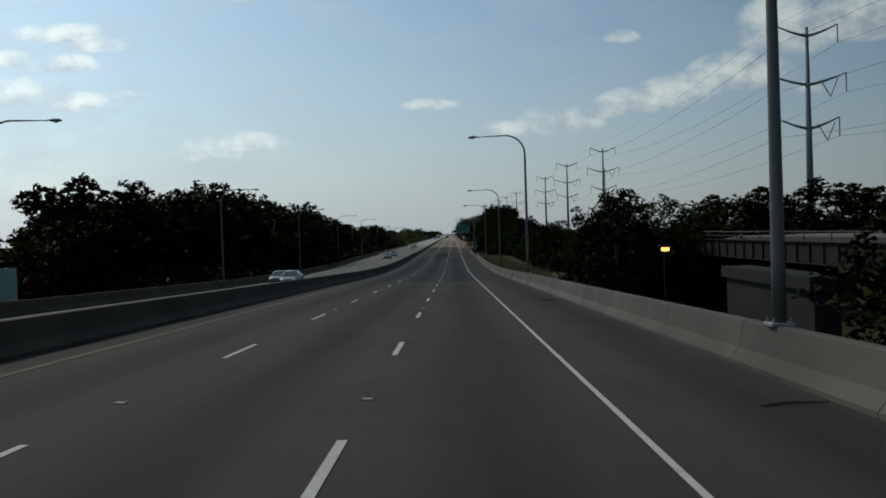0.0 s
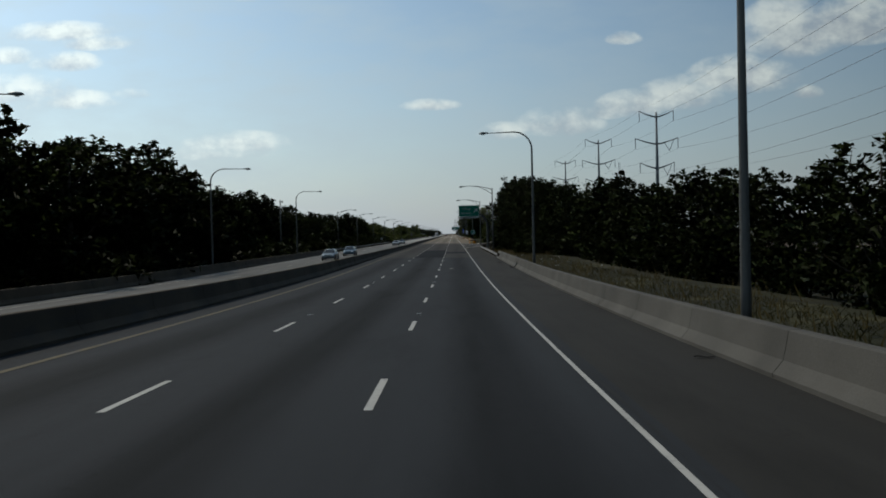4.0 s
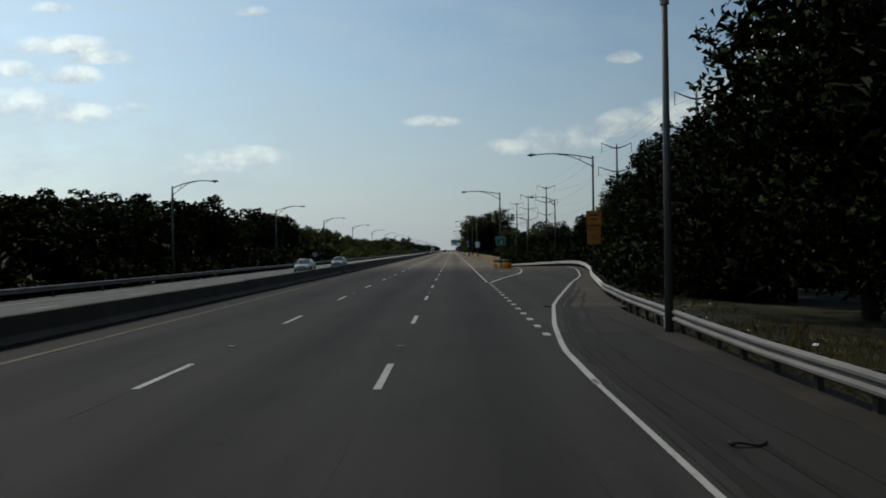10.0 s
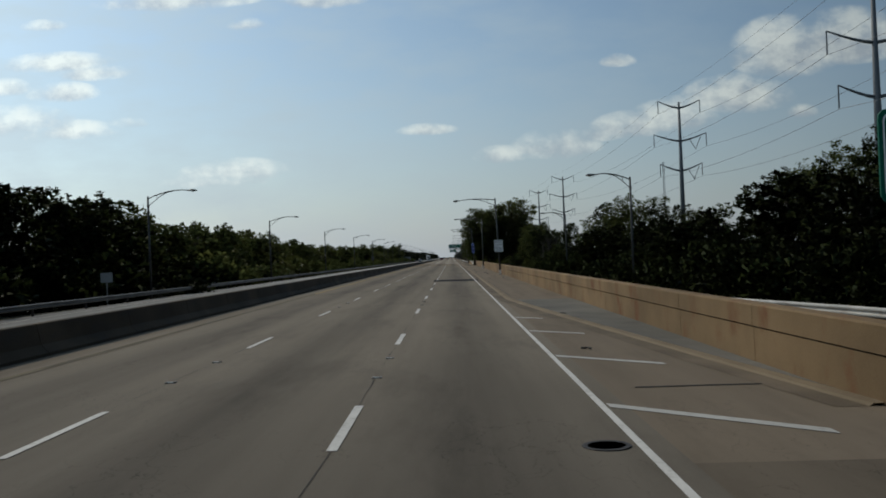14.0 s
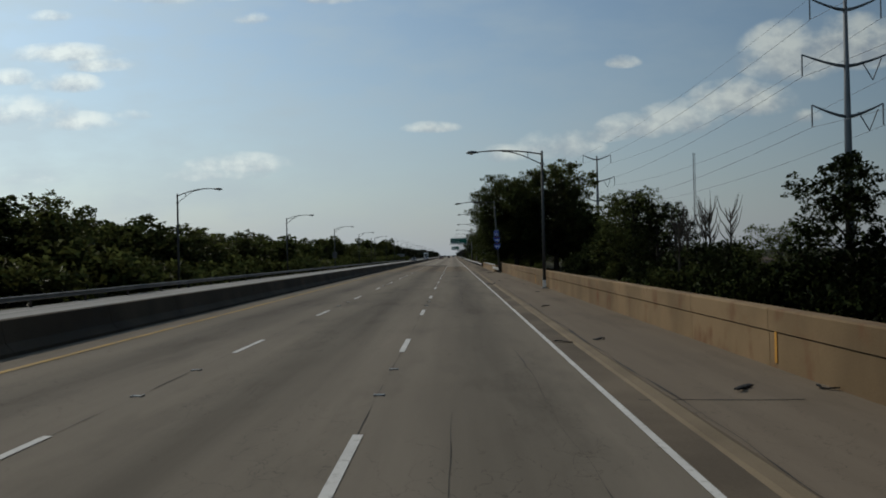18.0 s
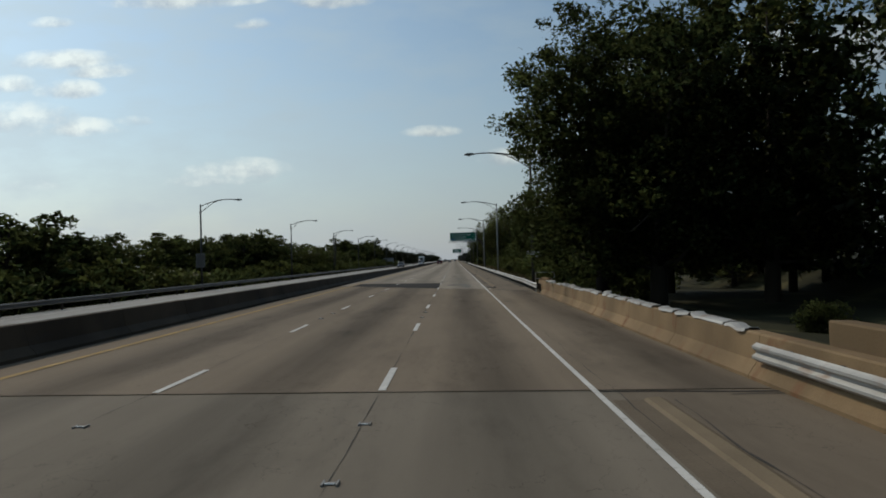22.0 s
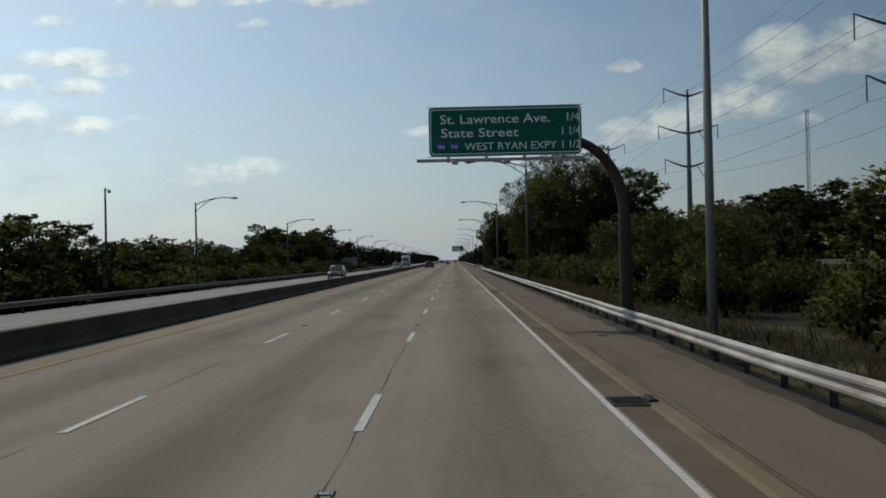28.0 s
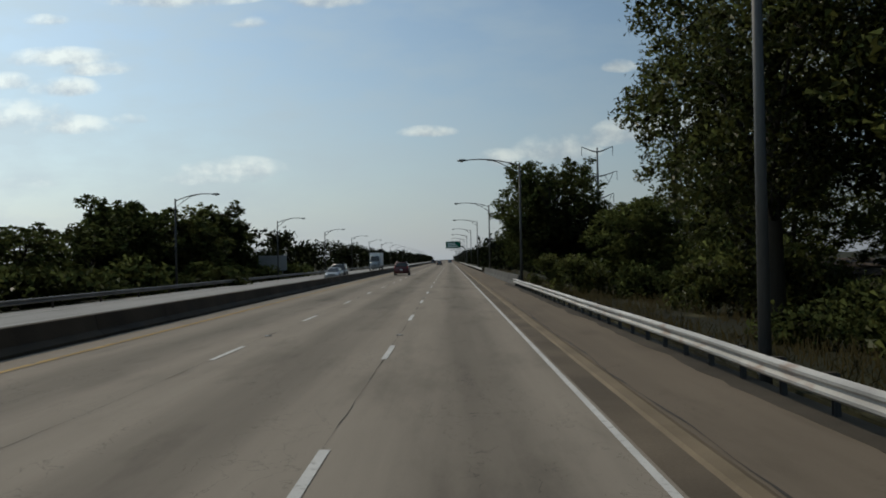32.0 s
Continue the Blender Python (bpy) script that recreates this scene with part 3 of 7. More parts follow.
lay("road_bridge_far", -9.1, 6.9, 585.1, 635.7, 0, M_DECKB, nx=4, tail=SLANT, label="stained concrete deck between two bridge joints")
lay("road_concrete_far", -9.1, 3.75, 635.8, END, 0, M_CONCC, nx=4, step=8, skew=SLANT, label="pale worn concrete carriageway running to the horizon")
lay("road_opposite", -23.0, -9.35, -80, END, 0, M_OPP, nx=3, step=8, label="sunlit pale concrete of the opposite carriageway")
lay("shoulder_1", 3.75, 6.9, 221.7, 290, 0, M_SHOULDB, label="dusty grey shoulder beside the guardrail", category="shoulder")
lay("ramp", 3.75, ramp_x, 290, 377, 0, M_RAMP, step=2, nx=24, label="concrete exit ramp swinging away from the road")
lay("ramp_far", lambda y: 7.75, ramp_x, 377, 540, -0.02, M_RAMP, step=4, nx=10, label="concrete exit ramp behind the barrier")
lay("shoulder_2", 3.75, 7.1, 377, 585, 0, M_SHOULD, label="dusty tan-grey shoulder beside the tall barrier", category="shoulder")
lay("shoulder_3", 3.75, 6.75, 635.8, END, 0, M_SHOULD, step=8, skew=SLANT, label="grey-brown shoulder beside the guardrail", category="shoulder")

# patches and joints
for name, x0, x1, y0, y1 in (("asphalt_patch", -3.66, 0.0, 221.8, 268.5), ("asphalt_patch", 0.0, 3.45, 243.5, 255.4),
                             ("asphalt_patch", -0.25, 3.7, 446.2, 452.2)):
    tagged(strip(name, x0, x1, y0, y1, 0.008, M_PATCH, thick=0.006), "dark square-cut asphalt patch let into the road", "road patch")
patch = strip("asphalt_patch", -7.0, 0.0, 636.1, 650.3, 0.008, M_PATCHB, thick=0.006, nx=4, step=2, skew=SLANT)
tagged(patch, "dark asphalt patch with one slanting edge", "road patch")


def joint(y, slope=0.0, x0=-8.9, x1=6.9, width=0.14, mat=None):
    verts, faces = [], []
    for i in range(13):
        x = x0 + (x1 - x0) * i / 12
        yy = y + slope * x + 0.05 * noise.noise((x * 0.8, y, 0))
        verts += [road(x, yy - width / 2, 0.007), road(x, yy + width / 2, 0.007)]
        if i:
            k = 2 * i
            faces.append((k - 2, k, k + 1, k - 1))
    tagged(part("expansion_joint", (verts, faces), mat or M_JOINT), "dark expansion joint across the road", "road joint", kind="structure")


M_JOINT = surface("joint_rubber", (0.006, 0.006, 0.006), (0.018, 0.017, 0.015), 0.8, 5, 0.2, 0.2)
M_SEAM = surface("seam_dirt", (0.045, 0.040, 0.033), (0.085, 0.076, 0.063), 0.9, 5, 0.3, 0.2)
M_BLOTCH = surface("dark_blotch", (0.095, 0.083, 0.067), (0.15, 0.132, 0.106), 0.7, 5, 0.3, 0.1)
for y, s, w in ((80.1, 0.0, 0.34), (84.25, 0.0, 0.08), (88.3, 0, 0.06), (221.65, 0.0, 0.06), (635.75, -1.0, 0.20), (-14, 0, 0.15)):
    joint(y, s, width=w)
joint(585.05, -0.05, -1.2, 3.4, 0.022, M_SEAM)
joint(585.05, -0.05, 3.4, 6.8, 0.10)
joint(583.9, 0.1, 5.4, 6.7, 0.07, M_SEAM)

# ---- painted lines ----
DASH, CYCLE = 3.05, 12.192


def ribbon(x, y0, y1, w, up=0.010, step=4.0):
    n = max(2, int((y1 - y0) / step) + 1)
    verts, faces = [], []
    for i in range(n):
        y = y0 + (y1 - y0) * i / (n - 1)
        c = x(y) if callable(x) else x
        verts += [road(c - w / 2, y, up), road(c + w / 2, y, up)]
        if i:
            k = 2 * i
            faces.append((k - 2, k - 1, k + 1, k))
    return verts, faces


def dashed_line(x, width):
    line = thing("lane_line", (0, 0, 0), "broken white painted lane line", "road marking", "lane lines", "structure")
    rest = []
    for k in range(-5, 200):
        y = k * CYCLE
        shape = ribbon(x, y, y + DASH, width, step=1.5)
        if k < 95:
            part("dash", shape, M_WHITE if y < 345 else M_WHITEB, line)
        else:
            rest.append(shape)
    tagged(part("dash_far", joined(*rest), M_WHITEB, line), kind="stuff")


def edge_x(y):
    """The right-hand edge line, which wanders a little."""
    return along([(-80, 3.44), (100, 3.43), (165, 3.37), (230, 3.37), (255, 3.42), (290, 3.42), (325, 3.37), (350, 3.37), (376, 3.41), (450, 3.43), (560, 3.43),
                  (600, 3.37), (640, 3.37), (700, 3.41), (775, 3.39), (850, 3.40)], y)


dashed_line(0.0, 0.125)
dashed_line(-3.67, 0.115)
tagged(part("yellow_line", ribbon(-7.2, -80, 425, 0.17), M_OLDYELLOW), "worn brownish trace of a yellow painted edge line", "road marking", kind="structure")
line_l = ribbon(-7.2, 425, END, 0.17)
tagged(part("yellow_line", line_l, M_YELLOW), "faded yellow painted edge line", "road marking", kind="structure")
tagged(part("edge_line", joined(ribbon(edge_x, -80, 281.5, 0.09)), M_WHITE), "worn white painted edge line", "road marking", kind="structure")
tagged(part("edge_line", joined(ribbon(edge_x, 325, END, 0.10)), M_WHITEB), "worn white painted edge line", "road marking", kind="structure")
tagged(strip("ramp_verge", lambda y: lane_r(y) + 0.3, lambda y: ramp_x(y) + 0.4, 300, 540, 0.012, M_DIRT, thick=0.02, step=2, nx=3), "brown dirt strip between the ramp and its guardrail", "verge", kind="structure")
tagged(part("ramp_line", ribbon(lane_r, 281, 540, 0.13, step=1.5), M_WHITE), "curving white painted line of the exit ramp", "road marking", kind="structure")
tagged(part("gore_line", ribbon(ramp_inner, 325, 362, 0.17, step=2), M_WHITE), "white painted line of the exit gore", "road marking", kind="structure")
tagged(part("gore_line", ribbon(ramp_inner, 362.5, 520, 0.14, step=2), M_YELLOW), "faded yellow painted line of the exit ramp", "road marking", kind="structure")
gore = thing("exit_dashes", (0, 0, 0), "row of short broad white dashes across the exit", "road marking", kind="structure")
for k in range(15):
    part("dash", ribbon(3.48, 289.0 + k * 2.45, 289.75 + k * 2.45, 0.18, step=1), M_WHITE, gore)
hatch = thing("gore_hatching", (0, 0, 0), "slanting white bars painted in the gore", "road marking", kind="structure")
for y, far in ((332.3, 0), (338.4, 0), (344.3, 0), (350.2, 0), (356.1, 0), (361.9, 0), (367.7, 5.8), (373.6, 5.7), (380.9, 5.75), (387.2, 5.35), (393.6, 4.85), (399.2, 4.35)):
    far = far or ramp_inner(y - 3) - 0.1
    v, w = [], 0.16
    for x in (3.5, far):
        yy = y - 0.35 - 0.95 * (x - 3.5)
        v += [road(x, yy - w, 0.009), road(x, yy + w, 0.009)]
    part("bar", (v, [(0, 2, 3, 1)]), M_WHITE, hatch)
for y0 in (-5,):
    for x in (-13.1, -16.8):
        o = thing("lane_line", (0, 0, 0), "broken white painted lane line", "road marking", "lane lines", "structure")
        tagged(part("dash_far", joined(*[ribbon(x, k * CYCLE, k * CYCLE + DASH, 0.13, step=1.5) for k in range(-5, 120)]), M_WHITE, o), kind="stuff")
tagged(part("edge_line", ribbon(-20.6, -80, END, 0.13, step=8), M_WHITE), "white painted edge line", "road marking", kind="structure")


# gutter and low kerb beside the shoulder
def profile_run(name, profile, x, y0, y1, mat, label, category, step=6.0, wobble=0.0, smooth=False):
    """Sweeps an open cross-section, (across, up) pairs, along the road at x."""
    n = max(2, int((y1 - y0) / step) + 1)
    verts, faces, w = [], [], len(profile)
    for i in range(n):
        y = y0 + (y1 - y0) * i / (n - 1)
        c = x(y) if callable(x) else x
        for a, u in profile:
            verts.append(road(c + a, y, u + wobble * noise.noise((a * 3, y * 0.7, 1))))
        if i:
            for k in range(w - 1):
                p = (i - 1) * w + k
                faces.append((p, p + w, p + w + 1, p + 1))
    return tagged(part(name, (verts, faces), mat, smooth=smooth), label, category, kind="structure")


def kerb_shift(y):
    return 0.0 if y > 412 else 2.9 * ((412 - y) / 32) ** 1.15


for y0, y1 in ((380, 584), (637.4, 1500)):
    profile_run("gutter", [(3.50, 0.006), (3.98, 0.004)], kerb_shift, y0, y1, M_GUTTER, "sandy dirt-filled gutter along the edge line", "gutter")
    profile_run("kerb", [(3.96, 0.0), (4.02, 0.035), (4.20, 0.05), (4.32, 0.0)], kerb_shift, y0, y1, M_CURB, "low worn tan concrete kerb", "kerb", wobble=0.012, step=2)


def ragged(x, seed):
    """An edge that wanders about x where dirt has washed over the paving."""
    return lambda y: x + 0.16 * noise.noise((y * 0.5, seed, 0)) + 0.10 * noise.noise((y * 1.7, seed, 4))


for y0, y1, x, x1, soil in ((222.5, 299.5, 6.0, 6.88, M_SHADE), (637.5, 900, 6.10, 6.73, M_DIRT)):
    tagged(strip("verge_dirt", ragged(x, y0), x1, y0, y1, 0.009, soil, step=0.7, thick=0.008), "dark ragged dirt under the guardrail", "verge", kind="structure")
for y0, y1, k in ((255, 322, 0.30), (258, 318, 0.62), (262, 312, 1.02)):
    side = lambda y, k=k: (lane_r(y) if y > 281 else edge_x(y)) + k + 0.05 * noise.noise((y * 0.4, k, 1))
    tagged(strip("worn_groove", side, lambda y, side=side, k=k: side(y) + max(0.02, 0.12 + 0.14 * noise.noise((y * 0.6, k, 7))), y0, y1, 0.013, M_GRIME, step=0.7, thick=0.006),
           "dark worn groove in the broken shoulder", "road seam", kind="structure")
tagged(strip("old_kerb", lambda y: (lane_r(y) if y > 281 else edge_x(y)) + 0.44 + 0.03 * noise.noise((y, 1, 1)), lambda y: (lane_r(y) if y > 281 else edge_x(y)) + 0.60, 262, 306, 0.030, M_SHOULDB, step=0.7, thick=0.03),
       "broken remains of a low kerb beside the ramp line", "kerb", kind="structure")
tagged(strip("barrier_pad", lambda y: 4.34 + kerb_shift(y), 7.04, 381.5, 411, 0.014, M_PAD, step=1.0, thick=0.01), "grey concrete pad between the kerb and the tall barrier", "pavement", kind="structure")


# ---- barriers ----
def barrier(name, profile, x, y0, y1, mat, panel, label, near=None, cap=None):
    """Concrete barrier in cast panels; the panels nearest the way are single pieces, the rest one run."""
    body = thing(name, (0, 0, 0), label, "barrier", kind="structure")
    n = int(round((y1 - y0) / panel))
    far, w = [], len(profile)
    for i in range(n):
        a, b = y0 + (y1 - y0) * i / n + 0.012, y0 + (y1 - y0) * (i + 1) / n - 0.012
        verts = [road(x + p, y, u) for y in (a, b) for p, u in profile]
        faces = [(k, k + w, (k + 1) % w + w, (k + 1) % w) for k in range(w)]
        faces += [tuple(range(w)), tuple(reversed(range(w, 2 * w)))]
        if near is None or i < near:
            part("panel", (verts, faces), mat, body)
        else:
            far.append((verts, faces))
    if far:
        tagged(part("panel_far", joined(*far), mat, body), kind="stuff")
    return body


JERSEY = [(-0.40, -0.2), (-0.40, 0.08), (-0.22, 0.30), (-0.12, 0.82), (-0.10, 0.84), (0.10, 0.84), (0.12, 0.82), (0.22, 0.30), (0.40, 0.08), (0.40, -0.2)]
barrier("median_barrier", JERSEY, -8.9, -80, 176, M_MEDIAN, 6.1, "dark weathered concrete median barrier in cast lengths")


def sunk(d):
    """The barrier's section where the road has been built up round it by d."""
    return [(p, u if u < 0.2 else u - d if u > 0.5 else u - 0.4 * d) for p, u in JERSEY]


for i in range(10):
    barrier("median_barrier", sunk(0.019 * (i + 1)), -8.9 + 0.014 * i, 176 + 12.2 * i, 188.2 + 12.2 * i, M_MEDIAN, 6.1, "dark weathered concrete median barrier in cast lengths")
MEDIAN_TAG = "low dark concrete median barrier in cast lengths"
for i in range(5):
    barrier("median_barrier", sunk(0.19 - 0.025 * i), -8.75 + 0.015 * i, 298 + 12.2 * i, 310.2 + 12.2 * i, M_MEDIAN, 6.1, MEDIAN_TAG)
barrier("median_barrier", sunk(0.07), -8.68, 359, 591.0, M_MEDIAN, 6.1, MEDIAN_TAG)
for i in range(10):
    barrier("median_barrier", sunk(0.08 + 0.012 * i), -8.68 + 0.006 * i, 591.0 + 12.2 * i, 603.2 + 12.2 * i, M_MEDIAN, 6.1, MEDIAN_TAG)
barrier("median_barrier", sunk(0.20), -8.62, 713.0, 2300, M_MEDIAN, 6.1, MEDIAN_TAG, near=48)
HALF = [(-0.36, -0.3), (-0.36, 0.08), (-0.18, 0.30), (-0.08, 0.79), (-0.05, 0.81), (0.16, 0.81), (0.18, 0.79), (0.18, -0.5)]
barrier("bridge_parapet", HALF, 6.88, -80, 88.2, M_BARR, 6.1, "grey stained concrete parapet of the overpass")
barrier("roadside_barrier", HALF, 6.83, 88.4, 221.5, M_BARR, 6.1, "grey concrete roadside barrier beside the grass")
TALL = [(-0.05, -0.3), (-0.05, 0.650), (0.02, 0.655), (0.02, 0.672), (-0.075, 0.678), (-0.08, 1.06), (-0.06, 1.09), (0.27, 1.09), (0.29, 1.06), (0.29, -0.4)]
barrier("tall_barrier", TALL, 7.12, 379.6, 584.8, M_TAN, 5.6, "tall sunlit tan concrete barrier with a groove and rust stains")
LOW = [(-0.22, -0.3), (-0.22, 0.06), (-0.06, 0.30), (0.0, 0.74), (0.03, 0.77), (0.3, 0.77), (0.32, 0.74), (0.32, -0.4)]
barrier("broken_barrier", LOW, 6.45, 580.4, 627.2, M_TAN, 6.0, "tan concrete bridge barrier, its top battered and broken")
barrier("roadside_barrier", HALF, 6.85, 893, 960, M_BARR, 6.1, "pale concrete roadside barrier far along the road")
barrier("outer_barrier", JERSEY, -22.6, -80, 290, M_MEDIAN, 6.1, "dark concrete barrier on the outer side of the opposite road")


# ---- guardrails ----
M_DULL = surface("dull_steel", (0.13, 0.125, 0.115), (0.21, 0.20, 0.185), 0.6, 4, 0.3, 0.05, 0.3)
WBEAM = [(0.0, -0.156), (-0.035, -0.13), (-0.08, -0.105), (-0.08, -0.065), (-0.015, -0.02), (-0.015, 0.02), (-0.08, 0.065), (-0.08, 0.105), (-0.035, 0.13), (0.0, 0.156)]


def guardrail(path, step, label, side=1, beam=7.62, height=0.54, mat=None, slim=False):
    """Steel guardrail along path(y) -> x: posts with blocks, beams lapped end to end. side: 1 when the road lies at smaller x."""
    y0, y1, line = path
    rail = thing("guardrail", (0, 0, 0), label, "guardrail")
    count = int((y1 - y0) / step)
    pm = mesh_of("post", *(joined(block(-0.045, 0.045, -0.05, -0.04, -0.5, height + 0.13), block(-0.045, 0.045, 0.04, 0.05, -0.5, height + 0.13),
                                 block(-0.008, 0.008, -0.04, 0.04, -0.5, height + 0.13)) if slim else
                          block(-0.05, 0.05, -0.075, 0.075, -0.5, height + 0.13)), M_POLE if slim else M_POST)
    bmesh_block = mesh_of("spacer", *block(-0.10 * side - 0.08, -0.10 * side + 0.08, -0.06, 0.06, height - 0.17, height + 0.14), M_POST)
    for i in range(count + 1):
        y = y0 + i * step
        x = line(y)
        at = Matrix.Translation(road(x + 0.2 * side, y))
        p = part("post", pm, M_POST, rail, at=at @ pose(0, 0, 0, 3 * noise.noise((y, 1, 0)), 4 * noise.noise((y, 2, 0)), 0))
        if i < 140:
            part("spacer", bmesh_block, M_POST, p, at=Matrix.Translation((0.02 * side, 0, 0)))
    n = int((y1 - y0) / beam)
    w = len(WBEAM)
    for i in range(n):
        a, b = y0 + i * beam - 0.15, y0 + (i + 1) * beam + 0.15
        verts, faces = [], []
        m = 5
        for j in range(m):
            y = a + (b - a) * j / (m - 1)
            dent = 0.02 * noise.noise((y * 0.25, side, 0.5))
            for dx, u in WBEAM:
                verts.append(road(line(y) + (dx - 0.004 * (i % 2) + dent) * side, y, height + u + dent * 0.7))
        for j in range(m - 1):
            for k in range(w - 1):
                p = j * w + k
                faces.append((p, p + w, p + w + 1, p + 1) if side > 0 else (p, p + 1, p + w + 1, p + w))
        o = part("rail_beam", (verts, faces), mat or M_GALV, rail)
        md = o.modifiers.new("thickness", "SOLIDIFY")
        md.thickness, md.offset = 0.006, 0
    return rail


def ramp_rail(y):
    """The guardrail's line along the shoulder and on round the ramp."""
    if y < 280:
        return 6.42
    return ramp_x(y) + 0.1 if y > 294 else 6.42 + (ramp_x(294) - 6.32) * ((y - 280) / 14) ** 1.5


guardrail((217.5, 308.94, ramp_rail), 1.905, "dull steel guardrail with wooden posts leading to the exit", mat=M_DULL, height=0.43)
guardrail((308.94, 470, ramp_rail), 1.905, "bright galvanised steel guardrail curving along the exit ramp", height=0.47)
guardrail((573.3, 586.0, lambda y: 6.33 if y > 575 else 6.33 + 0.05 * (575 - y) ** 1.3), 1.905, "bent white-worn guardrail end at the bridge", beam=6.3, height=0.48)
guardrail((624.5, 892, lambda y: 6.30 if y > 640 else 6.08 + 0.0142 * (y - 624.5)), 1.905, "long galvanised steel guardrail with dents and rust spots", height=0.455, slim=True)
guardrail((960, 1300, lambda y: 6.35), 3.81, "galvanised steel guardrail far along the road", beam=15.24)
guardrail((290.1, 1310, lambda y: -22.45), 7.62, "pale steel guardrail on the outer side of the opposite road", side=-1, beam=30.48, height=0.55, mat=M_DULL)


# ---- street lamps ----
def cobra_head(parent, at, way):
    """Cobra-head luminaire at the tip of an arm that points along way (-1 or 1 in x)."""
    verts, faces = [], []
    secs = [(0.0, 0.05, 0.05, 0.0), (0.18, 0.10, 0.09, 0.0), (0.42, 0.19, 0.13, -0.01), (0.66, 0.17, 0.11, -0.02), (0.80, 0.08, 0.05, -0.03)]
    n = 10
    for d, w, h, dz in secs:
        for k in range(n):
            a = 2 * math.pi * k / n
            z = h * math.sin(a)
            verts.append((way * d, w * math.cos(a), dz + (z if z > 0 else z * 0.55)))
    for i in range(len(secs) - 1):
        for k in range(n):
            a, b = i * n + k, i * n + (k + 1) % n
            faces.append((a, b, b + n, a + n))
    faces += [tuple(range(n)), tuple(range((len(secs) - 1) * n, len(secs) * n))]
    head = part("lamp_head", (verts, faces), M_HEAD, parent, smooth=True, at=at)
    bowl = [(0.0, -0.13), (0.09, -0.12), (0.14, -0.08), (0.15, -0.04)]
    v, f = spun(bowl, 10)
    part("lens", ([(x + way * 0.48, y, z) for x, y, z in v], f), M_LENS, head, smooth=True, label="milky glass lens")


def davit_lamp(way, height=11.2):
    """Tapered pole that bends over into its own arm."""
    o = thing("street_lamp", label="grey metal street lamp whose pole bends over into an arm", category="street lamp", group="street lamps")
    pts, rad = [], []
    for i in range(9):
        t = i / 8
        pts.append((0, 0, 0.05 + (height - 1.45) * t))
        rad.append(0.125 - 0.05 * t)
    for i in range(1, 9):
        a = math.pi / 2 * i / 8
        pts.append((way * 1.45 * (1 - math.cos(a)), 0, height - 1.4 + 1.4 * math.sin(a)))
        rad.append(0.075 - 0.003 * i)
    for i in range(1, 6):
        pts.append((way * (1.45 + 2.05 * i / 5), 0, height - 0.012 * i))
        rad.append(0.05 - 0.004 * i)
    part("pole", tube(pts, rad, 10), M_POLEC, o, smooth=True)
    part("base_plate", box(0.42, 0.42, 0.06, (0, 0, 0.03), 0.01), M_STEEL, o)
    for sx in (-1, 1):
        for sy in (-1, 1):
            part("bolt", tube([(sx * 0.15, sy * 0.15, 0.05), (sx * 0.15, sy * 0.15, 0.14)], 0.02, 6), M_STEEL, o)
    cobra_head(o, (way * 3.45, 0, height - 0.06), way)
    return o


def truss_lamp(way, height=9.55, reach=3.9, rise=0.70, skin=None):
    """Straight pole with a two-member bracket arm."""
    skin = skin or M_POLE
    o = thing("street_lamp", label="grey metal street lamp with a trussed bracket arm", category="street lamp", group="street lamps")
    part("pole", tube([(0, 0, 0.05), (0, 0, height)], [0.115, 0.075], 10), skin, o, smooth=True)
    part("cap", tube([(0, 0, height), (0, 0, height + 0.12)], [0.085, 0.05], 8), skin, o)
    up = []
    for i in range(9):
        t = i / 8
        up.append((way * reach * t, 0, height - 0.1 + rise * math.sin(t * math.pi / 2) ** 0.9 - 0.2 * t * t))
    part("upper_arm", tube(up, [0.045] * 6 + [0.042, 0.04, 0.036], 8), skin, o, smooth=True)
    low = []
    for i in range(7):
        t = i / 6
        target = up[5]
        low.append((target[0] * t, 0, height - 0.72 + (target[2] - 0.05 - height + 0.72) * math.sin(t * math.pi / 2) ** 1.1))
    part("lower_arm", tube(low, 0.032, 8), skin, o, smooth=True)
    part("strut", tube([(way * reach * 0.22, 0, low[2][2]), (way * reach * 0.22, 0, up[2][2])], 0.022, 6), skin, o)
    part("clamp", tube([(0, 0, height - 0.8), (0, 0, height - 0.62)], 0.12, 8), M_STEEL, o)
    part("base_plate", box(0.4, 0.4, 0.06, (0, 0, 0.03), 0.01), M_STEEL, o)
    part("access_cover", box(0.02, 0.13, 0.24, (-way * -0.115, 0, 0.6), 0.004), M_STEEL, o)
    cobra_head(o, (way * (reach - 0.05), 0, up[-1][2] - 0.03), way)
    return o


def stands(x, y, up=None):
    if up is not None:
        return (x, y, road_z(y) + cross_z(x) + up)
    return (x, y, ground_z(x, y) - 0.02)


davit_r, davit_l = davit_lamp(-1, 10.4), davit_lamp(1, 10.9)
truss_b, truss_l = truss_lamp(-1, 8.5, 4.0, 0.42), truss_lamp(1, 8.6, 3.4, 0.8)
RIGHT_DAVIT = [(6.93, -30, 0.81), (6.93, 20.6, 0.81), (6.92, 73.2, 0.81)]
RIGHT_TRUSS = [(6.82, 237, None), (6.68, 290, None), (6.75, 634.7, None),
               (6.9, 689.5, None), (6.78, 740, None), (6.8, 789.3, None), (6.8, 837.6, None), (6.8, 890, None)] + \
              [(6.8, 943 + 52 * i, None) for i in range(14)]
LEFT_DAVIT = [(-23.9, y, -0.25) for y in (54, 104, 154, 204, 255.5)]
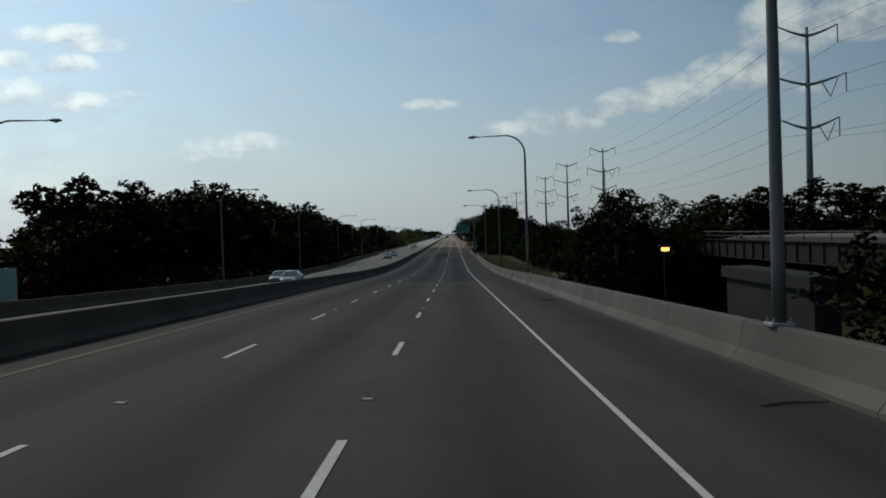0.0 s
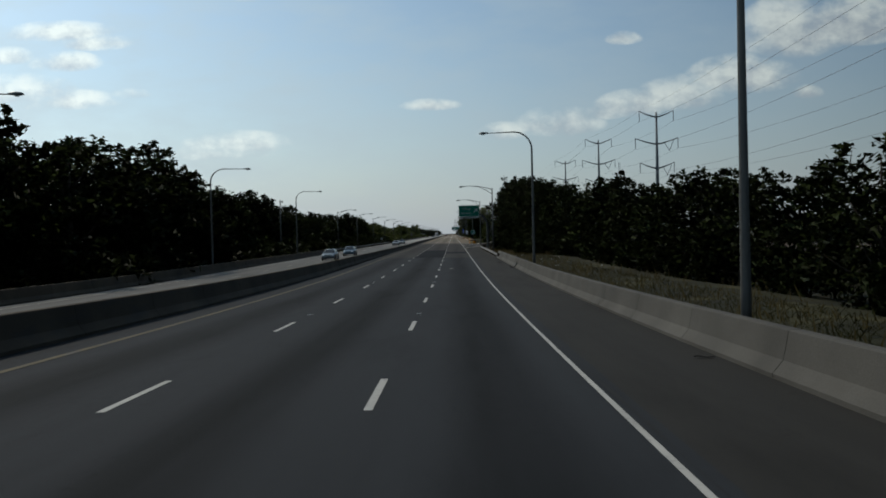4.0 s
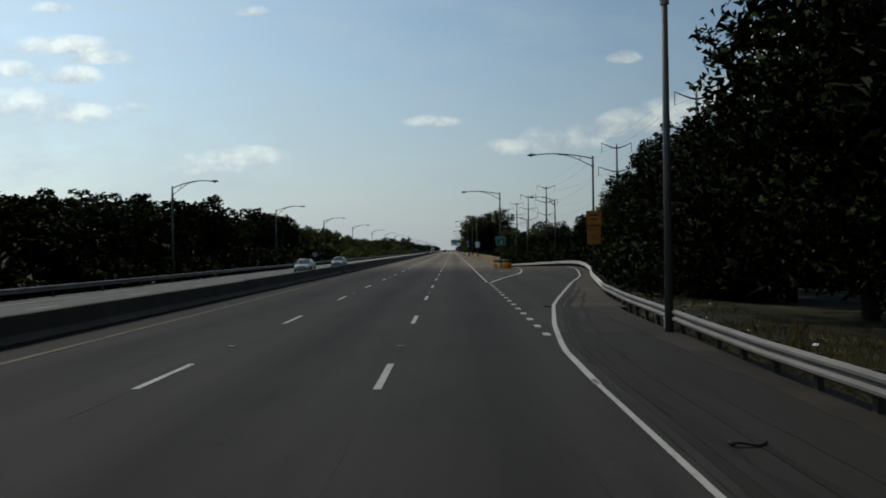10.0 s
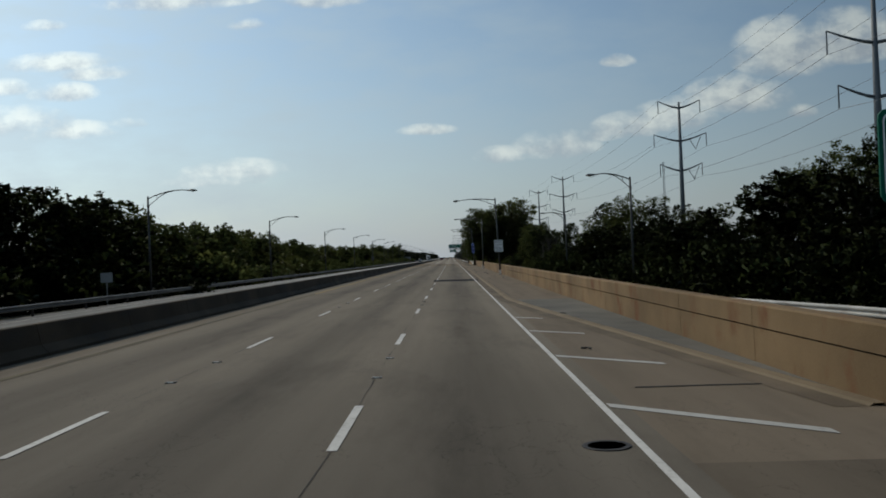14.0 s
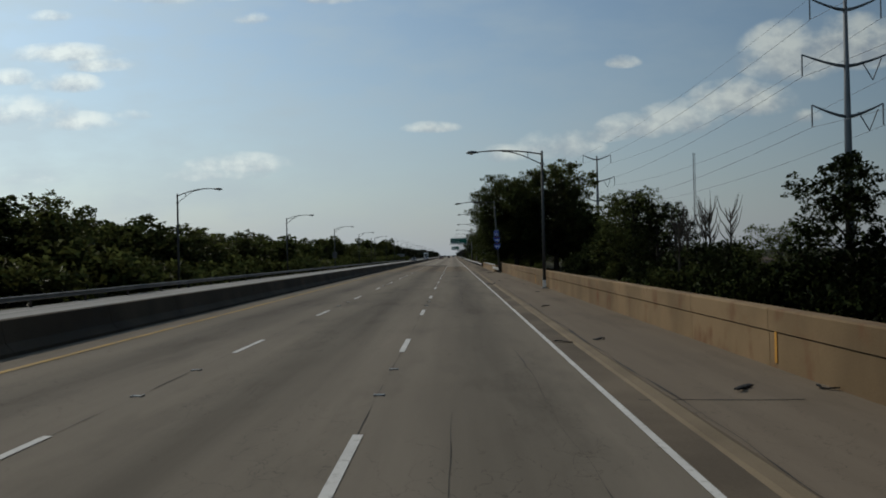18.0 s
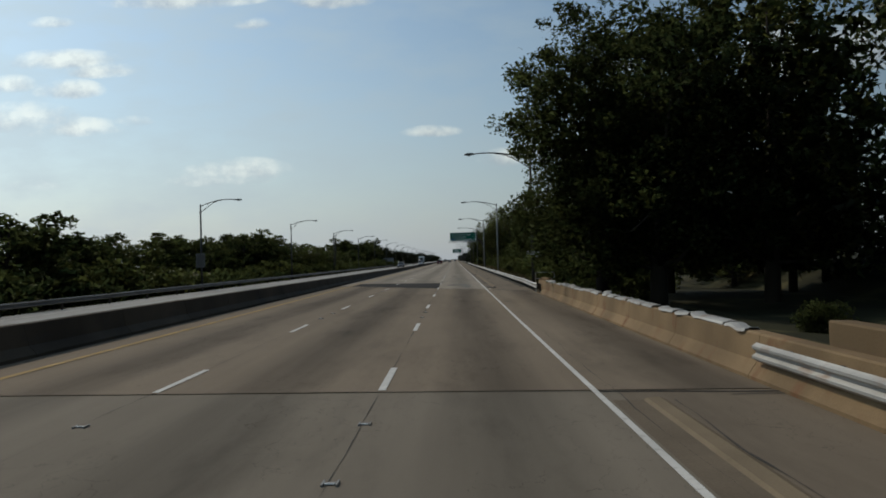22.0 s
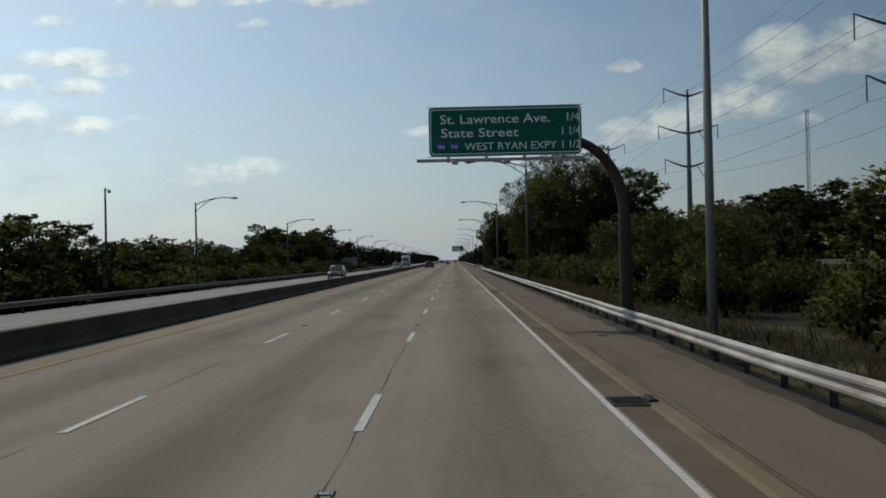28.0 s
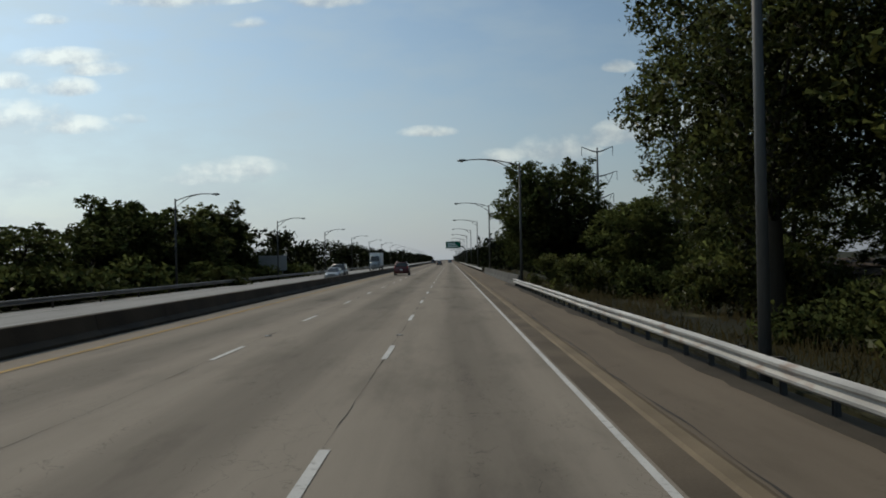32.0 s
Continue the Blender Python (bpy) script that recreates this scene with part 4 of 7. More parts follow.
LEFT_TRUSS = [(-23.9, y) for y in (308, 348, 396, 444, 495, 550.5, 605, 660.5, 710.5, 760, 808.5, 857, 906)] + [(-23.9, 956 + 51 * i) for i in range(14)]


def plant(proto, places):
    for i, (x, y, *up) in enumerate(places):
        at = stands(x, y, up[0] if up else None)
        if i == 0:
            proto.matrix_world = Matrix.Translation(at)
        else:
            copy_thing(proto, Matrix.Translation(at))


plant(davit_r, RIGHT_DAVIT)
plant(davit_lamp(-1, 11.3), [(7.75, 130, -0.1), (7.76, 183.5, -0.1)])
plant(truss_lamp(-1, skin=M_POLEC), RIGHT_TRUSS[:2])
plant(truss_lamp(-1), RIGHT_TRUSS[2:3])
plant(truss_lamp(-1, skin=M_POLEB), RIGHT_TRUSS[3:5])
plant(truss_lamp(-1, skin=M_POLEC), RIGHT_TRUSS[5:])
plant(truss_b, [(6.86, 470.3, 0.0), (6.86, 524.8, 0.0), (6.72, 577.2, 0.0)])
LEAN = pose(0, 0, 0, 0, -3.2, 0)
for o in [k for k in scene.objects if k.parent is None and k.name.startswith("street_lamp") and abs(k.matrix_basis.translation.y - 577.2) < 0.1]:
    o.matrix_basis = o.matrix_basis @ LEAN          # knocked askew
truss_b.matrix_world = truss_b.matrix_world @ pose(0, 0, 0, 0, -2.0, 0)          # this one leans over the road
plant(davit_l, LEFT_DAVIT)
plant(truss_lamp(-1, 9.05, 4.0, 0.55), [(7.1, 379.0, 0.0)])
plant(truss_l, LEFT_TRUSS)
plant(truss_lamp(-1, 9.7, 4.6, 0.6), [(12.75, 341.2)])
ramp_lamp = truss_lamp(-1, 9.0, 2.6)
plant(ramp_lamp, [(14.9, 388), (15.2, 437), (16.9, 490)])

# ---- power line ----
def tower(height=42.0):
    o = thing("power_pylon", label="tall dark steel monopole pylon with three pairs of arms", category="pylon", group="pylons")
    part("mast", tube([(0, 0, -2), (0, 0, height * 0.5), (0, 0, height)], [0.75, 0.55, 0.28], 12), M_TOWER, o, smooth=True)
    part("footing", spun([(1.2, -2.0), (1.2, 0.5), (1.1, 0.6)], 16), M_BARR, o)
    for z, reach in ((height - 1.6, 5.6), (height - 10.5, 7.0), (height - 18.5, 5.6)):
        for side in (-1, 1):
            pts = [(side * reach * t, 0, z + 2.0 * t ** 1.4) for t in (0, 0.25, 0.5, 0.75, 1.0)]
            part("arm", tube(pts, [0.30, 0.24, 0.2, 0.16, 0.11], 8), M_TOWER, o, smooth=True)
            tip = Vector(pts[-1])
            part("insulator", tube([tip, tip - Vector((0, 0, 3.4))], 0.11, 6), M_TOWER, o)
            if z < height - 5 and side > 0:
                mid = Vector(pts[2])
                part("insulator", joined(tube([mid + Vector((-1.1, 0, 0)), mid + Vector((0.6, 0, -3.0))], 0.09, 6),
                                         tube([mid + Vector((2.0, 0, 0.4)), mid + Vector((0.6, 0, -3.0))], 0.09, 6)), M_TOWER, o)
    return o


TOWERS = [(66, -60), (67, 172), (69, 410), (64.5, 501), (64, 612), (60.5, 838), (57.5, 937), (56.5, 1042), (55.5, 1150), (55, 1270), (54, 1400), (53, 1540)]
pylon = tower()
pylon.matrix_world = Matrix.Translation((TOWERS[0][0], TOWERS[0][1], ground_z(*TOWERS[0])))
for x, y in TOWERS[1:]:
    copy_thing(pylon, Matrix.Translation((x, y, ground_z(x, y))))


def cable(a, b, sag, r=0.035):
    pts = []
    for i in range(17):
        t = i / 16
        p = Vector(a).lerp(Vector(b), t)
        p.z -= sag * 4 * t * (1 - t)
        pts.append(p)
    return tube(pts, r, 5)


for (xa, ya), (xb, yb) in zip(TOWERS, TOWERS[1:8]):
    za, zb = ground_z(xa, ya), ground_z(xb, yb)
    span = thing("power_cables", label="sagging dark overhead power cables between pylons", category="power cable", group="overhead cables")
    for z, reach in ((39.0, 5.6), (30.0, 7.0), (22.0, 5.6)):
        for side in (-1, 1):
            part("cable", cable((xa + side * reach, ya, za + z), (xb + side * reach, yb, zb + z), 0.014 * (yb - ya)), M_WIRE, span)
    part("cable", cable((xa - 5.4, ya, za + 42.6), (xb - 5.4, yb, zb + 42.6), 0.010 * (yb - ya), 0.022), M_WIRE, span)


# ---- signs ----
def letters(text, size, mat, parent, at, width=None, name="lettering", align="LEFT", face=-1):
    """Raised lettering in the built-in font, facing the traffic."""
    cu = bpy.data.curves.new(name, "FONT")
    cu.body, cu.size, cu.align_x, cu.extrude = text, size, align, 0.004
    cu.resolution_u = 3
    tmp = bpy.data.objects.new(name, cu)
    me = bpy.data.meshes.new_from_object(tmp)
    bpy.data.objects.remove(tmp)
    me.materials.clear()
    me.materials.append(mat)
    if width:
        xs = [v.co.x for v in me.vertices]
        k = width / (max(xs) - min(xs))
        for v in me.vertices:
            v.co.x *= k
    o = new(name, me)
    o.parent = parent
    o.matrix_basis = Matrix.Translation(at) @ pose(0, 0, 0, 90, 0, 0)
    return o


def panel_sign(parent, w, h, x0, z0, y=0.0, mat=None, border=True, rim=None, radius=0.15, label="", name="sign_panel"):
    """Sheet with rounded corners, thin border, and stiffeners on its back; lower left corner at x0, z0, face at y."""
    def outline(inset, r):
        pts = []
        for cx, cz, a0 in ((w - inset - r, inset + r, -90), (w - inset - r, h - inset - r, 0), (inset + r, h - inset - r, 90), (inset + r, inset + r, 180)):
            for k in range(5):
                a = radians(a0 + 90 * k / 4)
                pts.append((x0 + cx + r * math.cos(a), z0 + cz + r * math.sin(a)))
        return pts
    o = outline(0, radius)
    n = len(o)
    verts = [(x, y, z) for x, z in o] + [(x, y + 0.03, z) for x, z in o]
    faces = [tuple(range(n)), tuple(reversed(range(n, 2 * n)))] + [(i, i + n, (i + 1) % n + n, (i + 1) % n) for i in range(n)]
    sheet = part(name, (verts, faces), mat or M_SIGN, parent, label=label)
    if border:
        a, b = outline(0.05 * min(1, h), radius * 0.8), outline(0.05 * min(1, h) + 0.028 * max(0.5, min(1, h / 1.5)), radius * 0.7)
        verts = [(x, y - 0.004, z) for x, z in a] + [(x, y - 0.004, z) for x, z in b]
        part("border", (verts, [(i, (i + 1) % n, (i + 1) % n + n, i + n) for i in range(n)]), rim or M_LEGEND, sheet)
    return sheet


def arrow(cx, cz, size, y, turn, mat, parent):
    """Flat arrow, turned from upright by turn degrees to the right."""
    s = size
    shape = [(-0.08, -0.5), (0.08, -0.5), (0.08, 0.1), (0.28, -0.08), (0.28, 0.14), (0.0, 0.5), (-0.28, 0.14), (-0.28, -0.08), (-0.08, 0.1)]
    a = radians(-turn)
    pts = [(cx + s * (x * math.cos(a) - z * math.sin(a)), cz + s * (x * math.sin(a) + z * math.cos(a))) for x, z in shape]
    n = len(pts)
    verts = [(x, y - 0.006, z) for x, z in pts] + [(x, y, z) for x, z in pts]
    c = len(verts)
    verts += [(cx, y - 0.006, cz)]
    faces = [(0, 1, 2, 8), (2, 3, 4, 5), (8, 2, 5), (8, 5, 6, 7)]
    faces += [(i, i + n, (i + 1) % n + n, (i + 1) % n) for i in range(n)]
    return part("arrow", (verts[:c], faces), mat, parent)


def cantilever(x, y, x0, x1, z_arm, mat, label, pole_r=0.25):
    """Monotube sign support: a round post that sweeps over the road in one bend."""
    base = ground_z(x, y)
    o = thing("sign_gantry", (x, y, base), label, "road sign")
    rise = z_arm - base
    bend = min(2.6, abs(x1 - x) + 1.5)
    pts, rad = [(0, 0, 0.0)], [pole_r]
    for i in range(1, 8):
        pts.append((0, 0, (rise - bend) * i / 7))
        rad.append(pole_r - 0.006 * i)
    for i in range(1, 11):
        a = math.pi / 2 * i / 10
        pts.append((-bend * 0.8 * (1 - math.cos(a)), 0, rise - bend + bend * math.sin(a)))
        rad.append(pole_r - 0.042 - 0.006 * i)
    far = x0 + 0.8 - x
    for i in range(1, 7):
        pts.append((-bend * 0.8 + (far + bend * 0.8) * i / 6, 0, rise))
        rad.append(max(0.1, pole_r - 0.10 - 0.01 * i))
    part("monotube", tube(pts, rad, 16), mat, o, smooth=True)
    part("footing", spun([(0.62, -0.6), (0.62, 0.30), (0.55, 0.36)], 20), M_BARR, o, smooth=False)
    part("base_flange", spun([(0.42, 0.34), (0.42, 0.40)], 16), M_STEEL, o)
    for k in range(8):
        a = 2 * math.pi * k / 8
        c = Vector((0.35 * math.cos(a), 0.35 * math.sin(a), 0.36))
        part("bolt", tube([c, c + Vector((0, 0, 0.16))], 0.022, 6), M_STEEL, o)
    return o, base, rise


def big_sign(x, y, x0, x1, z0, z1, mat, label, tail=0.4):
    """A green guide sign on a monotube; the walkway bracket and lights' rail run under it."""
    o, base, rise = cantilever(x, y, x0, x1, z0 + 0.55, mat, label)
    w, h = x1 - x0, z1 - z0
    sheet = panel_sign(o, w, h, x0 - x, z0 - base, -0.42, M_SIGN, label="green guide sign panel with white border")
    part("trim", joined(block(x0 - x - 0.02, x1 - x + 0.02, -0.43, -0.37, z1 - base, z1 - base + 0.03), block(x0 - x - 0.02, x1 - x + 0.02, -0.43, -0.37, z0 - base - 0.03, z0 - base)), M_GALV, sheet)
    for k in range(4):
        px = x0 - x + w * (k + 0.5) / 4
        part("bracket", block(px - 0.05, px + 0.05, -0.385, -0.12, z0 - base - 0.2, z1 - base - 0.05), M_BACK, o)
    rail = part("light_rail", joined(block(x0 - x - tail * 0.4, x1 - x, -0.95, -0.83, z0 - base - 0.25, z0 - base - 0.15),
                                     block(x0 - x - tail * 0.4, x1 - x - 0.2, -1.25, -1.17, z0 - base - 0.27, z0 - base - 0.19)), M_BACK, o)
    for k in range(3):
        px = x0 - x + w * (k + 0.5) / 3
        part("sign_light", box(0.22, 0.3, 0.14, (px, -1.2, z0 - base - 0.3), 0.03), M_BACK, rail)
        part("outrigger", tube([(px, -0.15, z0 - base - 0.2), (px, -1.25, z0 - base - 0.22)], 0.03, 6), M_BACK, o)
    return o, sheet, base


o, sheet, b = big_sign(7.6, 276.5, 2.34, 6.10, 5.95, 8.0, M_POLE, "green exit guide sign for 73rd Street on a curved steel post")
ox, ob = 2.34 - 7.6, 5.95 - b
letters("73rd", 0.60, M_DIMLEGEND, sheet, (ox + 0.62, -0.43, ob + 1.22), 1.45)
letters("Street", 0.60, M_DIMLEGEND, sheet, (ox + 0.42, -0.43, ob + 0.48), 1.95)
arrow(ox + 3.12, ob + 1.12, 1.0, -0.425, 45, M_DIMLEGEND, sheet)

o, sheet, b = big_sign(7.15, 751.8, 0.45, 5.68, 5.66, 7.31, M_RUST, "green guide sign listing exits and distances on a curved rusty post", tail=1.0)
ox, ob = 0.45 - 7.15, 5.66 - b
letters("St. Lawrence Ave.", 0.44, M_LEGEND, sheet, (ox + 0.38, -0.43, ob + 1.10), 3.75)
letters("State Street", 0.44, M_LEGEND, sheet, (ox + 0.40, -0.43, ob + 0.63), 2.65)
letters("1/4", 0.40, M_LEGEND, sheet, (ox + 4.66, -0.43, ob + 1.12), 0.42)
letters("1 1/4", 0.40, M_LEGEND, sheet, (ox + 4.50, -0.43, ob + 0.65), 0.60)
letters("WEST RYAN EXPY", 0.36, M_LEGEND, sheet, (ox + 1.22, -0.43, ob + 0.19), 3.15)
letters("1 1/2", 0.38, M_LEGEND, sheet, (ox + 4.50, -0.43, ob + 0.19), 0.60)


M_SHIELD, M_CROWN = plain("shield_rim", (0.06, 0.08, 0.20), 0.5), plain("shield_crown", (0.09, 0.025, 0.06), 0.5)


def shield(parent, cx, cz, s, y, text, rim=True):
    """Highway shield with a red crown and a number."""
    pts = [(-0.5, 0.28), (-0.42, 0.5), (-0.2, 0.44), (0.0, 0.52), (0.2, 0.44), (0.42, 0.5), (0.5, 0.28), (0.5, 0.05), (0.38, -0.25), (0.0, -0.52), (-0.38, -0.25), (-0.5, 0.05)]
    n = len(pts)
    def plate(k, yy, t):
        v = [(cx + s * k * x, yy, cz + s * k * z) for x, z in pts] + [(cx + s * k * x, yy + t, cz + s * k * z) for x, z in pts]
        return v, [tuple(reversed(range(n))), tuple(range(n, 2 * n))] + [(i, (i + 1) % n, (i + 1) % n + n, i + n) for i in range(n)]
    o = part("route_shield", plate(1.0, y, 0.006), M_SHIELD, parent, label="blue and red highway route shield")
    part("field", plate(0.92, y - 0.006, 0.005), M_BLUE, o)
    letters(text, s * 0.52, M_LEGEND, o, (cx, y - 0.010, cz - s * 0.24), s * 0.62, align="CENTER")
    part("crown", ([(cx - s * 0.40, y - 0.012, cz + s * 0.27), (cx + s * 0.40, y - 0.012, cz + s * 0.27), (cx + s * 0.36, y - 0.012, cz + s * 0.42), (cx - s * 0.36, y - 0.012, cz + s * 0.42)], [(0, 1, 2, 3)]), M_CROWN, o)


shield(sheet, ox + 0.42, ob + 0.33, 0.34, -0.428, "90")
shield(sheet, ox + 0.86, ob + 0.33, 0.34, -0.428, "94")


def pole_sign(x, y, w, h, z0, mat, label, rim=None, radius=0.08, up=0.0, name="road_sign", own_post=False):
    """Flat sign strapped to a lamp pole, or on its own steel post."""
    at = (x, y, road_z(y) + cross_z(x))
    o = thing(name, at, label, "road sign")
    sheet = panel_sign(o, w, h, -w / 2, z0, -0.2, mat, rim=rim, radius=radius)
    for dz in (0.25, 0.75):
        part("strap", block(-0.13, 0.13, -0.17, 0.12, z0 + h * dz - 0.02, z0 + h * dz + 0.02), M_STEEL, o)
    if own_post:
        part("post", block(-0.04, 0.04, -0.168, -0.10, -1.2, z0 + h), M_STEEL, o)
    return o, sheet


o, sheet = pole_sign(6.76, 470.1, 0.98, 1.32, 2.55, M_WHITESIGN, "white speed limit sign with black lettering on a lamp pole", rim=M_BLACK)
letters("SPEED", 0.30, M_BLACK, sheet, (0, -0.21, 2.55 + 0.98), 0.78, align="CENTER")
letters("LIMIT", 0.30, M_BLACK, sheet, (0, -0.21, 2.55 + 0.66), 0.64, align="CENTER")
letters("55", 0.56, M_BLACK, sheet, (0, -0.21, 2.55 + 0.13), 0.68, align="CENTER")
o, sheet = pole_sign(7.1, 378.8, 1.24, 1.12, 2.62, M_SIGN, "green exit sign with a white arrow on a lamp pole", radius=0.12)
letters("EXIT", 0.36, M_DIMLEGEND, sheet, (0, -0.21, 2.62 + 0.74), 0.92, align="CENTER")
arrow(0.05, 2.62 + 0.36, 0.62, -0.206, 48, M_DIMLEGEND, sheet)
o, sheet = pole_sign(6.68, 577.0, 0.62, 0.36, 4.72, M_BLUE, "blue TO WEST route plates with 90 and 94 shields", radius=0.03)
letters("TO", 0.24, M_LEGEND, sheet, (0, -0.21, 4.81), 0.26, align="CENTER")
w2 = panel_sign(o, 0.62, 0.32, -0.31, 4.38, -0.2, M_BLUE, radius=0.03, label="blue plate")
letters("WEST", 0.22, M_LEGEND, w2, (0, -0.21, 4.46), 0.44, align="CENTER")
for z, text in ((3.92, "90"), (3.15, "94")):
    shield(o, 0, z, 0.78, -0.2, text)
o.matrix_world = o.matrix_world @ LEAN
o, sheet = pole_sign(12.75, 341.2, 1.25, 1.2, 4.08, M_ORANGE, "orange ramp warning sign over an EXIT 30 MPH plate", radius=0.06, rim=M_BLACK)
for k in range(2):
    part("legend_bar", block(-0.38 + 0.1 * k, 0.38 - 0.1 * k, -0.208, -0.204, 4.85 - 0.34 * k, 4.99 - 0.34 * k), M_BLACK, sheet)
w2 = panel_sign(o, 1.1, 1.5, -0.55, 2.52, -0.2, M_ORANGE, radius=0.05, rim=M_BLACK, label="orange EXIT 30 MPH advisory plate")
letters("EXIT", 0.34, M_BLACK, w2, (0, -0.21, 3.60), 0.78, align="CENTER")
letters("30", 0.58, M_BLACK, w2, (0, -0.21, 2.92), 0.72, align="CENTER")
letters("MPH", 0.22, M_BLACK, w2, (0, -0.21, 2.63), 0.42, align="CENTER")
o, sheet = pole_sign(6.75, 634.5, 0.86, 0.44, 2.20, M_NOTICE, "weathered white notice plate with unreadable lines on a lamp pole", radius=0.02, rim=M_STEEL)
for k in range(3):
    part("legend_bar", block(-0.30 + 0.06 * k, 0.30 - 0.05 * k, -0.208, -0.204, 2.29 + 0.1 * k, 2.33 + 0.1 * k), M_STEEL, sheet)
o, sheet = pole_sign(-23.9, 660.3, 0.9, 1.4, 2.3, M_POLEC, "dark grey back of a sign strapped to a lamp pole", radius=0.05, rim=M_STEEL)
o, sheet = pole_sign(-24.5, 436, 0.9, 0.75, 1.6, M_BACK, "grey sign back on a post beside the opposite road", radius=0.05, rim=M_STEEL, own_post=True)

# ---- trees ----
def leaf_cloud(rng, clumps, count, size):
    """Leaf sprays set in the outer part of each clump of the crown: small bent quads."""
    weights = np.array([c[3] ** 2 for c in clumps])
    pick = rng.choice(len(clumps), count, p=weights / weights.sum())
    c = np.array([[k[0], k[1], k[2]] for k in clumps])[pick]
    r = np.array([k[3] for k in clumps])[pick]
    d = rng.normal(size=(count, 3))
    d /= np.linalg.norm(d, axis=1)[:, None]
    rad = r * (0.30 + 0.85 * rng.random(count) ** 0.6 + 0.4 * (rng.random(count) < 0.10) * rng.random(count))
    p = c + d * rad[:, None] * np.array([1, 1, 0.85])
    a = rng.normal(size=(count, 3))
    a[:, 2] -= 0.5
    a /= np.linalg.norm(a, axis=1)[:, None]
    b = np.cross(a, d + 0.4 * rng.normal(size=(count, 3)))
    b /= np.linalg.norm(b, axis=1)[:, None] + 1e-9
    s = size * (0.6 + 0.8 * rng.random(count))[:, None]
    mid = p.mean(axis=0)
    out = p - mid
    out /= np.linalg.norm(out, axis=1)[:, None] + 1e-9
    soft = 0.7 * d + 0.45 * out + 0.25 * rng.normal(size=(count, 3)) + np.array([0, 0, 0.2])
    flip = np.sign(np.einsum("ij,ij->i", np.cross(a, b), soft))[:, None]
    b = b * np.where(flip == 0, 1, flip)
    verts = np.stack([p - a * s * 0.85 - b * s * 0.52, p + a * s, p - a * s * 0.75 + b * s * 0.5], 1).reshape(-1, 3)
    verts = np.stack([verts[0::3], verts[2::3], verts[1::3]], 1).reshape(-1, 3)
    soft /= np.linalg.norm(soft, axis=1)[:, None]
    return verts, np.arange(count * 3).reshape(-1, 3), np.repeat(soft, 3, axis=0)


def sprays(name, verts, faces, mat, soft=None):
    me = bpy.data.meshes.new(name)
    me.vertices.add(len(verts))
    me.vertices.foreach_set("co", verts.astype(np.float32).ravel())
    me.loops.add(faces.size)
    me.loops.foreach_set("vertex_index", faces.astype(np.int32).ravel())
    me.polygons.add(len(faces))
    me.polygons.foreach_set("loop_start", (np.arange(len(faces)) * faces.shape[1]).astype(np.int32))
    me.materials.append(mat)
    me.update(calc_edges=True)
    if soft is not None:
        me.normals_split_custom_set_from_vertices(soft.astype(np.float32))
    return me


def tree(seed, height, spread, leaves, size, mat, label, bare=0.25, lobes=13, lean=0.0):
    """Tapered trunk, forking limbs to each lobe of the crown, and leaf sprays in small clumps round the lobes, with gaps between."""
    rng = np.random.default_rng(seed)
    o = thing("tree", label=label, category="tree", group="roadside trees")
    trunk_r = 0.018 * height + 0.05
    shapes = [tube([(0, 0, -0.8), (0.05, 0.03, height * 0.25), (0.12 + lean, 0.05, height * 0.55), (0.1 + lean * 1.5, 0, height * 0.85)],
                   [trunk_r * 1.25, trunk_r * 0.85, trunk_r * 0.5, trunk_r * 0.12], 8)]
    spots = []
    for i in range(lobes):
        t = (i + 0.4) / lobes
        z = height * (bare + (0.86 - bare) * t)
        wide = spread * math.sin(math.pi * (0.20 + 0.68 * t)) ** 0.6
        a = i * 2.4 + rng.random() * 0.9
        rr = wide * rng.uniform(0.30, 0.70)
        r = spread * rng.uniform(0.30, 0.44) * (1.08 - 0.32 * t)
        c = Vector((rr * math.cos(a) + lean * t * 1.5, rr * math.sin(a), z))
        start = Vector((0.05 + lean * 0.5 * t, 0, max(height * 0.12, z - height * rng.uniform(0.14, 0.26))))
        mid = start.lerp(c, 0.55) + Vector((0, 0, -0.02 * height))
        shapes.append(tube([start, mid, c], [trunk_r * 0.42, trunk_r * 0.26, 0.03], 5))
        spots.append((c.x, c.y, c.z, r * 0.78))
        for k in range(16):
            d = Vector(rng.normal(size=3)).normalized()
            q = c + d * r * rng.uniform(0.72, 1.12)
            spots.append((q.x, q.y, q.z, r * rng.uniform(0.14, 0.30)))
            if k < 2:
                shapes.append(tube([c, q], [0.035, 0.012], 4))
    part("trunk", joined(*shapes), M_BARK, o, smooth=True)
    v, f, soft = leaf_cloud(rng, spots, leaves, size)
    v[:, 2] = height * bare * 0.5 + (v[:, 2] - v[:, 2].min()) * (height * (1 - bare * 0.5)) / (v[:, 2].max() - v[:, 2].min())
    v[:, :2] *= spread / np.percentile(np.hypot(v[:, 0], v[:, 1]), 95)
    part("crown", sprays("crown", v, f, mat, soft), mat, o)
    return o


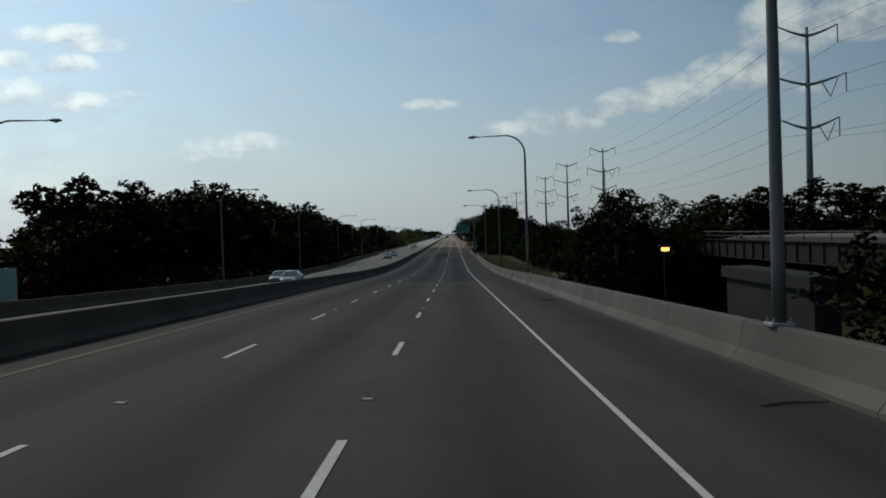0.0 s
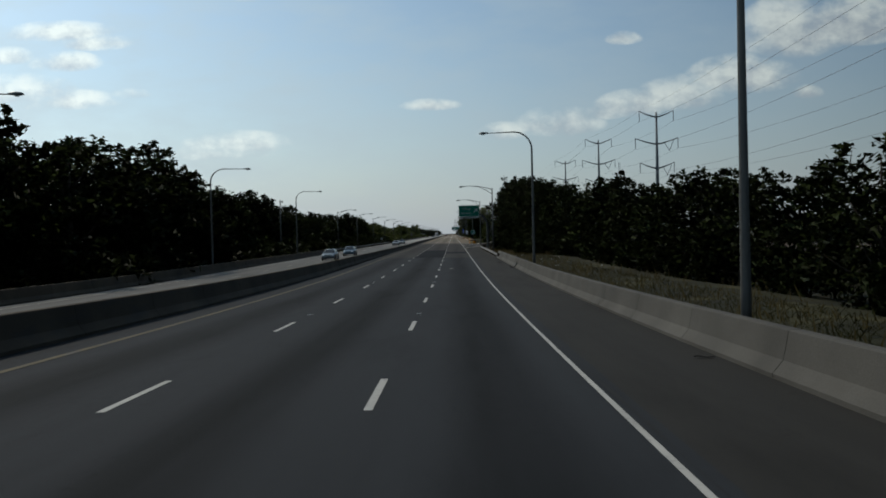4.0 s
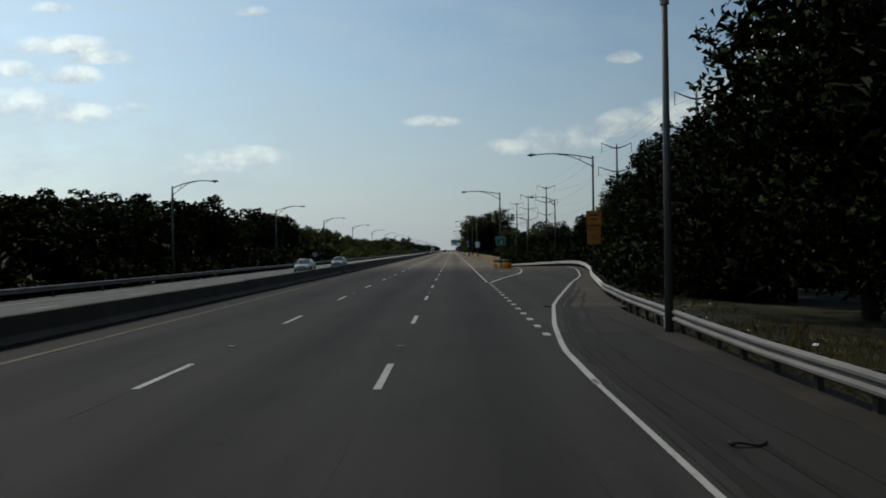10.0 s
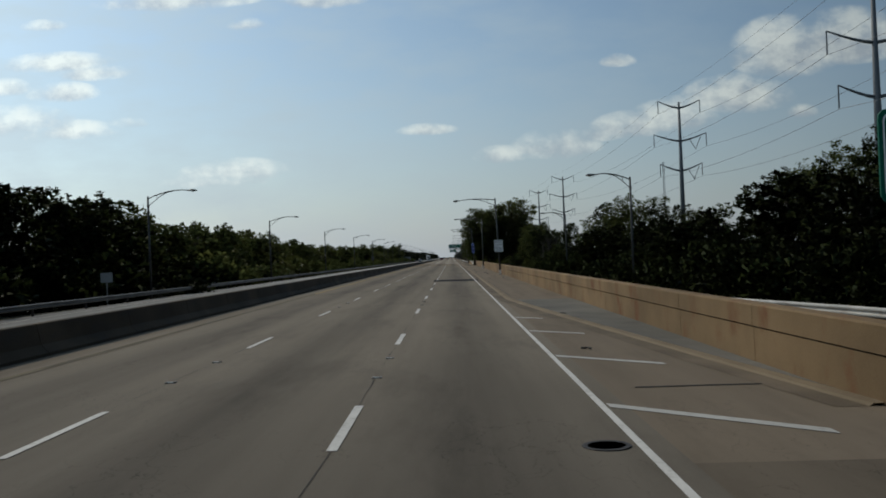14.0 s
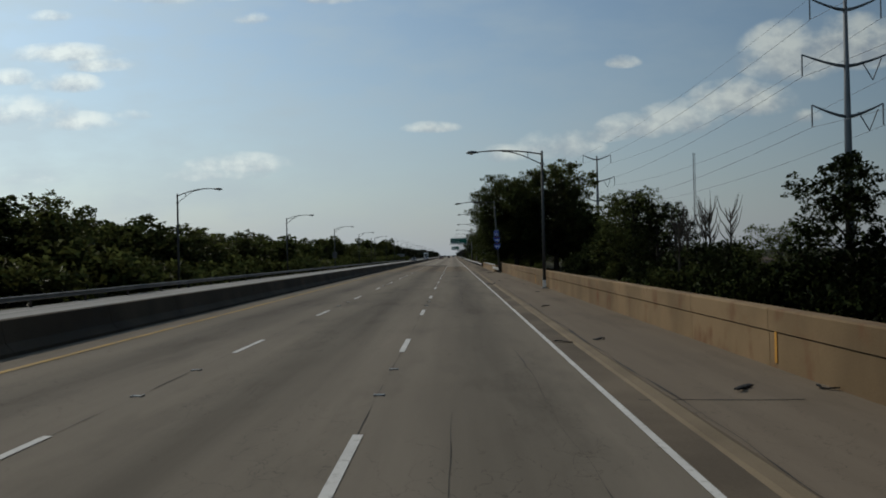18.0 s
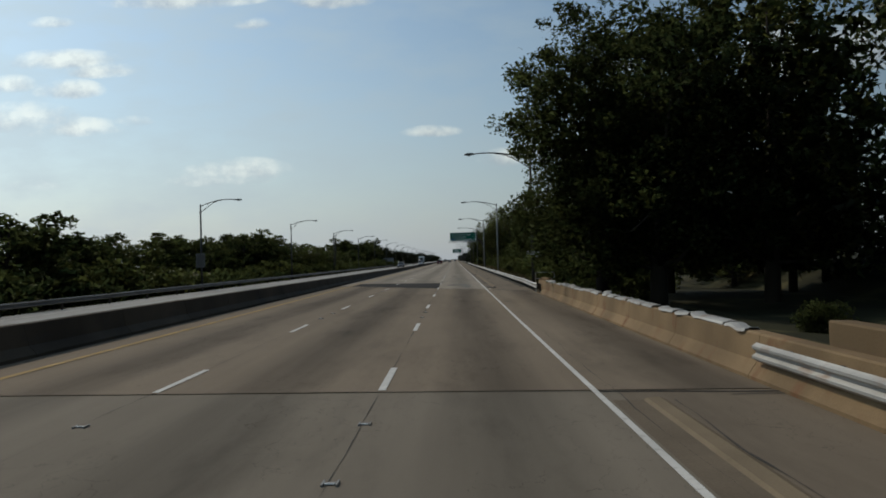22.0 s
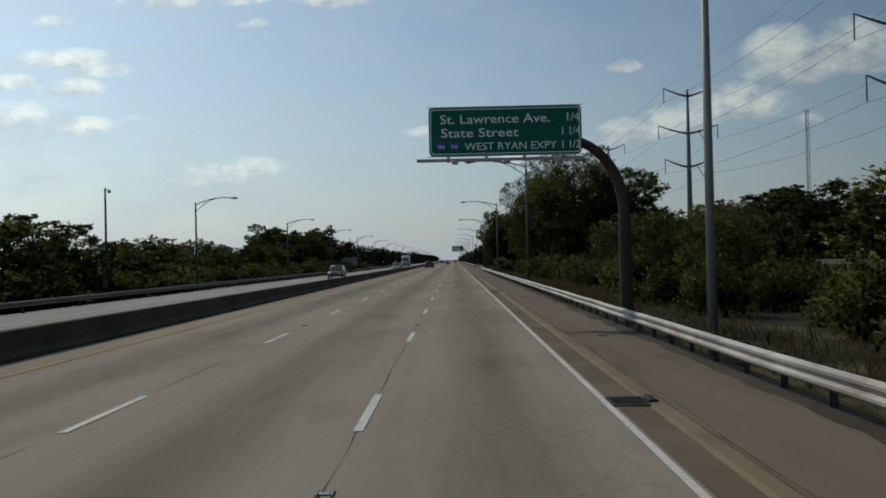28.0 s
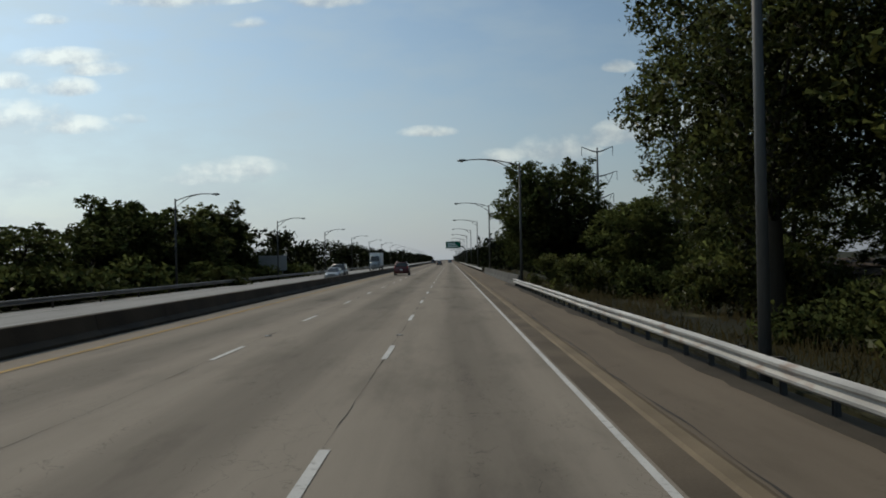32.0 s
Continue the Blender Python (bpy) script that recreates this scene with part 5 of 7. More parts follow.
def shrub(seed, height, spread, leaves, size, mat, label):
    rng = np.random.default_rng(seed)
    o = thing("shrub", label=label, category="shrub", group="roadside shrubs")
    spots, shapes = [], []
    for i in range(14):
        a, rr = rng.random() * 6.28, spread * rng.random() ** 0.6
        z = height * (0.18 + 0.62 * rng.random()) * (1 - 0.35 * rr / spread)
        spots.append((rr * math.cos(a), rr * math.sin(a), z, spread * (0.26 + 0.18 * rng.random())))
        if i < 7:
            shapes.append(tube([(0.1 * math.cos(a), 0.1 * math.sin(a), -0.4), (rr * 0.8 * math.cos(a), rr * 0.8 * math.sin(a), z)], [0.05, 0.015], 5))
    part("stem", joined(*shapes), M_BARK, o)
    v, f, soft = leaf_cloud(rng, spots, leaves, size)
    part("foliage", sprays("foliage", v, f, mat, soft), mat, o)
    return o


def dead_tree(seed, height):
    rng = np.random.default_rng(seed)
    o = thing("bare_tree", label="leafless grey tree with upright dead branches", category="tree", group="bare trees")
    shapes = [tube([(0, 0, -0.5), (0, 0, height * 0.9)], [0.16, 0.03], 6)]
    for i in range(26):
        z = height * (0.25 + 0.6 * rng.random())
        a = rng.random() * 6.28
        l = height * 0.3 * rng.random() + 0.6
        shapes.append(tube([(0, 0, z), (l * 0.35 * math.cos(a), l * 0.35 * math.sin(a), z + l * 0.5), (l * 0.5 * math.cos(a), l * 0.5 * math.sin(a), z + l)], [0.05, 0.03, 0.01], 4))
    part("branch", joined(*shapes), M_BARK, o)
    return o


# prototypes, with unit heights given; copies are scaled at their places
BIG = [tree(11, 12, 4.6, 16500, 0.158, M_LEAFB, "tall broad cottonwood with glossy green leaves and open gaps", 0.14, 17),
       tree(12, 12, 4.2, 16000, 0.158, M_LEAF, "tall dark green roadside tree with a ragged outline", 0.12, 16, 0.3),
       tree(13, 12, 5.0, 17000, 0.16, M_LEAFC, "broad dark tree with a dense uneven crown", 0.10, 18),
       tree(14, 12, 4.4, 13500, 0.15, M_LEAFB, "tall cottonwood with a bare lower trunk and airy crown", 0.42, 14)]
GRAND = [tree(15, 12, 4.6, 40000, 0.088, M_LEAFE, "great cottonwood with glossy leaves leaning over the guardrail", 0.12, 19),
         tree(16, 12, 4.4, 26000, 0.080, M_LEAFB, "great cottonwood with an open crown and bare lower limbs", 0.36, 14)]
FAR = [tree(21, 10, 4.4, 4400, 0.235, M_LEAF, "dark green tree in the roadside belt", 0.08, 13),
       tree(22, 10, 3.6, 4600, 0.22, M_LEAFC, "dark slender tree in the roadside belt", 0.12, 11, -0.3),
       tree(23, 10, 5.0, 5200, 0.23, M_LEAFB, "broad green tree in the roadside belt", 0.07, 14),
       tree(24, 10, 4.0, 5000, 0.225, M_LEAFC, "dark round-topped tree in the roadside belt", 0.07, 12, 0.3)]
MID = [tree(25, 10, 4.4, 8500, 0.145, M_LEAFD, "leafy green tree beside the verge", 0.08, 14),
       tree(26, 10, 3.8, 8000, 0.145, M_LEAFE, "slender green tree beside the verge", 0.10, 12, -0.3),
       tree(27, 10, 4.8, 8500, 0.145, M_LEAFB, "broad pale green tree beside the verge", 0.07, 14),
       tree(28, 10, 4.0, 8000, 0.145, M_LEAFE, "round-topped dark green tree beside the verge", 0.07, 13, 0.3)]
LOW_SHRUB = [shrub(31, 3.0, 2.4, 2300, 0.195, M_LEAF, "tangled dark green shrub below the trees"),
             shrub(32, 3.0, 2.8, 2500, 0.20, M_LEAFC, "dense dark shrub below the trees"),
             shrub(33, 3.0, 2.2, 3000, 0.16, M_LEAFB, "yellow-green leafy shrub beside the road")]
NEAR_SHRUB = [shrub(35, 3.0, 2.4, 4200, 0.13, M_LEAFD, "leafy olive-green shrub beside the guardrail"),
              shrub(36, 3.0, 2.6, 4200, 0.13, M_LEAFE, "dense dark green shrub beside the verge"),
              shrub(37, 3.0, 2.2, 4000, 0.12, M_LEAFB, "pale yellow-green leafy shrub on the verge")]
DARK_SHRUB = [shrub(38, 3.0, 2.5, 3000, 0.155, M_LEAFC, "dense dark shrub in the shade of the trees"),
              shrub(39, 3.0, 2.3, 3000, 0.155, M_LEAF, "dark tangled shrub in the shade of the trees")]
SPOT = random.Random(5)
LATER = {M_LEAF: M_LEAFD, M_LEAFC: M_LEAFE}          # paler leaf copies farther on, where less shade is painted in
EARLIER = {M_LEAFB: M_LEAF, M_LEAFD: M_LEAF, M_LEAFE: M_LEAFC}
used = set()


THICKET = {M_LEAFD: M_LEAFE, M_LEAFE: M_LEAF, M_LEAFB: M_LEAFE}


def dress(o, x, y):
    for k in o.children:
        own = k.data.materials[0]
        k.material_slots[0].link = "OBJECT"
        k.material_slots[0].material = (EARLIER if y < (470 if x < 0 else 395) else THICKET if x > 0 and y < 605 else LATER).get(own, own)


def put(proto, x, y, scale, turn=None, wide=1.0, sink=0.0):
    m = Matrix.Translation((x, y, ground_z(x, y) - 0.05 - sink)) @ pose(0, 0, 0, 0, 0, SPOT.uniform(0, 360) if turn is None else turn)
    s = Matrix.Diagonal((scale * wide, scale * wide, scale, 1))
    if proto not in used:
        used.add(proto)
        proto.matrix_world = m @ s
        dress(proto, x, y)
        return proto
    o = copy_thing(proto, m)
    o.scale = (scale * wide, scale * wide, scale)
    dress(o, x, y)
    return o


# belt along the opposite road: place along the road, height of its top
LEFT_TOP = [(-80, 7), (80, 7), (96, 11), (115, 13.5), (160, 14.4), (230, 12.8), (260, 11.2), (293, 9.8), (320, 8.6), (360, 8.0), (408, 9.2), (447, 9.8), (480, 9),
            (517, 7.8), (560, 8.2), (600, 6.6), (640, 6.2), (690, 5.8), (735, 7.6), (750, 8), (780, 7.2), (808, 5.8), (862, 5.0), (900, 6.2), (935, 9.4), (970, 11), (1060, 10),
            (1300, 9), (2600, 9)]
y = -40.0
while y < 985:
    top = along(LEFT_TOP, y)
    h = (top + 1.6) * SPOT.uniform(0.84, 1.10)
    wide = SPOT.uniform(0.95, 1.2) * (1.0 if h > 9 else 1.3)
    put(FAR[SPOT.randrange(4)], SPOT.uniform(-38, -34), y, h / 10, wide=wide)
    if SPOT.random() < 0.5:
        put(FAR[SPOT.randrange(4)], SPOT.uniform(-52, -43), y + 2, h / 10 * SPOT.uniform(0.95, 1.15), wide=1.25)
    put(LOW_SHRUB[SPOT.choice((0, 1, 1, 0, 2))], SPOT.uniform(-31, -28.5), y + SPOT.uniform(-2, 2), SPOT.uniform(0.9, 1.3) * (1.0 if top < 8 else 1.25), wide=1.5)
    y += SPOT.uniform(7.0, 9.5)

# belt on the near side: place, distance from the road, height
RIGHT = [(-30, 16, 10), (-12, 18, 11), (0, 21, 10), (24.5, 12.8, 8.2), (21, 19.0, 9.0), (79.5, 15.2, 11.2), (84, 18.5, 11.0), (88, 17, 8.6), (94, 16.5, 7.2),
         (102, 15, 5.4), (110, 15, 4.7), (118, 15, 5.2), (126, 15.5, 6.6), (133, 15.5, 6.6), (140, 16, 5.8), (149, 16, 5.4), (158, 17, 6.0), (166, 17, 6.6),
         (174, 17, 7.6), (183, 17, 7.2), (192, 17, 6.6), (203, 17.5, 9.2), (210, 17.5, 8.4), (218, 16, 7.6), (228, 15.5, 9.6), (237, 15, 10.2), (246, 15, 10.4),
         (255, 14.5, 10.2), (263, 14, 9.2), (271, 13.6, 9.9), (314, 17.5, 10.4),
         (323, 18.5, 10.2), (333, 20.5, 11.8), (343, 21.2, 12.7), (353, 21.8, 13.0), (361, 22.4, 12.6), (370, 22.4, 11.8), (379, 23, 10.4), (388, 24, 9.6), (397, 25, 9.0),
         (406, 26, 8.8), (416, 26.5, 7.4), (427, 27, 7.6), (437, 27.5, 7.4), (449, 24, 6.0), (462, 24, 7.2), (476, 24, 9.4), (489, 24, 9.0), (500, 23, 8.0), (512, 21, 7.4), (522, 21, 4.6),
         (532, 20, 3.6), (541, 21, 3.6), (552, 20, 8.0), (561, 20.0, 9.2), (570, 20.5, 9.4), (580, 22, 7.2), (595, 23, 5.2), (653, 17, 5.6), (662, 17, 5.2), (671, 18, 5.0), (682, 19.5, 5.2),
         (692, 20, 5.6), (745, 17, 4.4), (770, 15, 5.4), (779, 14.5, 5.4), (786, 21.5, 6.2), (792, 16, 5.6), (800, 19, 6.4), (810, 20.5, 6.8), (822, 20, 7.0)]
for i, (y, x, h) in enumerate(RIGHT):
    kind = BIG[i % 3] if 215 < y < 402 else MID[i % 4] if y > 402 or y < 110 else FAR[i % 4]
    rail = ramp_x(y) if 310 < y < 500 else 0.0
    x = max(x, rail + 4.6)
    ref = 12 if kind in BIG else 10
    put(kind, x + SPOT.uniform(-0.6, 0.6), y, (h + (0.5 if kind in BIG else 0.4)) / ref, wide=0.95 if kind in BIG else 1.05)
    if i % 2 and x < 17:
        put(FAR[(i + 1) % 4], x + SPOT.uniform(5, 7), y + 4, (h + 0.7) * SPOT.uniform(0.8, 0.95) / 10, wide=1.1)
    if not 600 < y < 640:
        put(NEAR_SHRUB[i % 3] if y > 400 else DARK_SHRUB[i % 2], max(x - (SPOT.uniform(1.6, 3.0) if y > 224 else 0.5), rail + 3.1), y + SPOT.uniform(-3, 3), SPOT.uniform(0.7, 1.1))
# the great cottonwoods beside the second bridge, and those near the end
for x, y, h, r, k in ((13.8, 281, 14.6, 5.2, 2), (14.4, 291, 15.6, 5.2, 1), (16.4, 300, 16.0, 5.4, 2), (19.5, 304, 15.6, 6.0, 0), (19, 288, 14.6, 5.6, 1), (18.0, 312, 12.5, 4.8, 1), (11.6, 617, 16.0, 6.8, 4), (9.2, 620, 15.2, 5.2, 4), (18.4, 620, 18.4, 7.0, 0), (15.2, 630, 14.5, 5.6, 2), (22.5, 628, 12.0, 4.2, 1),
                      (15.4, 721, 13.4, 4.2, 4), (20.5, 726, 11.0, 4.4, 0), (16.6, 729, 10.0, 3.6, 1), (12.9, 854, 14.0, 5.2, 5), (18.6, 850, 18.6, 8.2, 5), (16.5, 868, 17.0, 6.2, 5), (24.6, 848, 15.5, 6.6, 0), (20, 845, 8.0, 4.5, 1),
                      (12.4, 921, 13.4, 5.4, 2), (13.4, 930, 12.8, 5.2, 2), (17.2, 896, 7.2, 4.2, 1)):
    put((BIG + GRAND)[k], x, y, (h + (0.6 if y > 400 else -0.5)) / 12, wide=(r / 4.6) / (h / 12))
for x, y, s in ((11.5, 838, 0.9), (12.5, 846, 0.9), (13.5, 832, 1.0), (15, 826, 1.1), (17, 836, 1.1), (18, 842, 1.1), (13, 862, 0.9), (10, 880, 1.0), (11, 905, 1.1), (10.5, 645, 0.9), (11, 657, 0.9), (11.5, 668, 0.8), (12, 679, 0.9), (11, 690, 0.8), (10.5, 705, 0.9), (12.6, 730, 0.8), (14.5, 740, 1.2), (16.5, 748, 1.2), (12.5, 760, 0.9),
                (13, 770, 0.8), (13, 785, 0.9), (13.2, 797, 0.9), (13.4, 808, 0.9), (13.6, 818, 0.8), (13.5, 601, 0.4), (11, 625, 1.0)):
    put(NEAR_SHRUB[SPOT.randrange(3)], x, y, s)


# undergrowth behind the ramp's guardrail
for i in range(34):
    y = 312 + i * 5
    put(DARK_SHRUB[i % 2], ramp_x(y) + SPOT.uniform(3.4, 5.0), y, SPOT.uniform(0.9, 1.4), wide=1.15)
    if i % 2:
        put(FAR[i % 4], ramp_x(y) + SPOT.uniform(5.5, 7.5), y, SPOT.uniform(0.55, 0.75), wide=1.2)
for i in range(10, 16):
    put(FAR[i % 4], 22.6 + 0.8 * math.sin(i * 2.3), 36 + 5 * i, 0.66 + 0.06 * math.sin(i * 1.7), wide=1.1)
for i, (x, y, s) in enumerate(((16, 752, 0.7), (19, 758, 0.9), (22, 764, 0.9), (20, 748, 0.8), (23, 755, 1.0), (24, 772, 1.1), (21, 776, 1.0), (24.5, 784, 1.0), (18, 766, 0.8), (25, 795, 1.0))):
    put(NEAR_SHRUB[i % 2], x, y, s, wide=1.2)
# trees beyond the railway
for i, (y, x, h) in enumerate([(58 + 8 * k, 43 + 3 * math.sin(k * 2.1), 9.5 + 2.2 * math.sin(k * 1.7)) for k in range(14)] + [(775 + 8.5 * k, 44 + 3 * math.sin(k * 2.3), 10.5 + 1.6 * math.sin(k * 1.9)) for k in range(14)]):
    put(FAR[i % 4], x, y, h / 10, wide=1.35)
# thicket in the cutting of the side street, and behind the great cottonwoods
for i, (x, y, s) in enumerate(((13.2, 30, 0.9), (11.5, 22.5, 0.9), (18, 76, 1.2), (20, 80, 1.2), (21.5, 28, 1.3), (22.5, 86, 1.5), (22, 92, 1.5), (22.5, 98, 1.4), (23, 105, 1.4))):
    put(LOW_SHRUB[i % 2], x, y, s, wide=1.2)
for i, (x, y, h) in enumerate(((24, 596, 4.6), (26, 604, 5), (24.5, 612, 5.5), (26.5, 620, 7), (25, 629, 9), (27, 638, 9), (24, 645, 8), (22.5, 606, 4.6), (21.5, 598, 4.2), (29, 650, 8.5), (25, 657, 7.5))):
    put(FAR[i % 4], x, y, h / 10, wide=1.2)


def far_woods(name, side, y0, y1, label):
    """Woods too far off to tell the trees apart: one sheet of many sprays."""
    rng = np.random.default_rng(77 + side)
    spots = []
    y = y0
    while y < y1:
        x = side * rng.uniform(13, 22) if side > 0 else rng.uniform(-44, -31)
        h = rng.uniform(5.5, 9.5) + (1.5 if side < 0 else 0)
        for k in range(9):
            spots.append((x + rng.normal() * 2.2, y + rng.normal() * 3.5, h * rng.uniform(0.1, 0.86) - 0.8, 2.0 * rng.uniform(0.6, 1.0)))
        y += rng.uniform(5, 9)
    v, f, soft = leaf_cloud(rng, spots, 60000, 0.55)
    tagged(part(name, sprays(name, v, f, M_LEAFC, soft), M_LEAFC), label, "woods", kind="stuff")


def undergrowth(seed, x0, x1, y0, y1, low, high, count, mat, label):
    """Tangle of bushes under the trees that nobody could count."""
    rng = np.random.default_rng(seed)
    spots = []
    y = y0
    while y < y1:
        x = rng.uniform(x0, x1)
        h = rng.uniform(low, high)
        for k in range(5):
            q, r = x + rng.normal() * 1.0, y + rng.normal() * 1.6
            spots.append((q, r, ground_z(q, r) + h * rng.uniform(0.1, 0.75), rng.uniform(0.6, 1.2)))
        y += rng.uniform(2.0, 3.6)
    v, f, soft = leaf_cloud(rng, spots, count, 0.17)
    tagged(part("undergrowth", sprays("undergrowth", v, f, mat, soft), mat), label, "undergrowth", kind="stuff")


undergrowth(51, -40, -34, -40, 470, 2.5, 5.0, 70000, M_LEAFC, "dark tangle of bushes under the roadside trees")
undergrowth(52, -40, -34, 470, 985, 2.2, 4.4, 90000, M_LEAFE, "green tangle of bushes under the far roadside trees")
undergrowth(53, 16.5, 21.5, 420, 600, 2.6, 4.6, 60000, M_LEAF, "green thicket behind the tall barrier")
undergrowth(54, 13, 19, 640, 715, 1.6, 3.0, 30000, M_LEAFD, "low green thicket on the verge")
far_woods("far_woods", 1, 912, 2550, "distant dark belt of roadside trees")
far_woods("far_woods", -1, 985, 2550, "distant dark belt of trees beside the opposite road")
dead = dead_tree(41, 6.5)
for i, (x, y) in enumerate(((18.6, 538), (20.0, 541), (21.4, 539.5), (22.6, 545), (23.8, 542), (20.8, 548))):
    m = Matrix.Translation((x, y, ground_z(x, y))) @ pose(0, 0, 0, 0, 0, i * 67)
    if i == 0:
        dead.matrix_world = m
    else:
        copy_thing(dead, m)
for i, (x, y, hh) in enumerate(((24, 882, 9), (27, 893, 10), (23, 905, 8.5), (28, 912, 9), (22, 921, 9.5), (26, 935, 9), (21, 946, 8.5), (25, 958, 9), (24, 862, 7.5), (19, 878, 6.5), (28, 868, 8.0), (31, 878, 8.5), (35, 886, 9.0))):
    put(MID[i % 4], x, y, hh / 10, wide=1.25)
for x, y, s in ((16, 862, 1.2), (18, 872, 1.3), (20, 855, 1.3), (14, 878, 1.0), (21, 890, 1.2), (14, 842, 1.2)):
    put(NEAR_SHRUB[SPOT.randrange(3)], x, y, s)
for proto in BIG + GRAND + MID + FAR + LOW_SHRUB + NEAR_SHRUB + DARK_SHRUB:
    if proto not in used:
        put(proto, -60, 400, 1.0)

# ---- roadside grass ----
def grass_belt():
    rng = np.random.default_rng(9)
    pts = []
    tall = []
    for y0, y1, x0, x1, n in ((92, 222, 7.6, 13, 3500), (224, 296, 7.4, 13, 5000), (640, 892, 6.75, 13, 15000), (760, 892, 8, 20, 7000), (900, 1000, 7.0, 13, 2500)):
        for _ in range(n):
            x, y = x0 + (x1 - x0) * rng.random() ** 1.3, rng.uniform(y0, y1)
            if noise.noise((x * 0.35, y * 0.18, 6)) > -0.12:
                tall.append((x, y, ground_z(x, y)))
    for y0, y1, x0, x1, n in ((89, 222, 7.3, 12, 15000), (222, 296, 7.0, 12.5, 11000), (300, 372, None, None, 7000), (640, 892, 6.9, 10.5, 14000), (900, 1000, 7.0, 12, 3000)):
        for _ in range(n):
            y = rng.uniform(y0, y1)
            if x0 is None:
                a = ramp_x(y) + 0.6
                x = rng.uniform(a, a + 5)
            else:
                x = x0 + (x1 - x0) * rng.random() ** 1.4
            pts.append((x, y, ground_z(x, y)))
    blades("tall_grass", rng, np.array(pts), 0.03, 0.11, 0.14, M_BLADES, "unmown dry grass along the verge")
    blades("dry_weeds", rng, np.array(tall), 0.12, 0.38, 0.35, M_WEEDS, "tall dry straw-coloured weeds along the guardrail")


def blades(name, rng, p, low, high, more, mat, label):
    n = len(p)
    a = rng.uniform(0, 6.283, n)
    h = rng.uniform(low, high, n) + more * rng.random(n) ** 4
    w = rng.uniform(0.010, 0.028, n)
    d = np.stack([np.abs(np.cos(a)), np.sin(a), np.zeros(n)], 1)
    lean = rng.normal(size=(n, 3)) * 0.12
    lean[:, 2] = 0
    up = np.array([0, 0, 1.0])
    verts = np.stack([p - d * w[:, None], p + d * w[:, None], p + d * w[:, None] * 0.3 + up * h[:, None] + lean, p - d * w[:, None] * 0.3 + up * h[:, None] * 0.95 + lean], 1).reshape(-1, 3)
    tagged(part(name, sprays(name, verts, np.arange(n * 4).reshape(-1, 4), mat, np.tile(np.array([0.0, -0.25, 0.97]), (n * 4, 1))), mat), label, "grass", kind="stuff")


grass_belt()


# ---- railway and the street bridge by the start ----
def railway():
    o = thing("railway_track", (0, 0, 0), "rusty railway track on a ballast bank", "railway", kind="structure")
    for cx in (29.0, 33.4):
        for s in (-0.72, 0.72):
            verts, faces = [], []
            ys = list(range(-80, 1300, 12))
            for i, y in enumerate(ys):
                z = ground_z(31, y) + 0.32
                for dx, dz in ((-0.07, 0), (-0.035, 0.16), (0.035, 0.16), (0.07, 0)):
                    verts.append((cx + s + dx, y, z + dz))
                if i:
                    k = 4 * i
                    faces += [(k - 4, k, k + 1, k - 3), (k - 3, k + 1, k + 2, k - 2), (k - 2, k + 2, k + 3, k - 1)]
            part("rail", (verts, faces), M_RAIL, o)
    verts, faces = [], []
    ys = list(range(-80, 1300, 12))
    for i, y in enumerate(ys):
        z = ground_z(31, y)
        for x, dz in ((26.4, 0.0), (27.4, 0.34), (35.0, 0.34), (36.2, 0.0)):
            verts.append((x, y, z + dz))
        if i:
            k = 4 * i
            faces += [(k - 4, k - 3, k + 1, k), (k - 3, k - 2, k + 2, k + 1), (k - 2, k - 1, k + 3, k + 2)]
    part("ballast_bed", (verts, faces), M_BALLAST, o)
    return o


railway()
wall = thing("abutment_wall", (11.0, 24, 0), "dark grey concrete abutment wall with a capping course", "wall", kind="structure")
part("wall_body", block(-0.35, 0.35, 4.5, 12, -3.2, 4.05), M_SHADOWED, wall)
part("capping", block(-0.5, 0.5, 4.4, 12.12, 4.06, 4.42), M_SHADOWED, wall)
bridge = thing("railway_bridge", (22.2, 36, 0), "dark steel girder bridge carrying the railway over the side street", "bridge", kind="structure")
part("girder", block(-0.06, 0.06, 0, 48, 3.42, 4.62), M_SHADOWED, bridge)
part("lower_flange", block(-0.24, 0.24, 0, 48, 3.36, 3.415), M_SHADOWED, bridge)
part("upper_flange", block(-0.24, 0.24, 0, 48, 4.625, 4.68), M_SHADOWED, bridge)
part("deck", block(0.25, 5.0, 0, 48, 3.7, 4.3), M_SHADOWED, bridge)
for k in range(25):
    part("stiffener", block(-0.18, -0.062, 2 * k - 0.03, 2 * k + 0.03, 3.42, 4.62), M_SHADOWED, bridge)
for k in range(13):
    part("railing_post", block(0.30, 0.36, 4 * k - 0.03, 4 * k + 0.03, 4.3, 5.25), M_POLE, bridge)
part("railing", joined(tube([(0.33, 0, 5.25), (0.33, 48, 5.25)], 0.03, 6), tube([(0.33, 0, 4.95), (0.33, 48, 4.95)], 0.022, 6)), M_POLE, bridge)
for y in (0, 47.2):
    part("bearing_wall", block(-0.4, 5.0, y, y + 0.8, -3.0, 3.35), M_SHADOWED, bridge)
box_u = thing("utility_cabinet", (40.5, 96, ground_z(40.5, 96)), "pale green metal utility cabinet beside the tracks", "cabinet")
part("body", box(1.1, 0.9, 1.5, (0, 0, 0.75), 0.04), M_PALE_BOX, box_u)
part("lid", box(1.2, 1.0, 0.08, (0, 0, 1.55), 0.02), M_PALE_BOX, box_u)
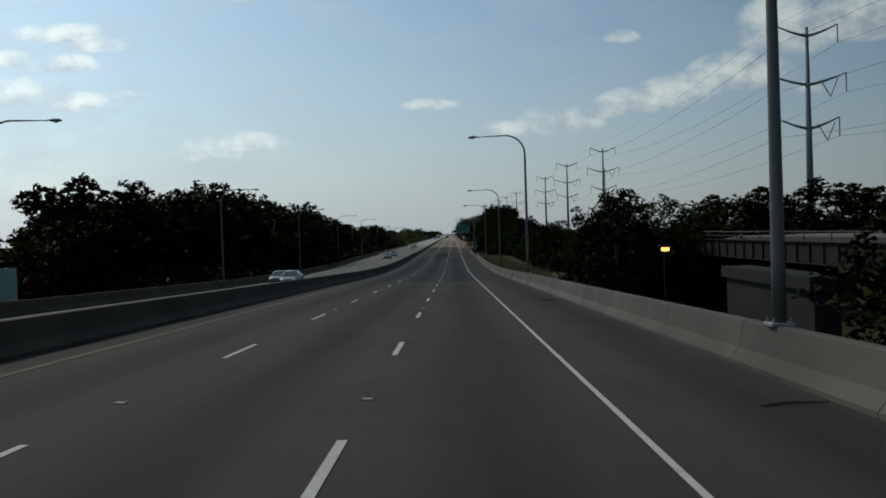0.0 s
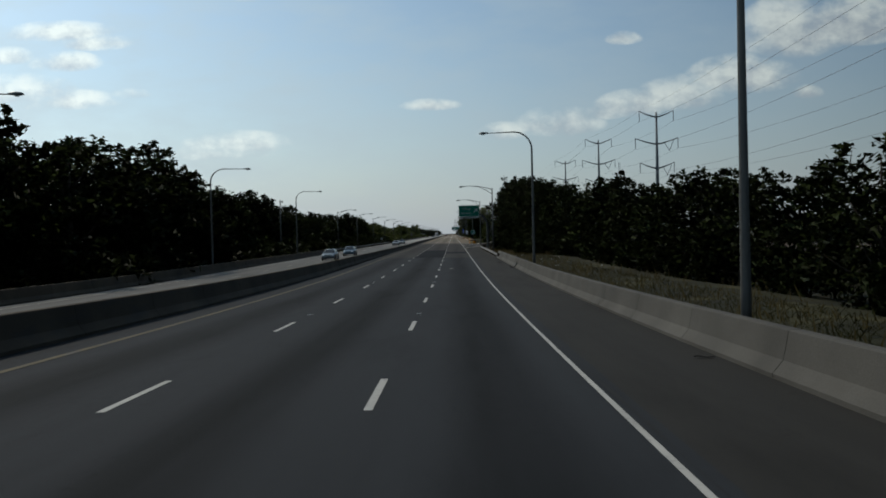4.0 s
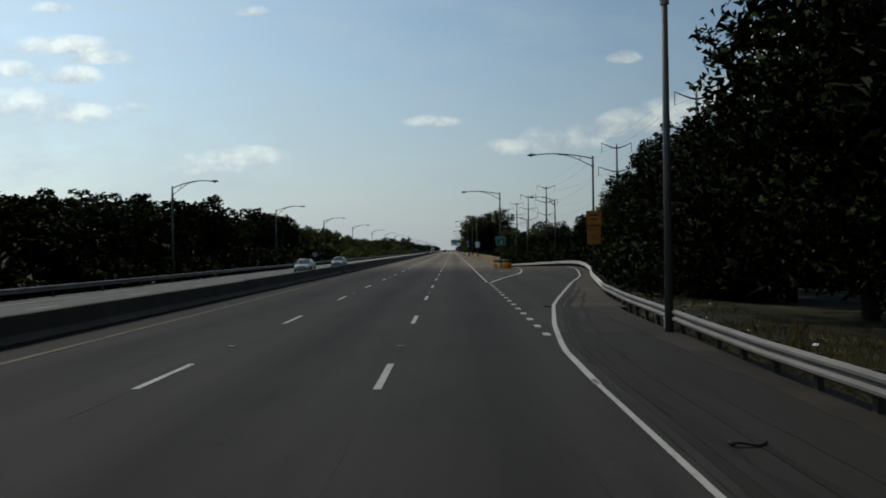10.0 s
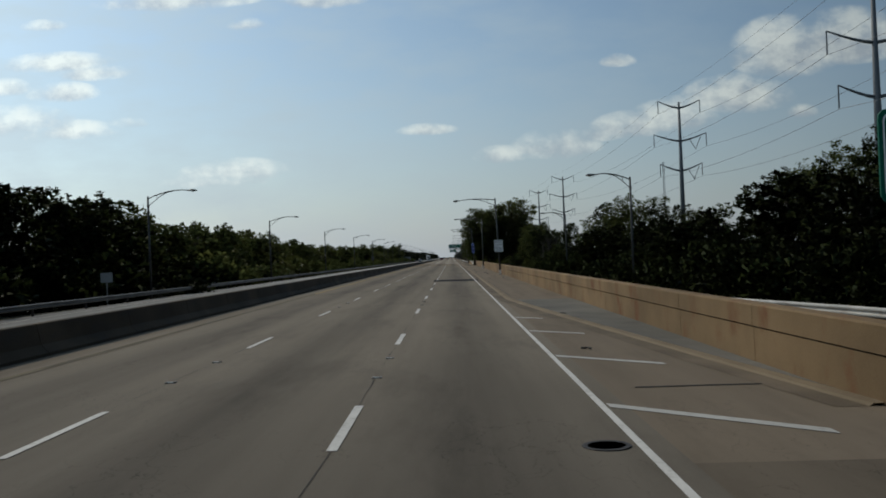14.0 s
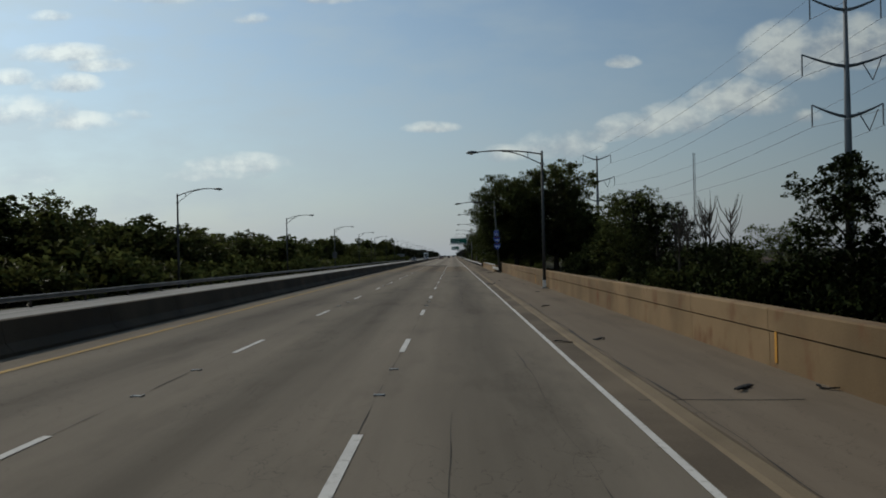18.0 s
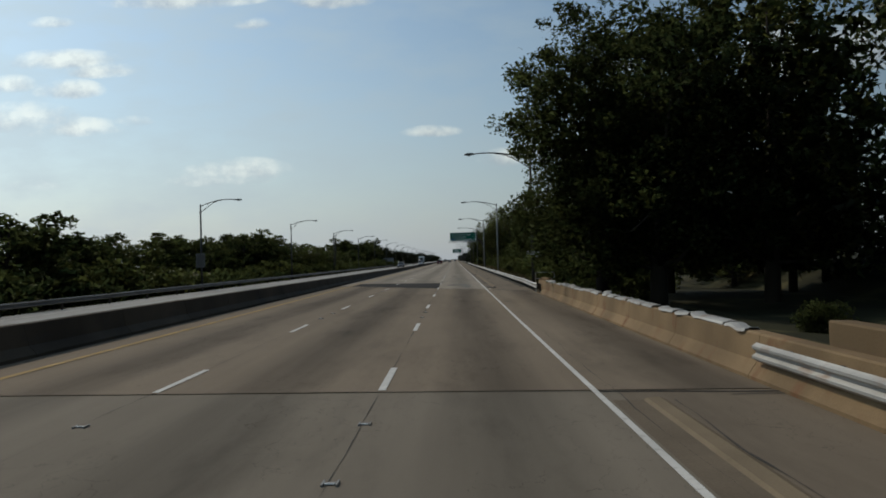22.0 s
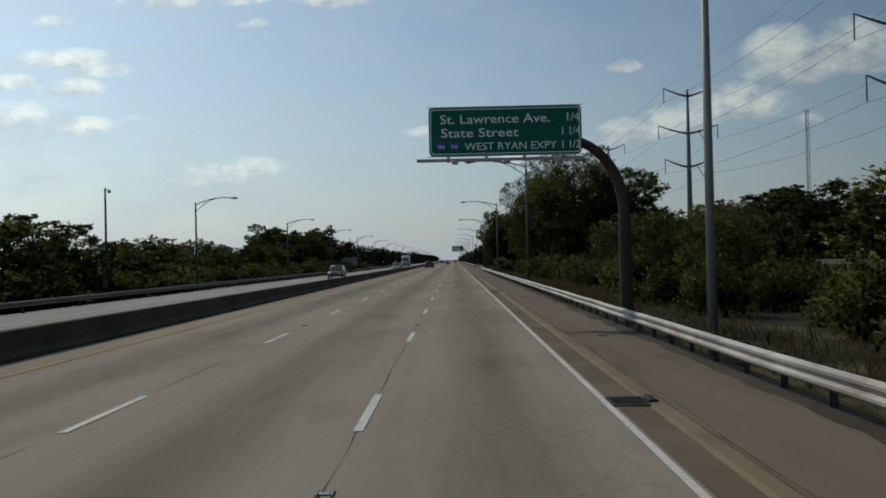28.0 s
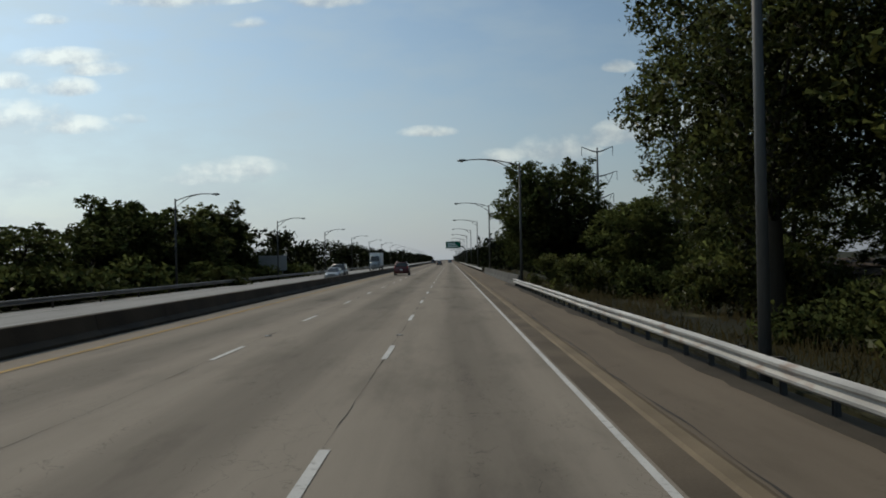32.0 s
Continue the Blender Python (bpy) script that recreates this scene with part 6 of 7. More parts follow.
tagged(part("side_street", (lambda v: ([(x, y, -2.35) for x, y in v], [(0, 1, 2, 3)]))(((8.2, 36), (60, 36), (60, 60), (8.2, 60))), M_PATCH),
       "dark street passing below the overpass", "road", kind="structure")
fence = thing("chain_fence", (0, 92, 0), "dark chain-link fence with a steel top rail above the side street", "fence")
FENCE_TOP = 3.55
feet = [(10.6 + 1.6 * k, ground_z(10.6 + 1.6 * k, 92)) for k in range(5)]
for x, z in feet:
    part("post", tube([(x, 0, z - 0.3), (x, 0, FENCE_TOP + 0.05)], 0.035, 8), M_SHADOWED, fence)
part("top_rail", tube([(10.6, 0, FENCE_TOP), (17.0, 0, FENCE_TOP)], 0.028, 8), M_SHADOWED, fence)
wires = []
for k in range(-14, 32):
    for way in (-1, 1):
        u0, u1 = 10.6 + 0.2 * k, 10.6 + 0.2 * k + 2.6
        a, b = (max(u0, 10.6), min(u1, 17.0))
        if b > a:
            height_at = lambda u: FENCE_TOP - (u - u0 if way > 0 else u1 - u)
            wires.append(tube([(a, 0, height_at(a)), (b, 0, height_at(b))], 0.0025, 3, cap=False))
part("wire_mesh", joined(*wires), M_SHADOWED, fence)
litter_rng = np.random.default_rng(61)
scraps = []
for _ in range(90):
    y = litter_rng.uniform(180, 330)
    x = (ramp_x(y) + 0.8 if y > 285 else 7.4) + 5.5 * litter_rng.random() ** 1.6
    z, a, q = ground_z(x, y) + 0.05, litter_rng.uniform(0, 6.28), litter_rng.uniform(0.03, 0.09)
    c, d = Vector((math.cos(a), math.sin(a), 0)) * q, Vector((-math.sin(a), math.cos(a), 0.5)) * q * 0.7
    m = Vector((x, y, z))
    scraps.append(([m - c - d, m + c - d, m + c + d, m - c + d, m - d * 0.2 + Vector((0, 0, q * 0.5))], [(0, 1, 4), (1, 2, 4), (2, 3, 4), (3, 0, 4)]))
tagged(part("litter", joined(*scraps), M_WHITESIGN), "small pale scraps of litter in the verge grass", "litter", kind="stuff")
lampw = thing("wall_lamp", (15.2, 64.5, ground_z(15.2, 64.5)), "lit amber flood lamp on a dark post", "lamp")
zl = 4.33 - ground_z(15.2, 64.5)
part("post", tube([(0, 0.25, -0.3), (0, 0.25, zl + 0.1)], 0.06, 8), M_SHADOWED, lampw)
part("housing", box(0.85, 0.5, 0.16, (0, 0, zl + 0.2), 0.05), M_SHADOWED, lampw)
M_AMBER = plain("amber_glow", (1.0, 0.50, 0.13), 0.4, glow=1.9)
part("glass", box(0.5, 0.3, 0.26, (0, -0.05, zl), 0.04), M_AMBER, lampw, label="glowing amber glass")


# ---- sand barrels at the gore ----
M_YBAR = surface("yellow_plastic", (0.58, 0.195, 0.006), (0.68, 0.26, 0.012), 0.5, 3, 0.25, 0.05, wear=((0.25, 0.15, 0.05), 0.6, 3, (1, 1, 1)))
M_WBAR = surface("cream_plastic", (0.56, 0.45, 0.24), (0.66, 0.55, 0.32), 0.5, 3, 0.3, 0.05, wear=((0.25, 0.18, 0.10), 0.6, 3, (1, 1, 1)))
M_LID = surface("black_plastic", (0.012, 0.012, 0.013), (0.03, 0.03, 0.032), 0.6, 5, 0.2, 0.1)


def barrel(x, y, mat, label, s=1.0, turn=0, tilt=0):
    o = thing("sand_barrel", road(x, y), label, "crash barrel", "crash barrels")
    o.matrix_world = Matrix.Translation(road(x, y, 0.005)) @ pose(0, 0, 0, tilt, tilt * 0.6, turn)
    part("drum", spun([(0.40 * s, 0.0), (0.43 * s, 0.06), (0.445 * s, 0.45), (0.46 * s, 0.47), (0.445 * s, 0.49), (0.455 * s, 0.82), (0.44 * s, 0.86)], 24), mat, o, smooth=True)
    v, f = spun([(0.475 * s, 0.70), (0.482 * s, 0.80), (0.485 * s, 0.87), (0.45 * s, 0.925), (0.30 * s, 0.955), (0.12 * s, 0.97), (0.02, 0.972)], 30)
    v = [Vector(p) for p in v]
    for p in v:
        k = noise.noise((p.x * 4 + x * 9, p.y * 4 + y * 7, p.z * 2))
        if p.z < 0.9:
            p.z += 0.16 * k if p.z < 0.75 else 0.03 * k
        else:
            p.z += 0.05 * k
        p.x, p.y = p.x * (1 + 0.04 * k), p.y * (1 + 0.04 * k)
    part("cover", (v, f), M_LID, o, smooth=True, label="black plastic cover draped over the rim")
    return o


for x, y, m, s, tl in ((7.2, 367.2, M_YBAR, 1.12, 2.0), (6.55, 368.1, M_WBAR, 0.95, 0), (6.3, 369.3, M_YBAR, 0.92, 1), (6.25, 370.6, M_YBAR, 0.92, 0), (7.25, 369.3, M_YBAR, 0.95, -1.5), (7.2, 371.0, M_YBAR, 0.95, 0)):
    barrel(x, y, m, ("scuffed yellow" if m is M_YBAR else "dirty cream") + " sand barrel under a draped black cover", s, x * 70, tl)


# ---- ironwork and dirt on the road ----
M_IRON = surface("cast_iron", (0.03, 0.028, 0.026), (0.07, 0.06, 0.052), 0.6, 6, 0.3, 0.3, 0.3)


def drain(y, x=3.76):
    o = thing("drain_grate", road(x, y, 0.012), "dark cast-iron drain grate in the gutter", "drain", "gutter drains")
    part("frame", joined(block(-0.30, -0.26, -0.42, 0.42, -0.02, 0.012), block(0.26, 0.30, -0.42, 0.42, -0.02, 0.012), block(-0.26, 0.26, -0.42, -0.38, -0.02, 0.012), block(-0.26, 0.26, 0.38, 0.42, -0.02, 0.012)), M_IRON, o)
    part("pit", block(-0.26, 0.26, -0.38, 0.38, -0.02, -0.004), M_LID, o)
    for k in range(7):
        part("bar", block(-0.26, 0.26, -0.34 + k * 0.11, -0.30 + k * 0.11, -0.004, 0.010), M_IRON, o)
    part("kerb_box", box(0.14, 0.5, 0.075, (0.31, 0, 0.025), 0.015), M_LID, o)


for y in (533.1, 636.2, 733.7, 779.3, 826, 690):
    drain(y)
for x, y in ((5.33, 356.6), (3.03, 377.9)):
    o = thing("manhole_cover", road(x, y, 0.008), "round cast-iron manhole cover in the road", "manhole cover", "manhole covers")
    part("ring", spun([(0.27, -0.01), (0.27, 0.004), (0.235, 0.004)], 24), M_IRON, o)
    part("lid", spun([(0.225, -0.01), (0.225, 0.002), (0.21, 0.004)], 24), M_IRON, o)

mk_body = mesh_of("casting", *joined(block(-0.08, -0.062, -0.10, 0.10, -0.01, 0.012), block(0.062, 0.08, -0.10, 0.10, -0.01, 0.012), block(-0.062, 0.062, -0.025, 0.025, -0.01, 0.010)), M_STEEL)
mk_lens = mesh_of("reflector", *block(-0.05, 0.05, -0.042, -0.027, 0.0, 0.010), M_WHITESIGN)


def marker(x, y):
    o = thing("road_stud", road(x, y, 0.011), "worn metal road stud set in the lane line", "road stud", "road studs")
    part("casting", mk_body, M_BACK, o)
    part("reflector", mk_lens, M_WHITESIGN, o)


for k in range(1, 75, 2):
    for x in (0.0, -3.67):
        marker(x, (k + 0.5) * CYCLE)
        if 30 < k < 60:
            marker(x + 0.02, (k + 0.5) * CYCLE + 3.1)

# lengthwise seams between the lanes and tar lines
def seam(x, y0, y1, w, label, wob=0.05, mat=None):
    n = int((y1 - y0) / 0.6) + 2
    verts, faces = [], []
    for i in range(n):
        y = y0 + (y1 - y0) * i / (n - 1)
        c = x + wob * noise.noise((x, y * 0.35, 2)) + wob * 0.4 * noise.noise((x, y * 1.7, 5))
        ww = w * max(0.12, 0.25 + 1.5 * noise.noise((x * 3, y * 0.45, 7)) + 0.6 * noise.noise((x * 3, y * 1.9, 4)))
        verts += [road(c - ww / 2, y, 0.0065), road(c + ww / 2, y, 0.0065)]
        if i:
            k = 2 * i
            faces.append((k - 2, k - 1, k + 1, k))
    tagged(part("road_seam", (verts, faces), mat or M_JOINT), label, "road seam", kind="structure")


for x in (-0.02, -3.69):
    seam(x, 256 if x < -1 else 270, 635, 0.024, "dark open seam between two lanes", mat=M_SEAM)
    seam(x, 651, 1100, 0.024, "dark open seam between two lanes", mat=M_SEAM)
for x, y0, y1, w in ((1.56, 500, 541, 0.07), (1.9, 503, 522, 0.05), (2.45, 262, 300, 0.05), (1.2, 226, 243, 0.06), (2.2, 222, 243, 0.05), (4.55, 258, 300, 0.06), (5.0, 262, 306, 0.05), (1.1, 452.5, 480, 0.06),
                      (2.5, 452.5, 488, 0.05), (4.38, 412, 584, 0.15), (4.38, 638, 900, 0.13), (3.72, 560, 640, 0.05), (5.6, 296, 362, 0.05)):
    seam(x, y0, y1, w * 0.5, "irregular dark tar line along the road", 0.10, M_SEAM if y0 > 380 else None)
seam(3.57, 90, 282, 0.07, "dark tar edge beside the white line", 0.03)
seam(3.95, 224, 284, 0.55, "dark grime along the edge line", 0.12, M_GRIME)
for y in (398, 420, 436, 459, 481, 503, 548, 566, 662, 686, 712, 742, 768, 794, 820):
    joint(y, 0.0, 3.8, 6.2, 0.035)
joint(382.1, 0.02, 4.2, 6.2, 0.10)
joint(362.6, 0.0, 5.85, 7.7, 0.15)
seam(5.9, 362.6, 369.4, 0.19, "dark tar line round the barrels", 0.16)
joint(356.2, -0.03, 8.3, 13.0, 0.05)
joint(399.5, 0.02, 4.4, 6.9, 0.08)
for y in (303, 318, 333, 345, 352, 360):
    joint(y, 0.02, 3.6, max(6.0, lane_r(y) + 1.5), 0.03)


# irregular dark patches with ragged outlines, laid just above the paving
def stain(x, y, rx, ry, seed, label="dark irregular patch on the road", mat=None, up=0.005):
    n = 28
    verts = [road(x, y, up)]
    for k in range(n):
        a = 2 * math.pi * k / n
        r = 1 + 0.55 * noise.noise((math.cos(a) * 1.6 + seed, math.sin(a) * 1.6, seed)) + 0.3 * noise.noise((math.cos(a) * 5, math.sin(a) * 5 + seed, 3))
        verts.append(road(x + rx * r * math.cos(a), y + ry * r * math.sin(a), up))
    tagged(part("road_stain", (verts, [(0, k + 1, (k + 1) % n + 1) for k in range(n)]), mat or M_BLOTCH), label, "road stain", kind="structure")


for i, (x, y, rx, ry) in enumerate(((1.6, 644.6, 0.75, 1.9), (2.0, 640.2, 0.35, 2.2), (1.1, 643.2, 0.45, 1.2), (2.15, 646.0, 0.4, 0.8), (1.0, 186.8, 0.16, 0.9), (1.55, 667, 0.3, 2.5), (2.1, 470, 0.25, 2.0), (2.3, 641.5, 0.2, 1.4))):
    stain(x, y, rx, ry, i * 3.7 + 1)


# rubber scraps, sticks and litter on the shoulder
M_RUBBER = surface("tyre_rubber", (0.012, 0.012, 0.012), (0.035, 0.033, 0.03), 0.8, 8, 0.2, 0.4)
M_STICK = surface("dead_wood", (0.05, 0.04, 0.03), (0.11, 0.09, 0.065), 0.9, 8, 0.2, 0.4)


def scrap(x, y, size, seed):
    """Curled strip of tyre tread."""
    rng = random.Random(seed)
    o = thing("tyre_scrap", road(x, y, 0.006), "curled black scrap of tyre rubber on the shoulder", "debris", "road debris", turn=rng.uniform(0, 180))
    n, verts, faces = 9, [], []
    for i in range(n):
        t = i / (n - 1)
        c = Vector(((t - 0.5) * size, 0.12 * size * math.sin(t * 5 + seed), size * 0.07 * abs(math.sin(t * 3.1 + seed)) ** 2))
        w = 0.09 * size * (0.6 + 0.7 * rng.random())
        verts += [c + Vector((0, -w, 0)), c + Vector((0, w, 0.01)), c + Vector((0, w, 0.03)), c + Vector((0, -w, 0.02))]
        if i:
            for k in range(4):
                a, b = 4 * (i - 1) + k, 4 * (i - 1) + (k + 1) % 4
                faces.append((a, b, b + 4, a + 4))
    faces += [(3, 2, 1, 0), (4 * n - 4, 4 * n - 3, 4 * n - 2, 4 * n - 1)]
    part("tread", (verts, faces), M_RUBBER, o, smooth=True)


def stick(x, y, size, turn):
    o = thing("stick", road(x, y, 0.015), "dead stick lying on the shoulder", "debris", "road debris", turn=turn)
    part("wood", tube([(-size / 2, 0, 0), (-size * 0.1, size * 0.04, 0.02), (size / 2, 0, 0.005)], [0.02, 0.025, 0.012], 6), M_STICK, o)


for i, (x, y, s) in enumerate(((4.32, 276.5, 0.45), (6.11, 127.5, 0.4), (4.76, 490.4, 0.45), (5.62, 482, 0.6), (6.9, 482, 0.4), (3.75, 489.7, 0.5), (3.91, 456.1, 0.4), (5.78, 461, 0.35), (6.29, 455, 0.3), (4.99, 453.2, 0.3),
                               (5.55, 473.9, 0.5), (6.16, 532.6, 0.25), (5.32, 572, 0.6), (5.81, 200.5, 0.5), (5.9, 203.2, 0.3), (3.83, 779.9, 0.3), (6.1, 638.5, 0.3), (5.2, 208, 0.3), (4.6, 300, 0.5), (5.2, 745, 0.3), (5.0, 728, 0.35),
                               (4.9, 770, 0.25), (5.4, 812, 0.25), (4.7, 666, 0.3), (5.5, 693, 0.3), (5.9, 519, 0.3), (4.9, 541, 0.35), (5.2, 400, 0.4), (4.3, 388, 0.4))):
    scrap(x, y, s, i + 1)
stick(5.9, 17.2, 1.0, 8)
stick(5.8, 47.7, 0.9, 4)
stick(5.6, 575.5, 1.0, 20)
stick(4.9, 505, 0.8, 60)
# two bent steel brackets by the barrier
for x, y in ((6.45, 191.3), (6.32, 187.9)):
    o = thing("bent_bracket", road(x, y, 0.005), "bent black steel bracket lying against the barrier", "debris", "road debris")
    part("foot", box(0.6, 0.2, 0.05, (0.0, 0, 0.03), 0.01), M_RUBBER, o)
    part("upright", box(0.10, 0.26, 0.50, (0.26, 0, 0.25), 0.02, (0, 28, 0)), M_RUBBER, o)

# marker plates at the barrier's lamps, paint on the concrete, numbers on a pole
for y in (378.8, 470.0, 524.6):
    o = thing("reflector_plate", (6.86 if y > 400 else 7.1, y, road_z(y) + cross_z(6.86)), "white reflector plate at the foot of a lamp", "plate", "marker plates")
    part("plate", box(0.20, 0.03, 0.42, (-0.05, -0.14, 0.30), 0.006), M_WHITESIGN, o)
    part("strap", box(0.26, 0.05, 0.03, (0, -0.115, 0.3), 0.004), M_STEEL, o)
M_SPRAY = surface("orange_spray", (0.55, 0.25, 0.04), (0.62, 0.31, 0.06), 0.8, 6, 0.4, 0.0)
for y in (533.2, 484.6):
    tagged(part("paint_mark", block(7.052, 7.06, y - 0.06, y + 0.06, 0.02, 0.62), M_SPRAY), "orange spray-paint stripe on the tan barrier", "paint mark", kind="structure")
o = thing("mile_plate", (6.8, 789.2, road_z(789) + cross_z(6.8)), "small green number plate on a lamp pole", "road sign")
part("plate", box(0.14, 0.015, 0.34, (0, -0.125, 1.75), 0.004), M_SIGN, o)
letters("5", 0.22, M_LEGEND, o, (-0.055, -0.136, 1.68), 0.11)

# torn metal capping on the broken barrier
cap = thing("torn_capping", (0, 0, 0), "crumpled white metal capping torn along the barrier top", "debris")
y = 587.0
k = 0
while y < 622:
    l = 0.9 + 3.2 * abs(noise.noise((y * 1.7, 3, 1)))
    slip = 0.05 * noise.noise((y * 2.3, 8, 2))
    verts, faces = [], []
    for i in range(6):
        t = i / 5
        yy = y + l * t
        bend = 0.07 * noise.noise((yy * 1.3, 1, 4)) + 0.22 * (1 if k % 3 == 2 and i > 3 else 0) * noise.noise((yy * 3, 2, 2))
        for dx, u in ((-0.06, 0.735), (-0.04, 0.775), (0.06, 0.80), (0.20, 0.80), (0.22, 0.76)):
            verts.append(road(6.5 + dx * (1 + 4 * slip) + bend + slip, yy, u + bend * 0.6 + 0.02 + slip * (0.3 + t)))
        if i:
            for j in range(4):
                p = (i - 1) * 5 + j
                faces.append((p, p + 5, p + 6, p + 1))
    q = part("sheet", (verts, faces), M_GALV, cap)
    q.modifiers.new("thickness", "SOLIDIFY").thickness = 0.012
    y += l + 0.15 + 1.2 * abs(noise.noise((y, 5, 9)))
    k += 1
rub = thing("barrier_rubble", (0, 0, 0), "broken concrete lumps with bent bars on the barrier end", "rubble")
for i in range(9):
    bm = bmesh.new()
    bmesh.ops.create_icosphere(bm, subdivisions=2, radius=0.16 + 0.1 * abs(noise.noise((i, 2, 3))))
    for v in bm.verts:
        v.co *= 1 + 0.5 * noise.noise(v.co * 6 + Vector((i * 5, 0, 0)))
        v.co.z *= 0.7
    bmesh.ops.translate(bm, vec=road(6.62 + 0.12 * noise.noise((i, 9, 1)), 622.2 + i * 0.5, 0.84), verts=bm.verts)
    part("lump", bm, M_TAN, rub)
fr = thing("steel_frame", road(6.75, 626.4), "bent pale steel frame at the end of the broken barrier", "frame")
for x0, x1, z0, z1 in ((-0.6, -0.55, 0.7, 1.25), (0.55, 0.6, 0.7, 1.25), (-0.6, 0.6, 1.2, 1.25)):
    part("bar", block(x0, x1, -0.03, 0.03, z0 - 0.7 if z0 < 1 else z0, z1), M_GALV, fr)
part("bar", block(-0.55, 0.55, -0.025, 0.025, 0.82, 0.86), M_GALV, fr)

# concrete block behind the guardrail end
blk = thing("concrete_block", road(7.0, 579.3), "grey concrete block round the lamp foot", "block")
part("block_body", box(0.55, 2.2, 1.25, (0, 0, 0.62), 0.04), M_MEDIAN, blk)


# ---- things beside the opposite road ----
def camera_pole(x, y, h):
    o = thing("camera_pole", (x, y, ground_z(x, y)), "slim grey pole with a traffic camera on top", "camera pole", "camera poles")
    part("pole", tube([(0, 0, -0.1), (0, 0, h)], [0.13, 0.08], 10), M_POLE, o, smooth=True)
    part("dome", spun([(0.02, h - 0.45), (0.13, h - 0.38), (0.14, h - 0.2), (0.04, h - 0.15)], 12), M_HEAD, o, at=(0.35, 0, 0))
    part("bracket", tube([(0, 0, h - 0.12), (0.35, 0, h - 0.15)], 0.03, 6), M_POLE, o)
    part("cabinet", box(0.35, 0.4, 0.7, (0, -0.25, 1.6), 0.03), M_HEAD, o)


camera_pole(-26.3, 254.6, 9.6)
camera_pole(-28.5, 797.5, 9.8)


def board(x, y, w, h, z, mat, label):
    o = thing("roadside_board", (x, y, ground_z(x, y)), label, "sign board", "roadside boards")
    part("panel", box(w, 0.08, h, (0, 0, z + h / 2), 0.01), mat, o)
    for s in (-0.35, 0.35):
        part("post", block(w * s - 0.07, w * s + 0.07, 0.05, 0.17, -0.3, z + h), M_STEEL, o)
    part("rail", block(-w / 2, w / 2, 0.045, 0.09, z + h * 0.5, z + h * 0.5 + 0.08), M_STEEL, o)


board(-28.2, 974, 4.7, 2.5, 1.6, M_BACK, "blank grey back of a large road sign among trees")
M_PALE = surface("pale_board", (0.16, 0.24, 0.22), (0.22, 0.31, 0.28), 0.5, 2, 0.2, 0.0)
board(-31.5, 66, 6.5, 2.6, 4.2, M_PALE, "pale greenish sign board beside the trees")

o, sheet, b = big_sign(7.4, 1140, 0.2, 5.4, 6.0, 8.2, M_POLE, "distant green guide sign over the shoulder on a curved post")
for k in range(3):
    part("legend_bar", block(0.2 - 7.4 + 0.6, 0.2 - 7.4 + 4.2 - 0.5 * k, -0.428, -0.424, 6.0 - b + 0.4 + 0.55 * k, 6.0 - b + 0.66 + 0.55 * k), M_LEGEND, sheet)

mast = thing("radio_mast", (214, 1266, ground_z(214, 1266)), "slender lattice radio mast far beyond the railway", "mast")
for k in range(3):
    a = 2.094 * k
    part("leg", tube([(1.0 * math.cos(a), 1.0 * math.sin(a), -0.5), (1.0 * math.cos(a), 1.0 * math.sin(a), 88)], 0.16, 5), M_TOWER, mast)
zig = []
for i in range(44):
    for k in range(3):
        a, c = 2.094 * k, 2.094 * (k + 1)
        zig.append(tube([(math.cos(a), math.sin(a), i * 2.0), (math.cos(c), math.sin(c), i * 2.0 + 2.0)], 0.07, 3, cap=False))
part("lacing", joined(*zig), M_TOWER, mast)

# ---- vehicles ----
M_GLASS = plain("dark_glass", (0.015, 0.018, 0.02), 0.08)
M_TYRE = surface("tyre", (0.012, 0.012, 0.012), (0.03, 0.03, 0.03), 0.8, 8, 0.2, 0.2)
M_RIM = plain("alloy_rim", (0.35, 0.36, 0.37), 0.35, 0.8)
M_TAIL = plain("red_lens", (0.35, 0.015, 0.015), 0.25)
M_CLEAR = plain("clear_lens", (0.75, 0.78, 0.8), 0.15)
M_TRIM = plain("black_trim", (0.02, 0.02, 0.022), 0.55)


def paint(name, colour):
    m, n, l, p = material(name)
    p.inputs["Base Color"].default_value = (*colour, 1)
    p.inputs["Roughness"].default_value, p.inputs["Metallic"].default_value = 0.38, 0.2
    p.inputs["Coat Weight"].default_value = 0.35
    return m


def loft(sections, n=16):
    """Closed body through sections (along, half width, bottom, top, roundness): rounded rectangles joined front to back."""
    verts, faces = [], []
    for y, w, z0, z1, e in sections:
        for k in range(n):
            a = 2 * math.pi * (k + 0.5) / n
            c, s = math.cos(a), math.sin(a)
            x = w * math.copysign(abs(c) ** e, c)
            z = (z0 + z1) / 2 + (z1 - z0) / 2 * math.copysign(abs(s) ** e, s)
            verts.append((x, y, z))
    for i in range(len(sections) - 1):
        for k in range(n):
            a, b = i * n + k, i * n + (k + 1) % n
            faces.append((a, a + n, b + n, b))
    faces += [tuple(range(n)), tuple(reversed(range((len(sections) - 1) * n, len(sections) * n)))]
    return verts, faces


